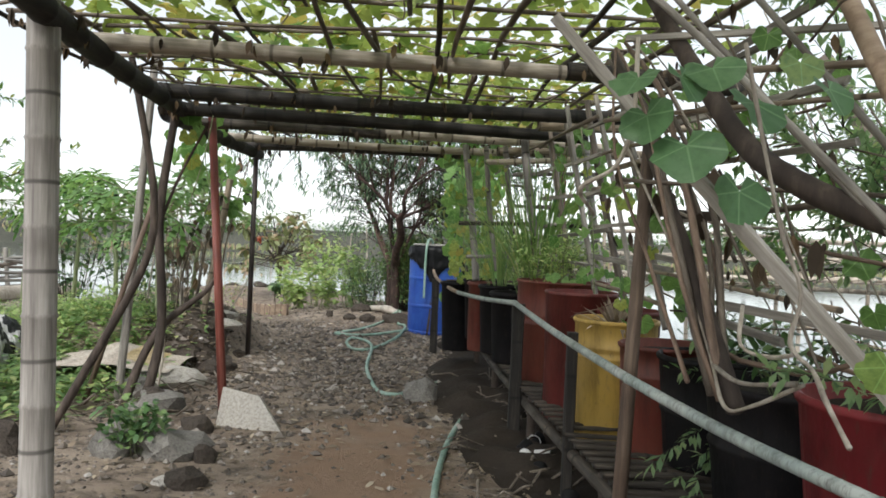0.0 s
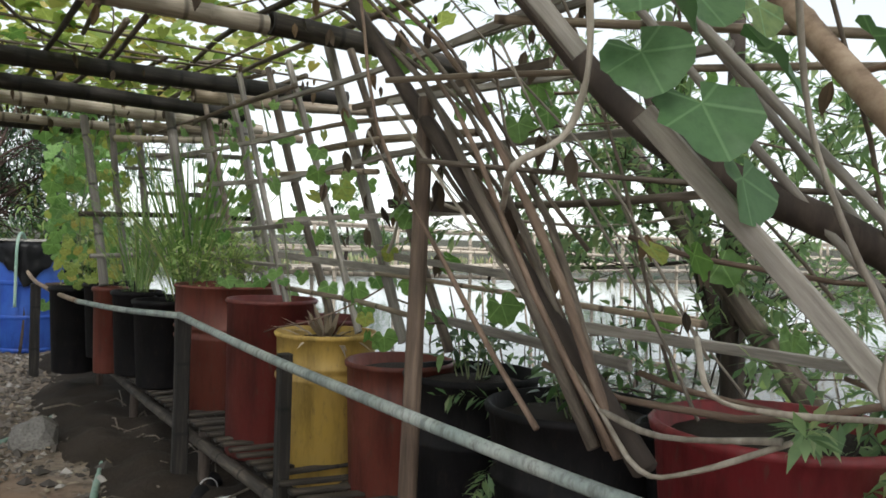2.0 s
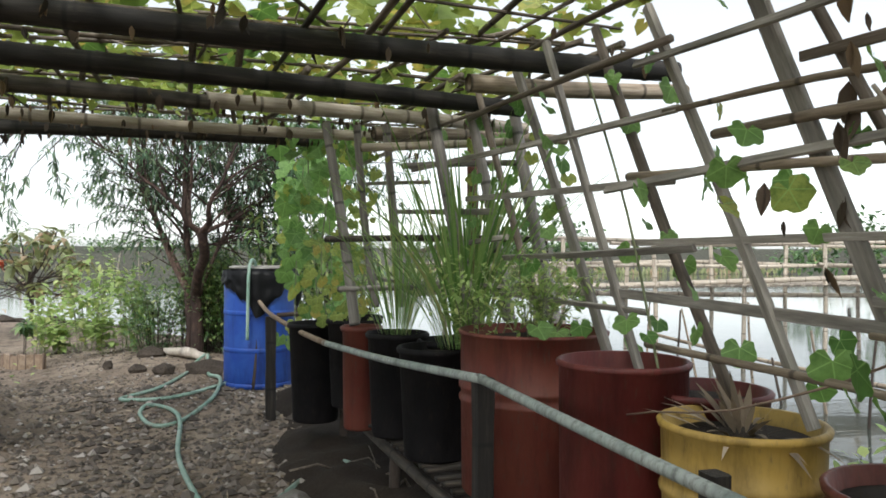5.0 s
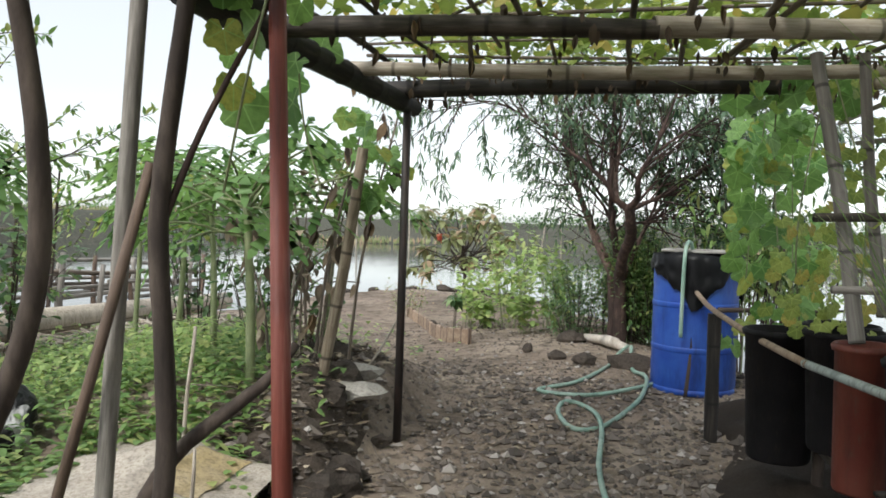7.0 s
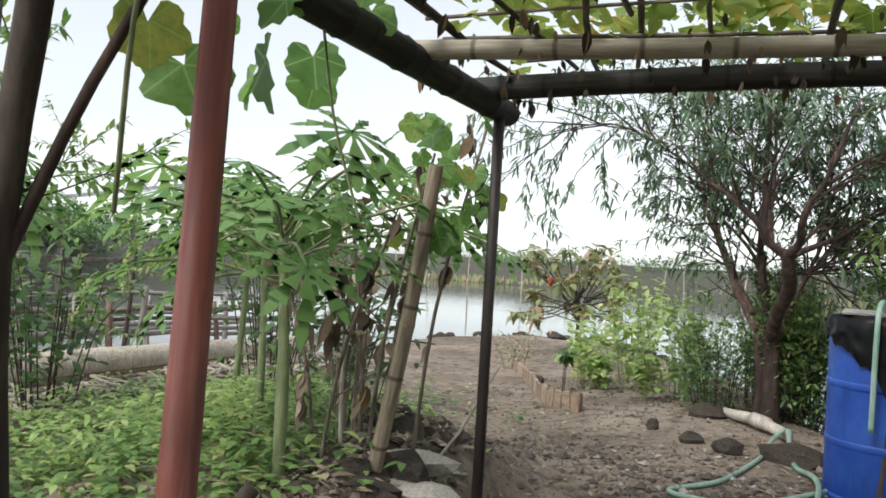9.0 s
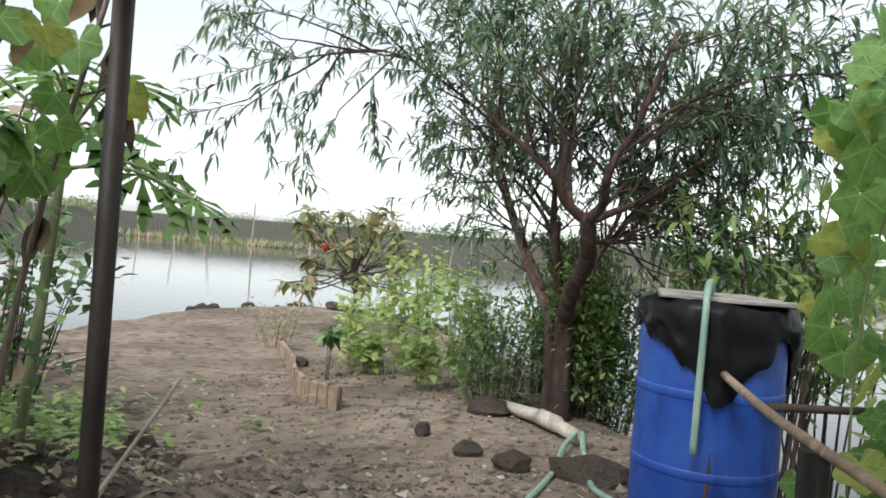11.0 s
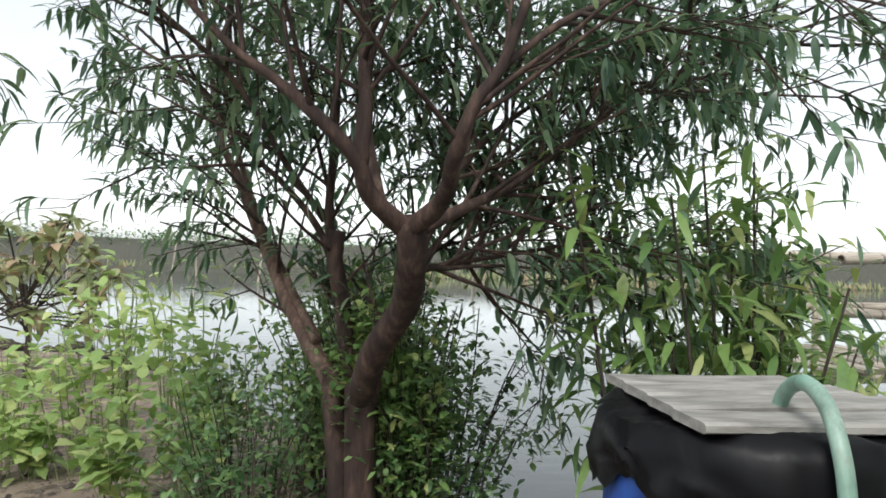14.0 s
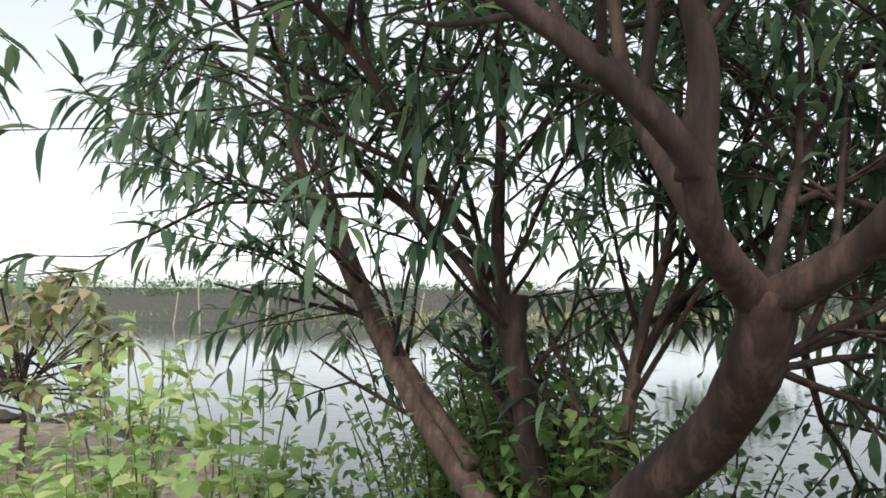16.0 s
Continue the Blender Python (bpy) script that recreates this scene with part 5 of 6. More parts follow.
part("stalk", tube(Shape(), bent([(0, 0, 0.05), (0.01, 0.02, 0.10), (0.03, 0.0, 0.18)], 4), 0.004, 5), GREEN_STEM, fruit)
climber("gourd_vine", "yellow-green bitter gourd vine climbing from black pails", ((0.05, 0.42, 6.55, 7.2, 0.85, 1.35, 90, 0.075), (0.15, 0.50, 6.4, 7.1, 1.3, 1.95, 40, 0.07)), YELLOW, 4,
        (((0.2, 7.0, 0.8), (0.15, 6.9, 1.3), (0.25, 6.9, 2.0)), ((0.35, 6.7, 0.8), (0.4, 6.8, 1.4), (0.3, 7.0, 2.0))))
climber("gourd_vine", "green gourd vine climbing the leaning lattice", ((0.62, 0.98, 2.6, 6.2, 0.95, 2.0, 85, 0.085), (0.8, 1.1, 5.3, 6.2, 1.2, 1.95, 34, 0.09), (0.7, 1.1, 3.0, 4.3, 0.9, 1.6, 30, 0.09)), GOURD, 6,
        (((0.86, 5.6, 0.95), (0.84, 5.7, 1.4), (0.88, 5.8, 1.95)), ((0.8, 4.1, 0.9), (0.8, 4.3, 1.4), (0.75, 4.5, 1.9))))
climber("gourd_vine", "broad vine leaves hanging at the pergola's open side", ((-1.85, -1.52, 5.2, 5.6, 1.62, 2.15, 9, 0.17), (-2.2, -1.8, 5.8, 6.9, 1.6, 2.1, 10, 0.15), (-2.25, -1.85, 7.1, 7.6, 1.35, 2.0, 34, 0.12)), GOURD, 7,
        (((-1.6, 5.2, 2.0), (-1.62, 5.1, 1.7), (-1.75, 5.2, 1.35)), ((-1.9, 6.0, 2.05), (-1.95, 6.2, 1.7), (-1.9, 6.3, 1.4))))
climber("gourd_vine", "small vine leaves on the near trellis", ((0.7, 1.5, 1.2, 2.6, 1.0, 2.1, 44, 0.09),), GOURD, 12)

near = thing("bare_vine", (0.5, 1.5, 1.2), "thick pale leafy vine looping bare before the trellis", "vine")
NO = Vector((0.5, 1.5, 1.2))

NEARVINES = (
    (((0.39, 1.62, 1.66), (0.385, 1.6, 1.50), (0.37, 1.6, 1.42), (0.34, 1.6, 1.37), (0.28, 1.62, 1.33), (0.33, 1.72, 1.28)), 0.005),
    (((0.54, 1.40, 1.6), (0.59, 1.41, 1.40), (0.61, 1.36, 1.24), (0.63, 1.32, 1.14), (0.61, 1.31, 1.05), (0.60, 1.20, 1.02), (0.57, 1.09, 0.99), (0.55, 0.98, 0.95)), 0.0042),
    (((0.65, 1.64, 1.09), (0.63, 1.59, 1.01), (0.65, 1.49, 1.0), (0.62, 1.31, 1.03)), 0.0045),
    (((0.74, 1.53, 0.94), (0.69, 1.68, 0.86), (0.67, 1.78, 0.84), (0.68, 1.91, 0.93), (0.69, 2.15, 1.1), (0.66, 2.44, 1.33), (0.6, 2.7, 1.6)), 0.0048),
    (((0.68, 1.9, 0.92), (0.70, 1.76, 0.9), (0.73, 1.54, 0.94)), 0.006),
)


def from_near(pts):
    return [Vector(p) - NO for p in pts]


for pts, r in NEARVINES:
    line = bent(from_near(pts), 4)
    part("stem", tube(Shape(), line, [r * (1 + 0.15 * sin(i * 0.9)) for i in range(len(line))], 7), VINE_STEM, near)
for at, size, yaw, pitch, roll in (((0.385, 1.50, 1.475), 0.125, 150, -55, 20), ((0.46, 1.47, 1.41), 0.15, 165, -48, 12), ((0.59, 1.48, 1.50), 0.14, 205, -42, -8), ((0.58, 1.50, 1.33), 0.13, 190, -65, -10), ((0.46, 1.52, 1.56), 0.12, 220, -50, 0),
                                   ((0.36, 1.48, 1.545), 0.11, 140, -35, 0), ((0.53, 1.55, 1.585), 0.13, 175, -40, 10), ((0.74, 1.62, 1.62), 0.10, 180, -60, 0), ((0.70, 1.40, 1.52), 0.11, 215, -50, 0), ((0.82, 1.1, 0.74), 0.06, 180, -30, 0)):
    place_leaf(BROAD, near, NO, at, size, yaw, pitch, roll)

# feathery trees on the right-hand bank
FEATHER = dict(gap=0.011, hang=0.2, size=0.06, width=0.018, curl=0.1, forks=3, n=1)
for at, label, seed, stems in (((1.84, 2.55, -0.25), "dark slim tree with feathery leaves on the bank", 31, (((0, 0, 0), (0.0, 0.02, 1.0), (0.02, 0.05, 2.1)), ((0.35, 0.1, 0), (0.15, 0.12, 0.9), (-0.25, 0.2, 2.0)))),
                                ((2.2, 1.7, -0.25), "dark slim tree with feathery leaves on the bank", 32, (((0, 0, 0), (-0.1, 0.05, 1.2), (-0.25, 0.15, 2.4)),))):
    rr = random.Random(seed)
    t = thing("tree", at, label, "tree")
    wood, lv = Shape(), Shape()
    for st in stems:
        part("trunk", limb(st, 0.045, 0.025, 8, 4), BARK_DARK, t)
        line = bent(st, 4)
        for i in range(12):
            j = rr.randint(int(len(line) * 0.5), len(line) - 2)
            twigs(rr, line[j], turned(line[j + 1] - line[j], rr.uniform(35, 85), rr), rr.uniform(0.4, 0.75), 0.005, 2, wood, lv, FEATHER)
    part("branch", wood, BARK_DARK, t, kind="stuff")
    part("crown", lv, LEAF_FEATHER, t, "fine feathery leaves", kind="stuff")
for i, (x, y, h, w2) in enumerate(((1.75, 3.6, 0.9, 0.4), (1.6, 4.3, 0.6, 0.3), (1.9, 2.9, 1.1, 0.45), (2.1, 2.2, 0.9, 0.4))):
    leaf_bush("shrub", (x, y, -0.25), "light green shrub on the pond bank", "shrub", 14, h + 0.25, w2, LEAF_BRIGHT if i % 2 else LEAF_SHRUB, BARK_DARK, 0.07, 0.035, 90 + i, 36, "shrubs on the bank")
leaf_bush("shrub", (0.75, 9.15, -0.1), "light green leafy shrub behind the drum", "shrub", 12, 0.95, 0.35, LEAF_BRIGHT, GREEN_STEM, 0.10, 0.05, 99, 26)


# ---------------------------------------------------------------- plants in the pots
def tuft(name, at, label, count, tall, wide, width, mat, seed, curl=0.25):
    rr = random.Random(seed)
    t = thing(name, at, label, "grass")
    s = Shape()
    for i in range(count):
        a, k = rr.uniform(0, 6.28), rr.random() ** 0.7
        foot = Vector((cos(a) * wide * 0.3 * k, sin(a) * wide * 0.3 * k, 0))
        way = Vector((cos(a) * wide * k * 1.1, sin(a) * wide * k * 1.1, tall))
        blade(s, foot, way, (cos(a) * -1, sin(a) * -1, 0.2), tall * rr.uniform(0.55, 1.05), width * rr.uniform(0.7, 1.3), curl * rr.uniform(0.1, 1.3) * k, 6)
    part("blade", s, mat, t, kind="stuff")
    return t


tuft("lemongrass", (0.62, 5.50, 0.82), "tall clump of green lemongrass in a black pail", 90, 1.15, 0.36, 0.013, GRASS, 51, 0.75)
tuft("lemongrass", (0.74, 5.72, 0.82), "tall clump of green lemongrass in a black pail", 75, 1.12, 0.36, 0.013, GRASS, 52, 0.75)
tuft("lemongrass", (0.42, 5.93, 0.84), "bright clump of lemongrass in a black pail", 70, 0.85, 0.32, 0.008, GRASS, 53, 0.6)
leaf_bush("herb_bush", (0.76, 4.98, 0.95), "light green feathery herb in a red basin", "herb", 22, 0.30, 0.30, LEAF_BRIGHT, GREEN_STEM, 0.045, 0.016, 54, 34)
leaf_bush("herb_bush", (0.62, 5.25, 0.84), "light green feathery herb beside the basin", "herb", 14, 0.42, 0.26, LEAF_BRIGHT, GREEN_STEM, 0.05, 0.018, 55, 30)
leaf_bush("seedling", (1.10, 3.05, 0.76), "small grey-green seedling in a black planter", "seedling", 9, 0.22, 0.22, LEAF_SHRUB, GREEN_STEM, 0.07, 0.03, 56, 12)
leaf_bush("seedling", (1.16, 2.55, 0.74), "small grey-green seedling in a black planter", "seedling", 9, 0.25, 0.25, LEAF_SHRUB, GREEN_STEM, 0.07, 0.03, 57, 12)
tuft("weed_tuft", (0.855, 3.80, 0.82), "dry pale weeds curling out of a yellow pail", 34, 0.16, 0.40, 0.02, LEAF_LITTER, 58, 0.6)

# ---------------------------------------------------------------- the overgrown bank on the pond side of the path
standing = thing("leaning_poles", (-1.89, 5.01, 0.1), "grey and dark poles leaning together beside the path", "poles")
SO = Vector((-1.95, 5.1, 0.1))
cane("pole", Vector((-2.251, 5.309, -0.078)) - SO, Vector((-2.044, 5.245, 2.413)) - SO, 0.029, GREY_WOOD, standing, joint=9, label="grey pole")
cane("pole", Vector((-2.463, 5.224, -0.078)) - SO, Vector((-1.996, 5.203, 1.428)) - SO, 0.019, BROWN_WOOD, standing, joint=9, hollow=False)
part("trunk", limb([Vector(p) - SO for p in ((-2.071, 5.097, -0.162), (-1.986, 5.171, 0.156), (-1.933, 5.203, 0.505), (-1.944, 5.203, 0.876), (-1.970, 5.203, 1.247), (-1.944, 5.224, 1.618), (-1.891, 5.224, 1.989), (-1.859, 5.256, 2.413))], 0.034, 0.026, 9, 4), BARK_DARK, standing, "dark bark trunk")
part("branch", limb([Vector(p) - SO for p in ((-2.145, 5.097, -0.056), (-2.071, 5.203, 0.283), (-1.954, 5.267, 0.537), (-1.806, 5.372, 0.686), (-1.721, 5.436, 0.770), (-1.657, 5.500, 0.876))], 0.033, 0.015, 8, 4), BARK_DARK, standing, "low dark branch")
part("branch", limb([Vector(p) - SO for p in ((-1.970, 5.203, 1.216), (-1.869, 5.288, 1.565), (-1.679, 5.415, 2.042), (-1.551, 5.468, 2.360))], 0.012, 0.007, 8, 4), BARK, standing)
leaner = thing("tree", (-2.25, 4.35, 0.05), "dark leaning trunk without leaves beside the path", "tree")
part("trunk", limb([(0.0, 0.0, -0.1), (0.30, 0.0, 0.45), (0.54, 0.02, 0.95), (0.58, 0.02, 1.3), (0.50, 0.02, 1.75), (0.38, 0.02, 2.3)], 0.026, 0.019, 9, 4), BARK_DARK, leaner)

for k, (x, y, h, dx) in enumerate(((-2.35, 7.25, 1.55, 0.25), (-2.45, 7.45, 1.3, -0.15), (-2.2, 7.4, 1.7, 0.28), (-2.6, 7.3, 1.1, -0.3), (-2.5, 7.1, 1.25, 0.3))):
    dead = thing("dead_shrub", (x, y, 0.2), "dead brown stem with withered leaves hanging from it", "dead plant", "dead stems by the stake")
    r4 = random.Random(400 + k)
    line = bent([(0, 0, -0.1), (dx * 0.3, 0.03, h * 0.5), (dx, 0.05, h)], 5)
    part("stem", tube(Shape(), line, [0.011 * (1 - 0.5 * j / len(line)) for j in range(len(line))], 6), STICK, dead)
    bare, lv = Shape(), Shape()
    for j in range(6):
        q = line[r4.randint(4, len(line) - 2)]
        w2 = Vector((r4.uniform(-1, 1), r4.uniform(-0.6, 0.6), r4.uniform(-0.1, 0.9))) * r4.uniform(0.15, 0.32)
        tube(bare, [q, q + w2 * 0.6 + Vector((0, 0, 0.03)), q + w2], 0.004, 5)
        for _ in range(3):
            blade(lv, q + w2 * r4.uniform(0.5, 1.0), (r4.uniform(-.3, .3), r4.uniform(-.3, .3), -1), (r4.uniform(-1, 1), 1, 0), r4.uniform(0.07, 0.16), r4.uniform(0.03, 0.06), 0.2, 3)
    part("twig", bare, STICK, dead, kind="stuff")
    part("dry_leaf", lv, LEAF_LITTER if k % 2 else LEAF_DRY, dead, kind="stuff")

rr = random.Random(88)
bare = Shape()
for way in ((0.7, 0.5, 0.25), (0.6, 0.8, 0.0), (0.8, 0.3, 0.5)):
    twigs(rr, (0.43, 0.02, 2.05), way, 0.42, 0.006, 1, bare, Shape(), dict(gap=9.0, hang=0, size=0.1, width=0.1, curl=0, forks=4), 0.15)
part("twig", bare, BARK_DARK, leaner, "thin bare twigs", kind="stuff")

white = thing("leaning_post", (-2.27, 7.15, 0.22), "pale bamboo stake leaning among stones", "stake")
cane("stake", (0, 0, 0), (0.27, -0.06, 1.45), 0.034, BAMBOO, white, joint=0.33)
for p0, p1, r in (((-2.62, 6.4, 0.1), (-2.58, 6.42, 0.75), 0.012), ((-2.95, 7.7, 0.1), (-2.9, 7.7, 0.9), 0.014), ((-2.45, 7.3, 0.2), (-2.5, 7.35, 1.0), 0.013), ((-2.3, 7.6, 0.2), (-2.05, 8.2, 0.75), 0.010), ((-1.98, 5.35, 0.0), (-1.95, 5.4, 0.5), 0.010)):
    st = thing("stick", p0, "thin dry stick standing in the ground", "stick", "sticks by the path")
    branch("shaft", (0, 0, -0.05), Vector(p1) - Vector(p0), r, VINE_STEM, st, 0.03)

def papaya_mesh(seed):
    """A papaya leaf: fingers spread round the stalk's end, each with pointed side lobes."""
    rr = random.Random(seed)
    s = Shape()
    wide = (0.03, 0.035, 0.125, 0.045, 0.145, 0.045, 0.085, 0.02)
    for k in range(9):
        t = radians(-148 + 37 * k + rr.uniform(-5, 5))
        reach = (0.58 + 0.42 * cos(t / 2)) * rr.uniform(0.9, 1.05) * 0.56
        ahead, side = Vector((sin(t), cos(t), 0)), Vector((cos(t), -sin(t), 0))
        droop = rr.uniform(0.25, 0.6)
        vs, fs = [], []
        for i, w in enumerate(wide):
            u = (0.02, 0.20, 0.40, 0.45, 0.66, 0.70, 0.84, 1.0)[i]
            back = 0.10 * (w > 0.1)
            for e in (-1, 1):
                q = ahead * (reach * (u + back)) + side * (e * w * reach * rr.uniform(0.85, 1.15))
                vs.append((q.x, q.y, -droop * (u * reach) ** 2 * 1.4 - 0.25 * w * reach + rr.uniform(-0.006, 0.006)))
        for i in range(len(wide) - 1):
            fs.append((2 * i, 2 * i + 1, 2 * i + 3, 2 * i + 2))
        s.add(vs, fs)
    return s.mesh("papaya_leaf", LEAF_PAPAYA)


PAPAYA_LEAF = [papaya_mesh(i + 20) for i in range(4)]


def papaya(at, lean, tall, leaves, reach, size, seed, r=0.035):
    """A papaya: one straight green stem, long stalks all round its top, deep-lobed leaves."""
    rr = random.Random(seed)
    t = thing("papaya_tree", at, "young papaya tree with deep-lobed green leaves", "papaya tree", "papaya trees")
    top = Vector((lean[0], lean[1], tall))
    part("trunk", limb([(0, 0, -0.1), top * 0.5 + Vector((0.02, 0, 0)), top], r, r * 0.6, 9, 5), GREEN_STEM, t)
    for i in range(leaves):
        a = i * 2.4 + rr.uniform(-.3, .3)
        up = rr.uniform(-0.25, 0.65) if i > 3 else 1.0
        k = reach * rr.uniform(0.7, 1.1) * (0.5 if up > 0.9 else 1)
        foot = top - Vector((0, 0, rr.uniform(0, 0.25)))
        tip = foot + Vector((cos(a) * k, sin(a) * k, k * up))
        part("stalk", tube(Shape(), bent([foot, foot.lerp(tip, 0.5) + Vector((0, 0, 0.05)), tip], 4), 0.007, 5, False), GREEN_STEM, t)
        part("leaf", rr.choice(PAPAYA_LEAF), None, t, "", tilted(tip, math.degrees(a) - 90, rr.uniform(-48, -4), rr.uniform(-20, 20), size * rr.uniform(0.75, 1.2)))
    return t


papaya((-2.57, 6.95, 0.2), (-0.07, 0.05, 0), 1.20, 22, 0.58, 0.46, 1, 0.032)
papaya((-3.35, 7.9, 0.12), (-0.1, 0.1, 0), 1.35, 18, 0.58, 0.48, 2, 0.028)
papaya((-2.75, 8.3, 0.15), (0.10, 0.1, 0), 1.50, 16, 0.50, 0.46, 3, 0.026)
papaya((-4.3, 8.9, 0.0), (0.1, 0, 0), 1.45, 18, 0.65, 0.52, 4, 0.03)
papaya((-5.4, 9.9, 0.0), (0.0, 0.1, 0), 1.70, 16, 0.65, 0.52, 5, 0.03)
papaya((-4.9, 7.2, 0.0), (-0.1, 0.1, 0), 1.50, 14, 0.6, 0.50, 6, 0.028)
leaf_bush("shrub", (-2.55, 7.5, 0.2), "half-dry shrub with brown stems and withered leaves", "shrub", 12, 1.35, 0.35, LEAF_LITTER, STICK, 0.10, 0.05, 110, 7, "", 0.4, (0.4, 1.0))
leaf_bush("shrub", (-2.85, 7.9, 0.15), "half-dry shrub with brown stems and green leaves", "shrub", 12, 1.0, 0.45, LEAF_SHRUB, STICK, 0.08, 0.04, 111, 22)
for i, (x, y, h, w2) in enumerate(((-5.0, 10.4, 1.5, 0.7), (-4.2, 10.2, 1.2, 0.6), (-5.6, 8.4, 1.4, 0.7))):
    leaf_bush("shrub", (x, y, 0.0), "leafy green shrub beyond the weeds", "shrub", 18, h, w2, LEAF_SHRUB, BARK_DARK, 0.13, 0.06, 120 + i, 22, "shrubs beyond the weeds")
for i, (x, y, h) in enumerate(((-7.3, 10.9, 1.9), (-6.6, 9.5, 1.35), (-6.3, 8.2, 2.3), (-4.75, 7.3, 2.35))):
    rr = random.Random(130 + i)
    t = thing("tree", (x, y, -0.1), "slender young tree with feathery leaves by the fence", "tree")
    st = ((0, 0, 0), (0.05, 0.05, h * 0.5), (0.25, -0.1, h))
    part("trunk", limb(st, 0.03, 0.012, 7, 4), BARK_DARK, t)
    wood, lv = Shape(), Shape()
    line = bent(st, 6)
    for k in range(6):
        j = rr.randint(5, len(line) - 2)
        twigs(rr, line[j], turned(line[j + 1] - line[j], rr.uniform(50, 85), rr), rr.uniform(0.5, 0.9), 0.008, 1, wood, lv, dict(gap=0.024, hang=0.3, size=0.085, width=0.032, curl=0.2, forks=3, n=2))
    part("branch", wood, BARK_DARK, t, kind="stuff")
    part("crown", lv, LEAF_WEED, t, kind="stuff")

# weeds
rr = random.Random(77)
weeds = Shape()
for i in range(5200):
    x, y = rr.uniform(-5.6, -2.55), rr.uniform(3.6, 10.6)
    if noise.noise(Vector((x * 0.9, y * 0.9, 2))) < -0.12:
        continue
    h = rr.uniform(0.03, 0.26) * (1.0 if x < -2.9 else 0.5)
    z = height(x, y)
    for k in range(3):
        a = rr.uniform(0, 6.28)
        blade(weeds, (x, y, z + h * rr.uniform(0.4, 1)), (cos(a), sin(a), rr.uniform(-.3, .5)), (0, 0, 1), rr.uniform(0.04, 0.10), rr.uniform(0.022, 0.05), 0.25, 2)
for i in range(1300):
    x, y = rr.gauss(-2.75, 0.32), rr.gauss(6.0, 0.75)
    if x > -2.0 or noise.noise(Vector((x * 1.6, y * 1.6, 6))) < -0.15:
        continue
    z = height(x, y)
    for k in range(3):
        a = rr.uniform(0, 6.28)
        blade(weeds, (x, y, z + rr.uniform(0.02, 0.18)), (cos(a), sin(a), rr.uniform(-.3, .5)), (0, 0, 1), rr.uniform(0.04, 0.10), rr.uniform(0.02, 0.05), 0.25, 2)
single("ground_cover", weeds, LEAF_WEED, (0, 0, 0), "low green creeping weeds over the bank", "weeds", "", "stuff")
weeds = Shape()
for i in range(1500):
    x, y = rr.gauss(-4.0, 0.6), rr.gauss(8.4, 0.9)
    z = height(x, y)
    for k in range(3):
        a = rr.uniform(0, 6.28)
        blade(weeds, (x, y, z + rr.uniform(0.08, 0.34)), (cos(a), sin(a), rr.uniform(-.3, .5)), (0, 0, 1), rr.uniform(0.04, 0.09), rr.uniform(0.02, 0.04), 0.25, 2)
single("ground_cover", weeds, LEAF_BRIGHT, (0, 0, 0), "bright green low weeds in a patch", "weeds", "", "stuff")
leaf_bush("weed", (-1.58, 3.95, 0.03), "small dark green weed among the stones", "weed", 12, 0.26, 0.2, LEAF_SHRUB, GREEN_STEM, 0.06, 0.035, 140, 24)
leaf_bush("weed", (-3.1, 4.6, 0.03), "leafy green weed on the bank", "weed", 14, 0.45, 0.4, LEAF_SHRUB, GREEN_STEM, 0.10, 0.06, 141, 26)
leaf_bush("weed", (-3.6, 3.6, 0.03), "leafy green weed on the bank", "weed", 14, 0.55, 0.45, LEAF_SHRUB, GREEN_STEM, 0.10, 0.06, 142, 26)

# ---------------------------------------------------------------- dark soil banked along the path
bank = Shape()
nx, ny = 34, 170
for j in range(ny + 1):
    v = j / ny
    cx, cy = -1.98 - 1.15 * v ** 1.2, 5.9 + 3.9 * v
    for i in range(nx + 1):
        u = 2.0 * i / nx - 1
        x, y = cx + 0.42 * u * (0.8 + 0.5 * noise.noise(Vector((v * 6, 0, 2)))) - 0.05, cy + 0.14 * u
        rise = max(0.0, 1 - u * u) * (0.075 + 0.09 * noise.noise(Vector((x * 3, y * 3, 4))) + 0.06 * noise.noise(Vector((x * 9, y * 9, 4))) + 0.05 * abs(noise.noise(Vector((x * 21, y * 21, 4))))) * min(1, 8 * v, 8 * (1 - v))
        bank.v.append((x, y, height(x, y) + rise + (-0.03 if i in (0, nx) or j in (0, ny) else 0.004)))
bank.f = [(j * (nx + 1) + i, j * (nx + 1) + i + 1, (j + 1) * (nx + 1) + i + 1, (j + 1) * (nx + 1) + i) for j in range(ny) for i in range(nx)]
single("soil_bank", bank, BANK_SOIL, (0, 0, 0), "low bank of dark crumbly soil beside the path", "soil", "", "structure")

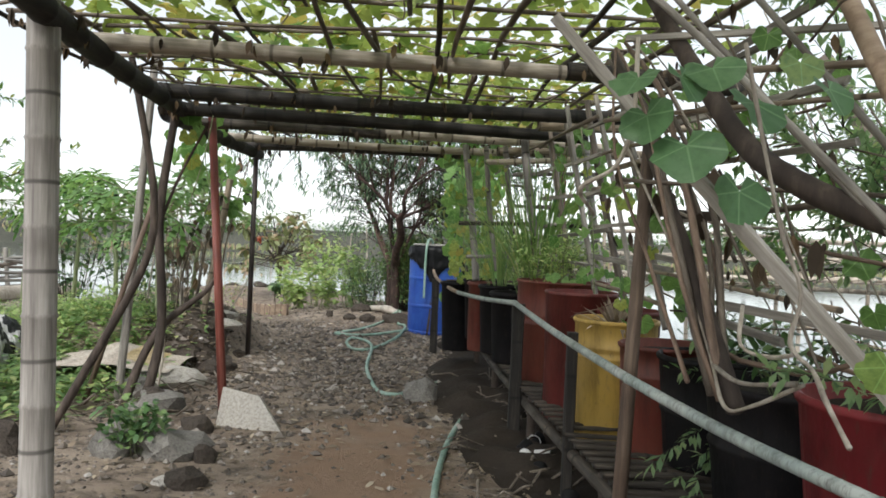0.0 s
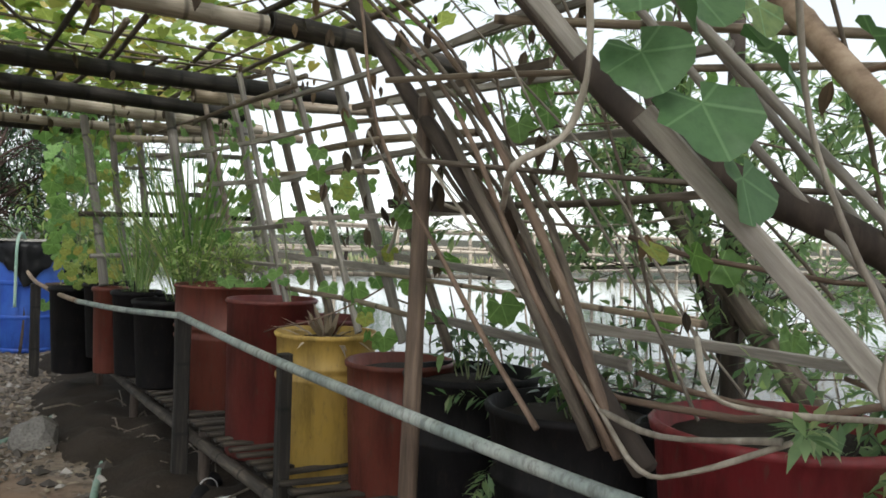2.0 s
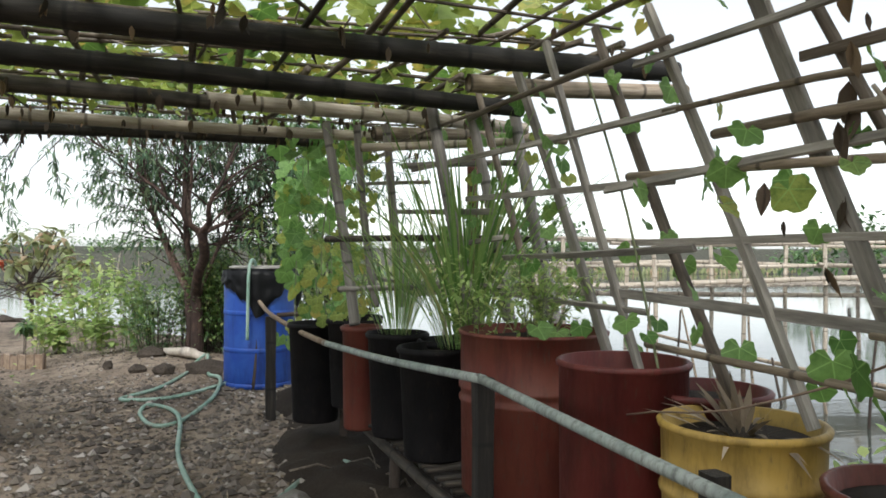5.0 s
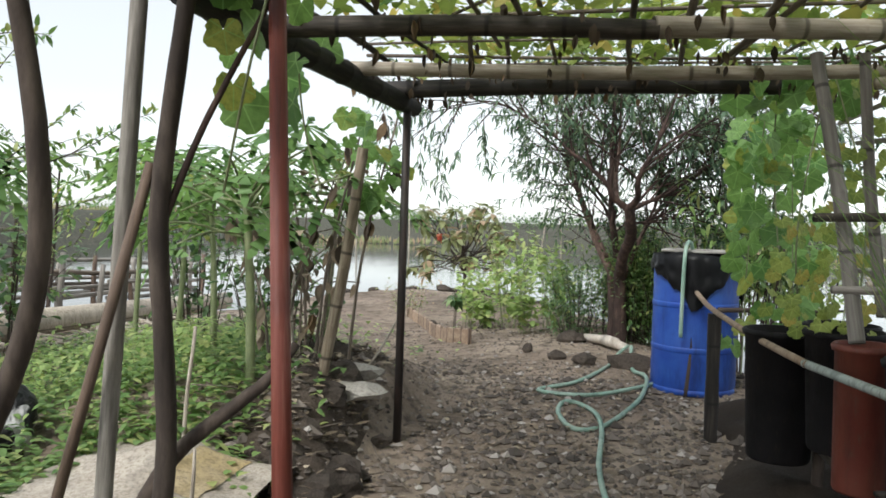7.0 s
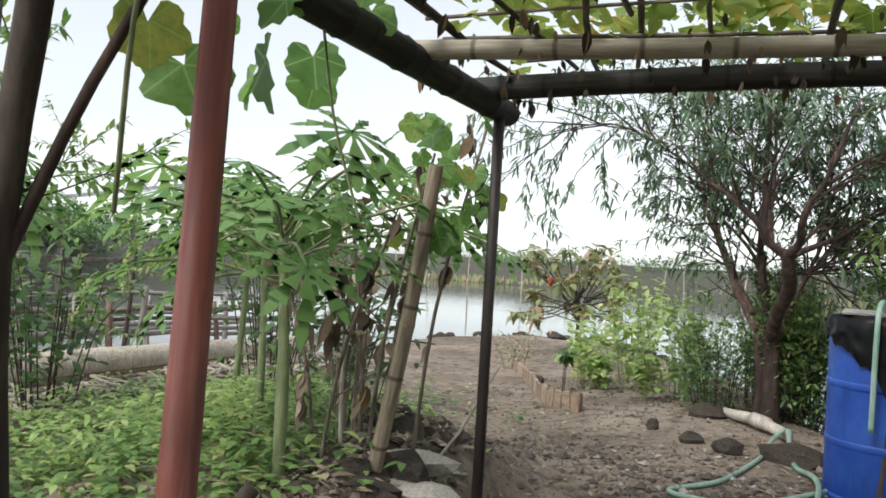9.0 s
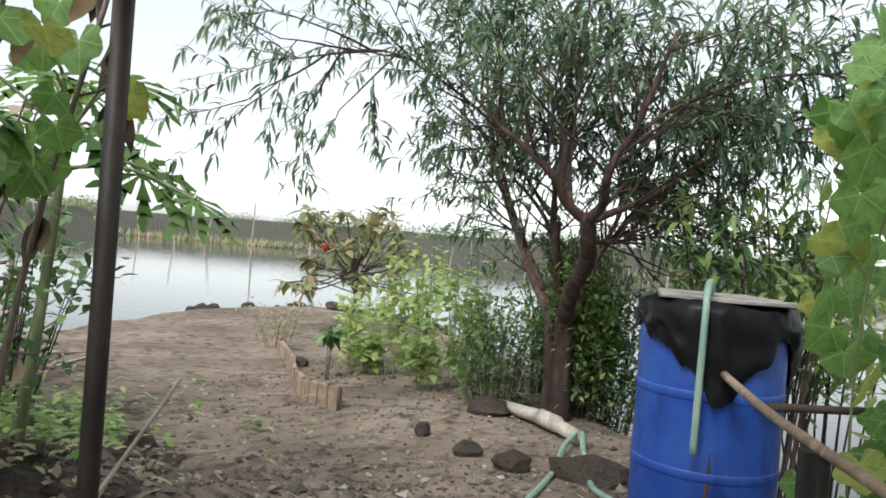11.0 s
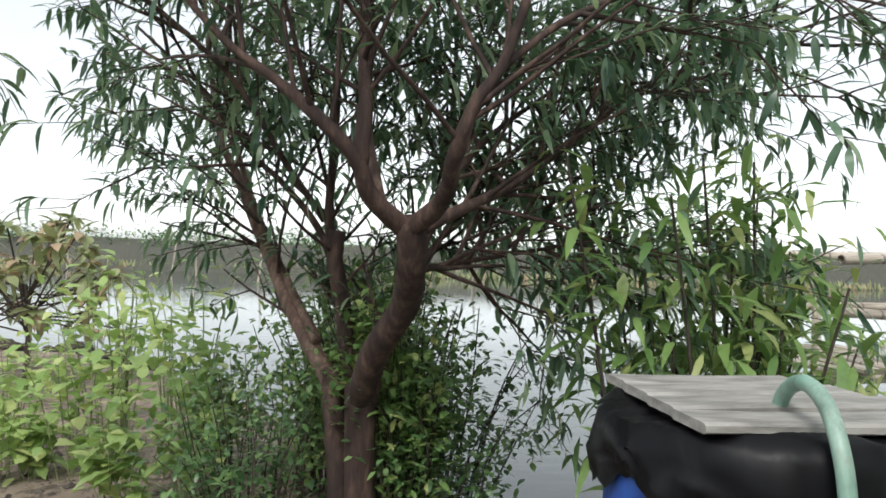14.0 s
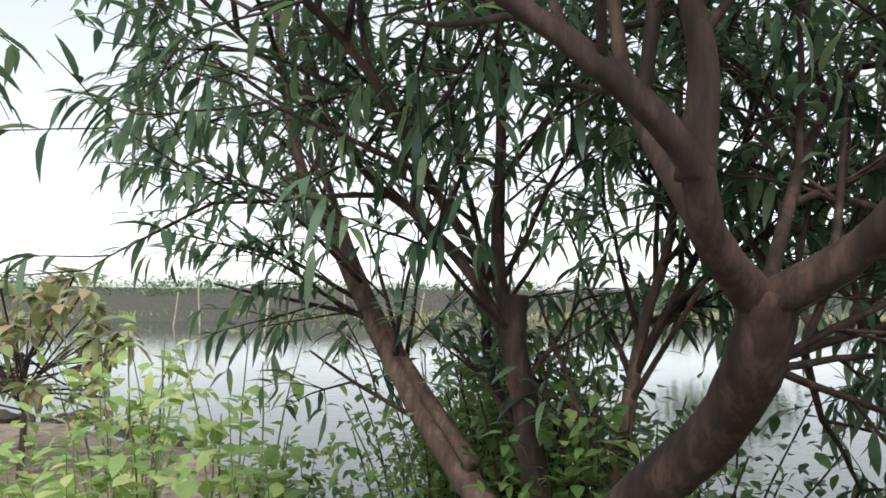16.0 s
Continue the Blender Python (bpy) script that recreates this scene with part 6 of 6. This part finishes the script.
# ---------------------------------------------------------------- stones, slab, sack, bags
k = 0
for x, y, sx, sy, sz, mat in ((-1.85, 5.04, 0.19, 0.15, 0.10, ROCK), (-1.44, 4.05, 0.22, 0.17, 0.10, ROCK), (-2.07, 5.86, 0.25, 0.19, 0.11, SLAB), (-1.44, 4.57, 0.10, 0.08, 0.07, ROCK_DARK), (-1.77, 4.23, 0.10, 0.07, 0.10, ROCK), (-1.69, 3.94, 0.10, 0.08, 0.10, ROCK), (-1.20, 3.95, 0.06, 0.04, 0.07, ROCK_DARK), (-1.28, 3.57, 0.06, 0.04, 0.03, SLAB), (-1.17, 3.54, 0.09, 0.07, 0.06, ROCK_DARK),
                              (-2.08, 5.35, 0.16, 0.12, 0.12, ROCK), (-1.86, 5.05, 0.16, 0.13, 0.11, ROCK_DARK), (-2.15, 3.3, 0.15, 0.12, 0.1, ROCK), (-2.25, 3.9, 0.14, 0.12, 0.11, ROCK_DARK),
                              (-0.13, 5.72, 0.13, 0.12, 0.12, ROCK), (-2.12, 7.2, 0.24, 0.14, 0.06, SLAB), (-2.22, 7.5, 0.22, 0.13, 0.06, SLAB), (-0.95, 9.75, 0.10, 0.08, 0.07, ROCK_DARK), (-0.55, 9.72, 0.20, 0.10, 0.09, ROCK_DARK), (-1.2, 9.95, 0.08, 0.07, 0.06, ROCK_DARK), (-3.3, 13.6, 0.09, 0.08, 0.07, ROCK_DARK), (-1.15, 10.95, 0.15, 0.12, 0.08, ROCK_DARK), (-1.5, 10.3, 0.05, 0.05, 0.06, ROCK_DARK)):
    k += 1
    single("rock", boulder(Shape(), (0, 0, 0), (sx, sy, sz), k), mat, (x, y, height(x, y) + sz * 0.45), "grey weathered rock lying on the earth" if mat is ROCK else ("pale flat broken concrete lump" if mat is SLAB else "dark earthy rock half sunk in soil"), "rock", "rocks by the path", smooth=False)
rr = random.Random(9)
for i in range(46):
    u = rr.random()
    x, y = -1.98 - 1.3 * u + rr.gauss(0, 0.12), 6.2 + 3.8 * u + rr.gauss(0, 0.25)
    sz = rr.uniform(0.04, 0.10)
    single("rock", boulder(Shape(), (0, 0, 0), (sz * 1.5, sz * 1.1, sz), 60 + i, 2, 0.6, 0.45), ROCK_DARK, (x, y, height(x, y) + sz * 0.3), "dark earthy rock in a low bank", "rock", "rocks in the low bank", smooth=False)
for i in range(22):
    u = i / 21
    x, y = -7.0 + 4.6 * u + rr.gauss(0, 0.15), 18.4 + 2.2 * sin(pi * u) + rr.gauss(0, 0.15)
    sz = rr.uniform(0.04, 0.11)
    single("rock", boulder(Shape(), (0, 0, 0), (sz * 1.6, sz, sz), 160 + i), ROCK_DARK, (x, y, max(height(x, y), WATER_Z) + sz * 0.2), "dark rock along the shore", "rock", "rocks on the shore", smooth=False)
slab = Shape().add([(-0.20, 0.02, 0.0), (0.22, -0.05, 0.0), (0.06, 0.05, 0.19), (-0.18, 0.09, 0.235), (-0.20, 0.06, -0.01), (0.22, 0.0, -0.01), (0.06, 0.10, 0.18), (-0.18, 0.14, 0.225)],
                   [(0, 1, 2, 3), (7, 6, 5, 4), (0, 4, 5, 1), (1, 5, 6, 2), (2, 6, 7, 3), (3, 7, 4, 0)])
single("broken_slab", slab, SLAB, (-1.18, 4.72, height(-1.18, 4.72)), "pale broken slab leaning by a red-brown post", "slab", smooth=False)
sack = Shape()
n = 18
for j in range(n + 1):
    for i in range(n + 1):
        u, v = i / n, j / n
        x, y = -0.50 + 1.0 * u, -0.36 + 0.72 * v
        z = 0.13 * math.exp(-((x + 0.02) ** 2 / 0.06 + (y - 0.08) ** 2 / 0.10)) + 0.03 * noise.noise(Vector((x * 7, y * 7, 1))) + 0.05
        sack.v.append((x + 0.05 * noise.noise(Vector((u * 3, v * 3, 4))), y + 0.06 * noise.noise(Vector((u * 3, v * 3, 9))), z))
sack.f = [(j * (n + 1) + i, j * (n + 1) + i + 1, (j + 1) * (n + 1) + i + 1, (j + 1) * (n + 1) + i) for j in range(n) for i in range(n)]
bag = thing("sack", (-2.52, 6.02, 0.10), "dirty flattened feed sack with yellow and white print", "sack")
part("cloth", sack, P_SACK, bag)
stripe = Shape()
keep = [f for q, f in enumerate(sack.f) if (q % n) in (11, 12, 13, 14) and 3 < q // n < 15]
used = sorted({i for f in keep for i in f})
stripe.v = [(sack.v[i][0], sack.v[i][1], sack.v[i][2] + 0.006) for i in used]
stripe.f = [tuple(used.index(i) for i in f) for f in keep]
part("print", stripe, P_SACK_YELLOW, bag, "faded yellow print")
def crumpled(size, seed):
    """A slack knotted bag: lumpy, creased, flat underneath."""
    bm = bmesh.new()
    bmesh.ops.create_icosphere(bm, subdivisions=4, radius=1.0)
    o = Vector((seed * 2.3, seed * 0.9, seed * 1.7))
    s = Shape()
    for v in bm.verts:
        k = 1 + 0.28 * noise.noise(v.co * 1.3 + o) + 0.16 * abs(noise.noise(v.co * 3.2 + o)) - 0.10 * abs(noise.noise(v.co * 6.5 + o))
        p = v.co * k
        s.v.append((p.x * size[0], p.y * size[1], max(p.z, -0.62) * size[2]))
    s.f = [tuple(v.index for v in f.verts) for f in bm.faces]
    bm.free()
    return s


# slumped bags added in place of a black and white cow lying here
for i, (x, y, sx, sy, sz) in enumerate(((-3.62, 5.85, 0.30, 0.26, 0.30), (-4.05, 6.35, 0.32, 0.28, 0.36), (-3.42, 5.45, 0.26, 0.24, 0.26), (-3.95, 5.55, 0.30, 0.28, 0.34), (-4.5, 6.0, 0.32, 0.3, 0.40), (-3.7, 6.35, 0.22, 0.2, 0.24))):
    single("rubbish_bag", crumpled((sx, sy, sz), i + 2), P_BAG if i != 1 else P_SHEET, (x, y, height(x, y) + sz * 0.6), "black and white bag slumped in a heap, standing in for a cow", "bag", "rubbish bags")
heap = thing("bamboo_heap", (-4.15, 6.1, 0.62), "cut bamboo lengths lying on the heaped bags", "bamboo")
for i, (dy, dz, r) in enumerate(((-0.35, 0.0, 0.06), (-0.1, 0.02, 0.065), (0.12, -0.02, 0.05), (-0.2, 0.11, 0.045))):
    cane("cane", (-0.95, dy + 0.35, dz), (0.42 - 0.1 * i, dy - 0.05, dz + 0.02), r, BAMBOO_PALE, heap)

# ---------------------------------------------------------------- log, fences
log = thing("log", (-6.4, 11.0, 0.05), "long bleached trunk lying at the pond's edge", "log")
part("trunk", limb([(-0.45, -3.2, 0.05), (-0.25, -1.5, 0.07), (-0.05, 0.2, 0.06), (0.15, 2.2, 0.03)], 0.17, 0.12, 12, 4), BAMBOO_PALE, log)
for li, (x0, y0, x1, y1, n) in enumerate(((-8.6, 8.0, -7.15, 13.9, 12), (-10.5, 10.6, -7.9, 15.2, 10), (-8.8, 8.2, -13.5, 9.4, 8))):
    fence = thing("fence", ((x0 + x1) / 2, (y0 + y1) / 2, -0.2), "crooked grey driftwood fence standing in the pond", "fence", "driftwood fences")
    FO = Vector(((x0 + x1) / 2, (y0 + y1) / 2, -0.2))
    for i in range(n):
        u = i / (n - 1)
        x, y = x0 + (x1 - x0) * u + R.gauss(0, 0.06), y0 + (y1 - y0) * u + R.gauss(0, 0.1)
        branch("fence_post", Vector((x, y, -0.5)) - FO, Vector((x + R.gauss(0, 0.05), y + R.gauss(0, 0.08), 0.62 + R.uniform(-.1, .15))) - FO, 0.045, GREY_WOOD if i % 3 else BROWN_WOOD, fence, 0.03, 0.2)
    for z in (-0.02, 0.16, 0.34, 0.50):
        u = 0.0
        while u < 0.95:
            v = min(1.0, u + R.uniform(0.3, 0.5))
            branch("fence_rail", Vector((x0 + (x1 - x0) * u, y0 + (y1 - y0) * u, z + R.uniform(-.05, .05))) - FO, Vector((x0 + (x1 - x0) * v, y0 + (y1 - y0) * v, z + R.uniform(-.06, .06))) - FO, 0.034, GREY_WOOD if R.random() < 0.7 else STICK, fence, 0.02, 0.25)
            u = v - 0.04

# ---------------------------------------------------------------- garden bed edging
edging = thing("bed_edging", (-3.0, 12.8, 0), "low wooden boards edging a raised garden bed", "edging")
pts = ((-2.22, 11.05), (-2.55, 11.45), (-2.95, 12.3), (-3.35, 13.4), (-4.1, 15.1))
edge_line = [tuple(q)[:2] for q in bent([(x, y, 0) for x, y in pts], 3)]
for a, b in zip(edge_line[:-1], edge_line[1:]):
    za, zb = height(*a) + R.uniform(-0.02, 0.02), height(*b) + R.uniform(-0.02, 0.02)
    s = Shape()
    for x, y, z in ((a[0], a[1], za), (b[0], b[1], zb)):
        s.v += [(x + 2.99, y - 12.8, z - 0.08), (x + 3.02, y - 12.78, z - 0.08), (x + 3.02, y - 12.78, z + 0.15), (x + 2.99, y - 12.8, z + 0.145)]
    s.f = [(0, 4, 5, 1), (1, 5, 6, 2), (2, 6, 7, 3), (3, 7, 4, 0), (0, 1, 2, 3), (7, 6, 5, 4)]
    part("board", s, BOARD, edging, smooth=False)
    part("peg", tube(Shape(), [(a[0] + 3.0, a[1] - 12.8, za - 0.1), (a[0] + 3.0, a[1] - 12.8, za + 0.16)], 0.014, 7), BROWN_WOOD, edging)

# ---------------------------------------------------------------- small rubbish under the bench
rr = random.Random(15)
for i in range(16):
    x, y = rr.uniform(0.32, 0.62), rr.uniform(2.2, 4.6)
    mat = P_WHITE if i % 4 == 0 else P_BLACK
    t = thing("cup", (x, y, height(x, y) + 0.03), "small discarded plastic cup under the bench" if mat is P_BLACK else "small white plastic cup under the bench", "cup", "cups under the bench")
    s = lathe(Shape(), [(0.028, -0.04), (0.03, -0.038), (0.041, 0.045), (0.044, 0.05), (0.039, 0.046), (0.028, -0.03)], 14)
    part("wall", s, mat, t, "", pose(0, 0, 0.012, rr.uniform(60, 100), 0, rr.uniform(0, 360)))

# ---------------------------------------------------------------- pier across the pond, hut, far bank
pier = thing("pier", (8.0, 12.2, 0), "pale bamboo walkway with rails on stilts over the pond", "pier")
QO = Vector((8.0, 12.2, 0))
for y in (11.75, 12.55):
    cane("bearer", Vector((1.9, y, 0.74)) - QO, Vector((24, y + 0.5, 0.74)) - QO, 0.04, BAMBOO_PALE, pier)
    for z in (1.10, 1.42):
        x = 2.1
        while x < 23.5:
            cane("rail", Vector((x, y + 0.02, z + R.uniform(-.02, .02))) - QO, Vector((x + 3.2, y + 0.1, z + R.uniform(-.02, .02))) - QO, 0.030, BAMBOO_PALE, pier, sides=7)
            x += 3.0
    for i in range(16):
        x = 2.52 + 1.42 * i
        cane("stilt", Vector((x, y, -0.7)) - QO, Vector((x + R.uniform(-.04, .04), y, 1.46)) - QO, 0.034, BAMBOO_PALE, pier, sides=7)
for i in range(110):
    x = 2.0 + 0.2 * i
    plank("deck_slat", Vector((x, 11.6, 0.80)) - QO, Vector((x + R.uniform(-.03, .03), 12.75, 0.80)) - QO, 0.13, 0.03, BAMBOO_PALE, pier, 0)
for x, y0, y1, lean in ((5.2, 6.2, 11.6, 0.0), (9.5, 7.4, 11.6, 0.4)):
    net = thing("net_poles", (x, y0, 0), "thin bamboo poles standing in the pond", "poles", "poles in the pond")
    for i in range(11):
        y = y0 + (y1 - y0) * i / 10
        branch("pole", (R.uniform(-.1, .1), y - y0, -0.7), (lean * 0.1 + R.uniform(-.15, .15), y - y0 + R.uniform(-.3, .3), R.uniform(0.15, 0.75)), 0.018, BARK_DARK if i % 2 else BAMBOO, net, 0.02)
    cane("rail", (0, -0.2, 0.12), (0.1, y1 - y0 + 0.2, 0.15), 0.025, BAMBOO, net)

hut = thing("hut", (-13.5, 13.5, -0.35), "open bamboo hut with a pale tin roof edge and thatch", "hut")
for x in (-2.6, -0.9, 0.9, 2.6):
    for y in (-1.2, 1.2):
        cane("post", (x, y, -0.7), (x, y, 1.75 + 0.18 * (x + 2.6) / 2), 0.05, BAMBOO_PALE, hut)
for z in (0.75, 1.30):
    cane("beam", (-2.9, -1.25, z), (2.9, -1.25, z + 0.03), 0.045, BAMBOO_PALE, hut)
    cane("beam", (-2.9, 1.25, z), (2.9, 1.25, z + 0.03), 0.045, BAMBOO_PALE, hut)
s = Shape().add([(-3.2, -1.7, 1.62), (3.2, -1.7, 2.05), (3.2, 1.7, 2.65), (-3.2, 1.7, 2.22), (-3.2, -1.7, 1.68), (3.2, -1.7, 2.11), (3.2, 1.7, 2.71), (-3.2, 1.7, 2.28)], [(3, 2, 1, 0), (4, 5, 6, 7), (0, 1, 5, 4), (1, 2, 6, 5), (2, 3, 7, 6), (3, 0, 4, 7)])
part("roof", s, TIN, hut, "pale tin sheet roof", smooth=False)
th = Shape()
rr = random.Random(3)
for i in range(900):
    x, y = rr.uniform(-3.0, 3.0), -1.3 + rr.gauss(0, 0.12)
    blade(th, (x, y, 1.60 + 0.09 * x + rr.uniform(-.1, .1)), (rr.uniform(-.2, .2), -0.3, -1), (0, -1, 0), rr.uniform(0.2, 0.4), 0.03, 0.1, 1)
part("thatch", th, LEAF_LITTER, hut, "brown fringe of thatch", kind="stuff")


def far_tree(name, x, y, z, tall, wide, seed, mat=LEAF_SHRUB):
    rr = random.Random(seed)
    t = thing(name, (x, y, z), "far bushy tree on the pond bank", "tree", "trees on the far bank")
    part("trunk", limb([(0, 0, -0.2), (0.05 * wide, 0, tall * 0.3), (0, 0.05, tall * 0.6)], 0.03 * tall, 0.012 * tall, 6, 3), BARK_DARK, t)
    lv = Shape()
    for i in range(34):
        a, k = rr.uniform(0, 6.28), rr.random() ** 0.5
        c = Vector((cos(a) * wide * k, sin(a) * wide * k, tall * (0.15 + 0.8 * (1 - k * k) * rr.uniform(0.2, 1.1))))
        for j in range(26):
            p = c + Vector((rr.gauss(0, 1), rr.gauss(0, 1), rr.gauss(0, 0.5))) * wide * 0.17
            blade(lv, p, (rr.uniform(-1, 1), rr.uniform(-1, 1), rr.uniform(-.6, .6)), (0, 0, 1), min(0.30, tall * 0.24), min(0.16, tall * 0.17), 0.2, 2)
    part("crown", lv, mat, t, kind="stuff")
    return t


far_tree("far_tree", 11.5, 30.0, 0.4, 3.0, 2.0, 301)
far_tree("far_tree", 22.0, 26.0, 0.4, 2.6, 2.4, 302)
rr = random.Random(44)
for i in range(20):
    x = -75 + 7.6 * i + rr.uniform(-2, 2)
    far_tree("far_tree", x, 62 - 0.10 * x + rr.uniform(0, 10), 1.1, rr.uniform(0.8, 1.4), rr.uniform(2.0, 4.5), 310 + i)
for i in range(9):
    far_tree("far_tree", -24 - 2.6 * i + rr.uniform(-1, 1), 22 + 3.2 * i + rr.uniform(-1, 1), 1.1, rr.uniform(1.0, 2.4), rr.uniform(1.6, 3.0), 340 + i)
reeds = Shape()
for i in range(3000):
    x = rr.uniform(-70, 70)
    y = 54.4 - 0.10 * x + rr.uniform(-0.9, 0.6)
    blade(reeds, (x, y, max(WATER_Z, height(x, y)) - 0.05), (rr.uniform(-.3, .3), rr.uniform(-.3, .3), 1), (rr.uniform(-1, 1), -1, 0), rr.uniform(0.2, 0.7), 0.16, 0.2, 1)
single("reeds", reeds, LEAF_OLIVE, (0, 0, 0), "green reeds along the far bank", "reeds", "", "stuff")
for i in range(16):
    x, y = -34 + 3.0 * i + rr.uniform(-1, 1), 44 + rr.uniform(-3, 7)
    st = thing("stake", (x, y, WATER_Z), "thin pale stake standing in the pond", "stake", "stakes in the pond")
    branch("shaft", (0, 0, -0.5), (rr.uniform(-.5, .5), 0, rr.uniform(1.4, 2.6)), 0.05, BAMBOO_PALE, st, 0.01)

# ---------------------------------------------------------------- gravel, litter, debris
rr = random.Random(2)
peb = Shape()
OCT = [(1, 0, 0), (-1, 0, 0), (0, 1, 0), (0, -1, 0), (0, 0, 1), (0, 0, -1)]
OF = [(0, 2, 4), (2, 1, 4), (1, 3, 4), (3, 0, 4), (2, 0, 5), (1, 2, 5), (3, 1, 5), (0, 3, 5)]
for i in range(17000):
    if i % 3:
        x, y = rr.uniform(-2.3, 1.0), rr.uniform(0.6, 9.8)
    else:
        x, y = rr.uniform(-3.6, 0.3), rr.uniform(5.5, 14.5)
    track = math.exp(-((x + 0.42) / 0.42) ** 2) * (1 if y < 5.0 else 0.0)
    if rr.random() < track * 0.95 or inside(x, y) < 0.1:
        continue
    bed = 4.2 < y < 9.2 and -1.7 < x < 0.2
    r = min(0.05, 0.010 + rr.expovariate(1 / 0.009)) if bed else min(0.045, 0.006 + rr.expovariate(1 / 0.006))
    a = rr.uniform(0, 6.28)
    q = Matrix.Rotation(a, 3, "Z")
    d = [rr.uniform(0.6, 1.3) for _ in range(3)]
    z = height(x, y) + r * 0.2
    peb.add([(x + (q @ Vector((p[0] * d[0] + rr.uniform(-.25, .25), p[1] * d[1] + rr.uniform(-.25, .25), p[2] * d[2] * 0.7))).x * r, y + (q @ Vector((p[0] * d[0], p[1] * d[1], 0))).y * r, z + p[2] * d[2] * 0.65 * r) for p in OCT], OF)
for i in range(2600):
    x, y, z = rr.choice(bank.v)
    x, y = x + rr.uniform(-.02, .02), y + rr.uniform(-.02, .02)
    r = min(0.055, 0.007 + rr.expovariate(1 / 0.010))
    d = [rr.uniform(0.6, 1.3) for _ in range(3)]
    peb.add([(x + (q[0] * d[0] + rr.uniform(-.25, .25)) * r, y + (q[1] * d[1] + rr.uniform(-.25, .25)) * r, z + q[2] * d[2] * 0.65 * r) for q in OCT], OF)
gm, gn, gl, gb = graph("mixed_gravel")
gg = gn.new("ShaderNodeNewGeometry")
gl.new(ramp(gn, gl, gg.outputs["Random Per Island"], ((0.0, (0.05, 0.041, 0.035)), (0.45, (0.12, 0.099, 0.083)), (0.85, (0.20, 0.168, 0.143)), (0.985, (0.40, 0.365, 0.335)))), gb.inputs["Base Color"])
gb.inputs["Roughness"].default_value = 0.9
single("gravel", peb, gm, (0, 0, 0), "loose mixed gravel on trodden earth", "gravel", "", "stuff", smooth=False)
lit = Shape()
for i in range(3600):
    k = rr.random()
    if k < 0.45:
        x, y = rr.uniform(-2.2, 1.2), rr.uniform(1.0, 9.5)
    elif k < 0.75:
        x, y = rr.gauss(0.35, 0.25), rr.uniform(2.0, 7.5)
    else:
        x, y = rr.uniform(-3.4, 0), rr.uniform(7, 14)
    if inside(x, y) < 0.15:
        continue
    a = rr.uniform(0, 6.28)
    blade(lit, (x, y, height(x, y) + 0.012), (cos(a), sin(a), rr.uniform(-.1, .3)), (rr.uniform(-.4, .4), rr.uniform(-.4, .4), 1), rr.uniform(0.02, 0.08), rr.uniform(0.008, 0.03), rr.uniform(-.2, .3), 2)
for i in range(1100):
    x, y, z = rr.choice(bank.v)
    a = rr.uniform(0, 6.28)
    blade(lit, (x, y, z + 0.015), (cos(a), sin(a), rr.uniform(-.1, .4)), (rr.uniform(-.4, .4), rr.uniform(-.4, .4), 1), rr.uniform(0.03, 0.10), rr.uniform(0.012, 0.04), rr.uniform(-.2, .3), 2)
single("leaf_litter", lit, LEAF_LITTER, (0, 0, 0), "dry fallen leaves and chips on the ground", "leaf litter", "", "stuff")
deb = Shape()
for i in range(700):
    x, y = rr.gauss(-5.6, 0.45), rr.uniform(6.6, 12.2)
    a, ln = rr.uniform(0, 6.28), rr.uniform(0.1, 0.5)
    z = height(x, y) + rr.uniform(0.01, 0.07)
    tube(deb, [(x, y, z), (x + cos(a) * ln * 0.5, y + sin(a) * ln * 0.5, z + rr.uniform(0, .06)), (x + cos(a) * ln, y + sin(a) * ln, z + rr.uniform(0, 0.05))], rr.uniform(0.005, 0.022), 5)
single("driftwood", deb, BAMBOO_PALE, (0, 0, 0), "bleached broken sticks washed up in a strip", "driftwood", "", "stuff")
twg = Shape()
for i in range(130):
    x, y = (rr.uniform(-2.6, -1.6), rr.uniform(4.3, 7.0)) if i % 2 else (rr.uniform(0.2, 0.7), rr.uniform(2.4, 6.5))
    a, ln = rr.uniform(0, 6.28), rr.uniform(0.08, 0.45)
    z = height(x, y) + 0.02
    tube(twg, [(x, y, z), (x + cos(a) * ln * 0.5, y + sin(a) * ln * 0.5, z + rr.uniform(0, .08)), (x + cos(a) * ln, y + sin(a) * ln, z + rr.uniform(0, 0.1))], rr.uniform(0.003, 0.009), 5)
single("fallen_twigs", twg, STICK, (0, 0, 0), "broken dry twigs scattered on the ground", "twigs", "", "stuff")
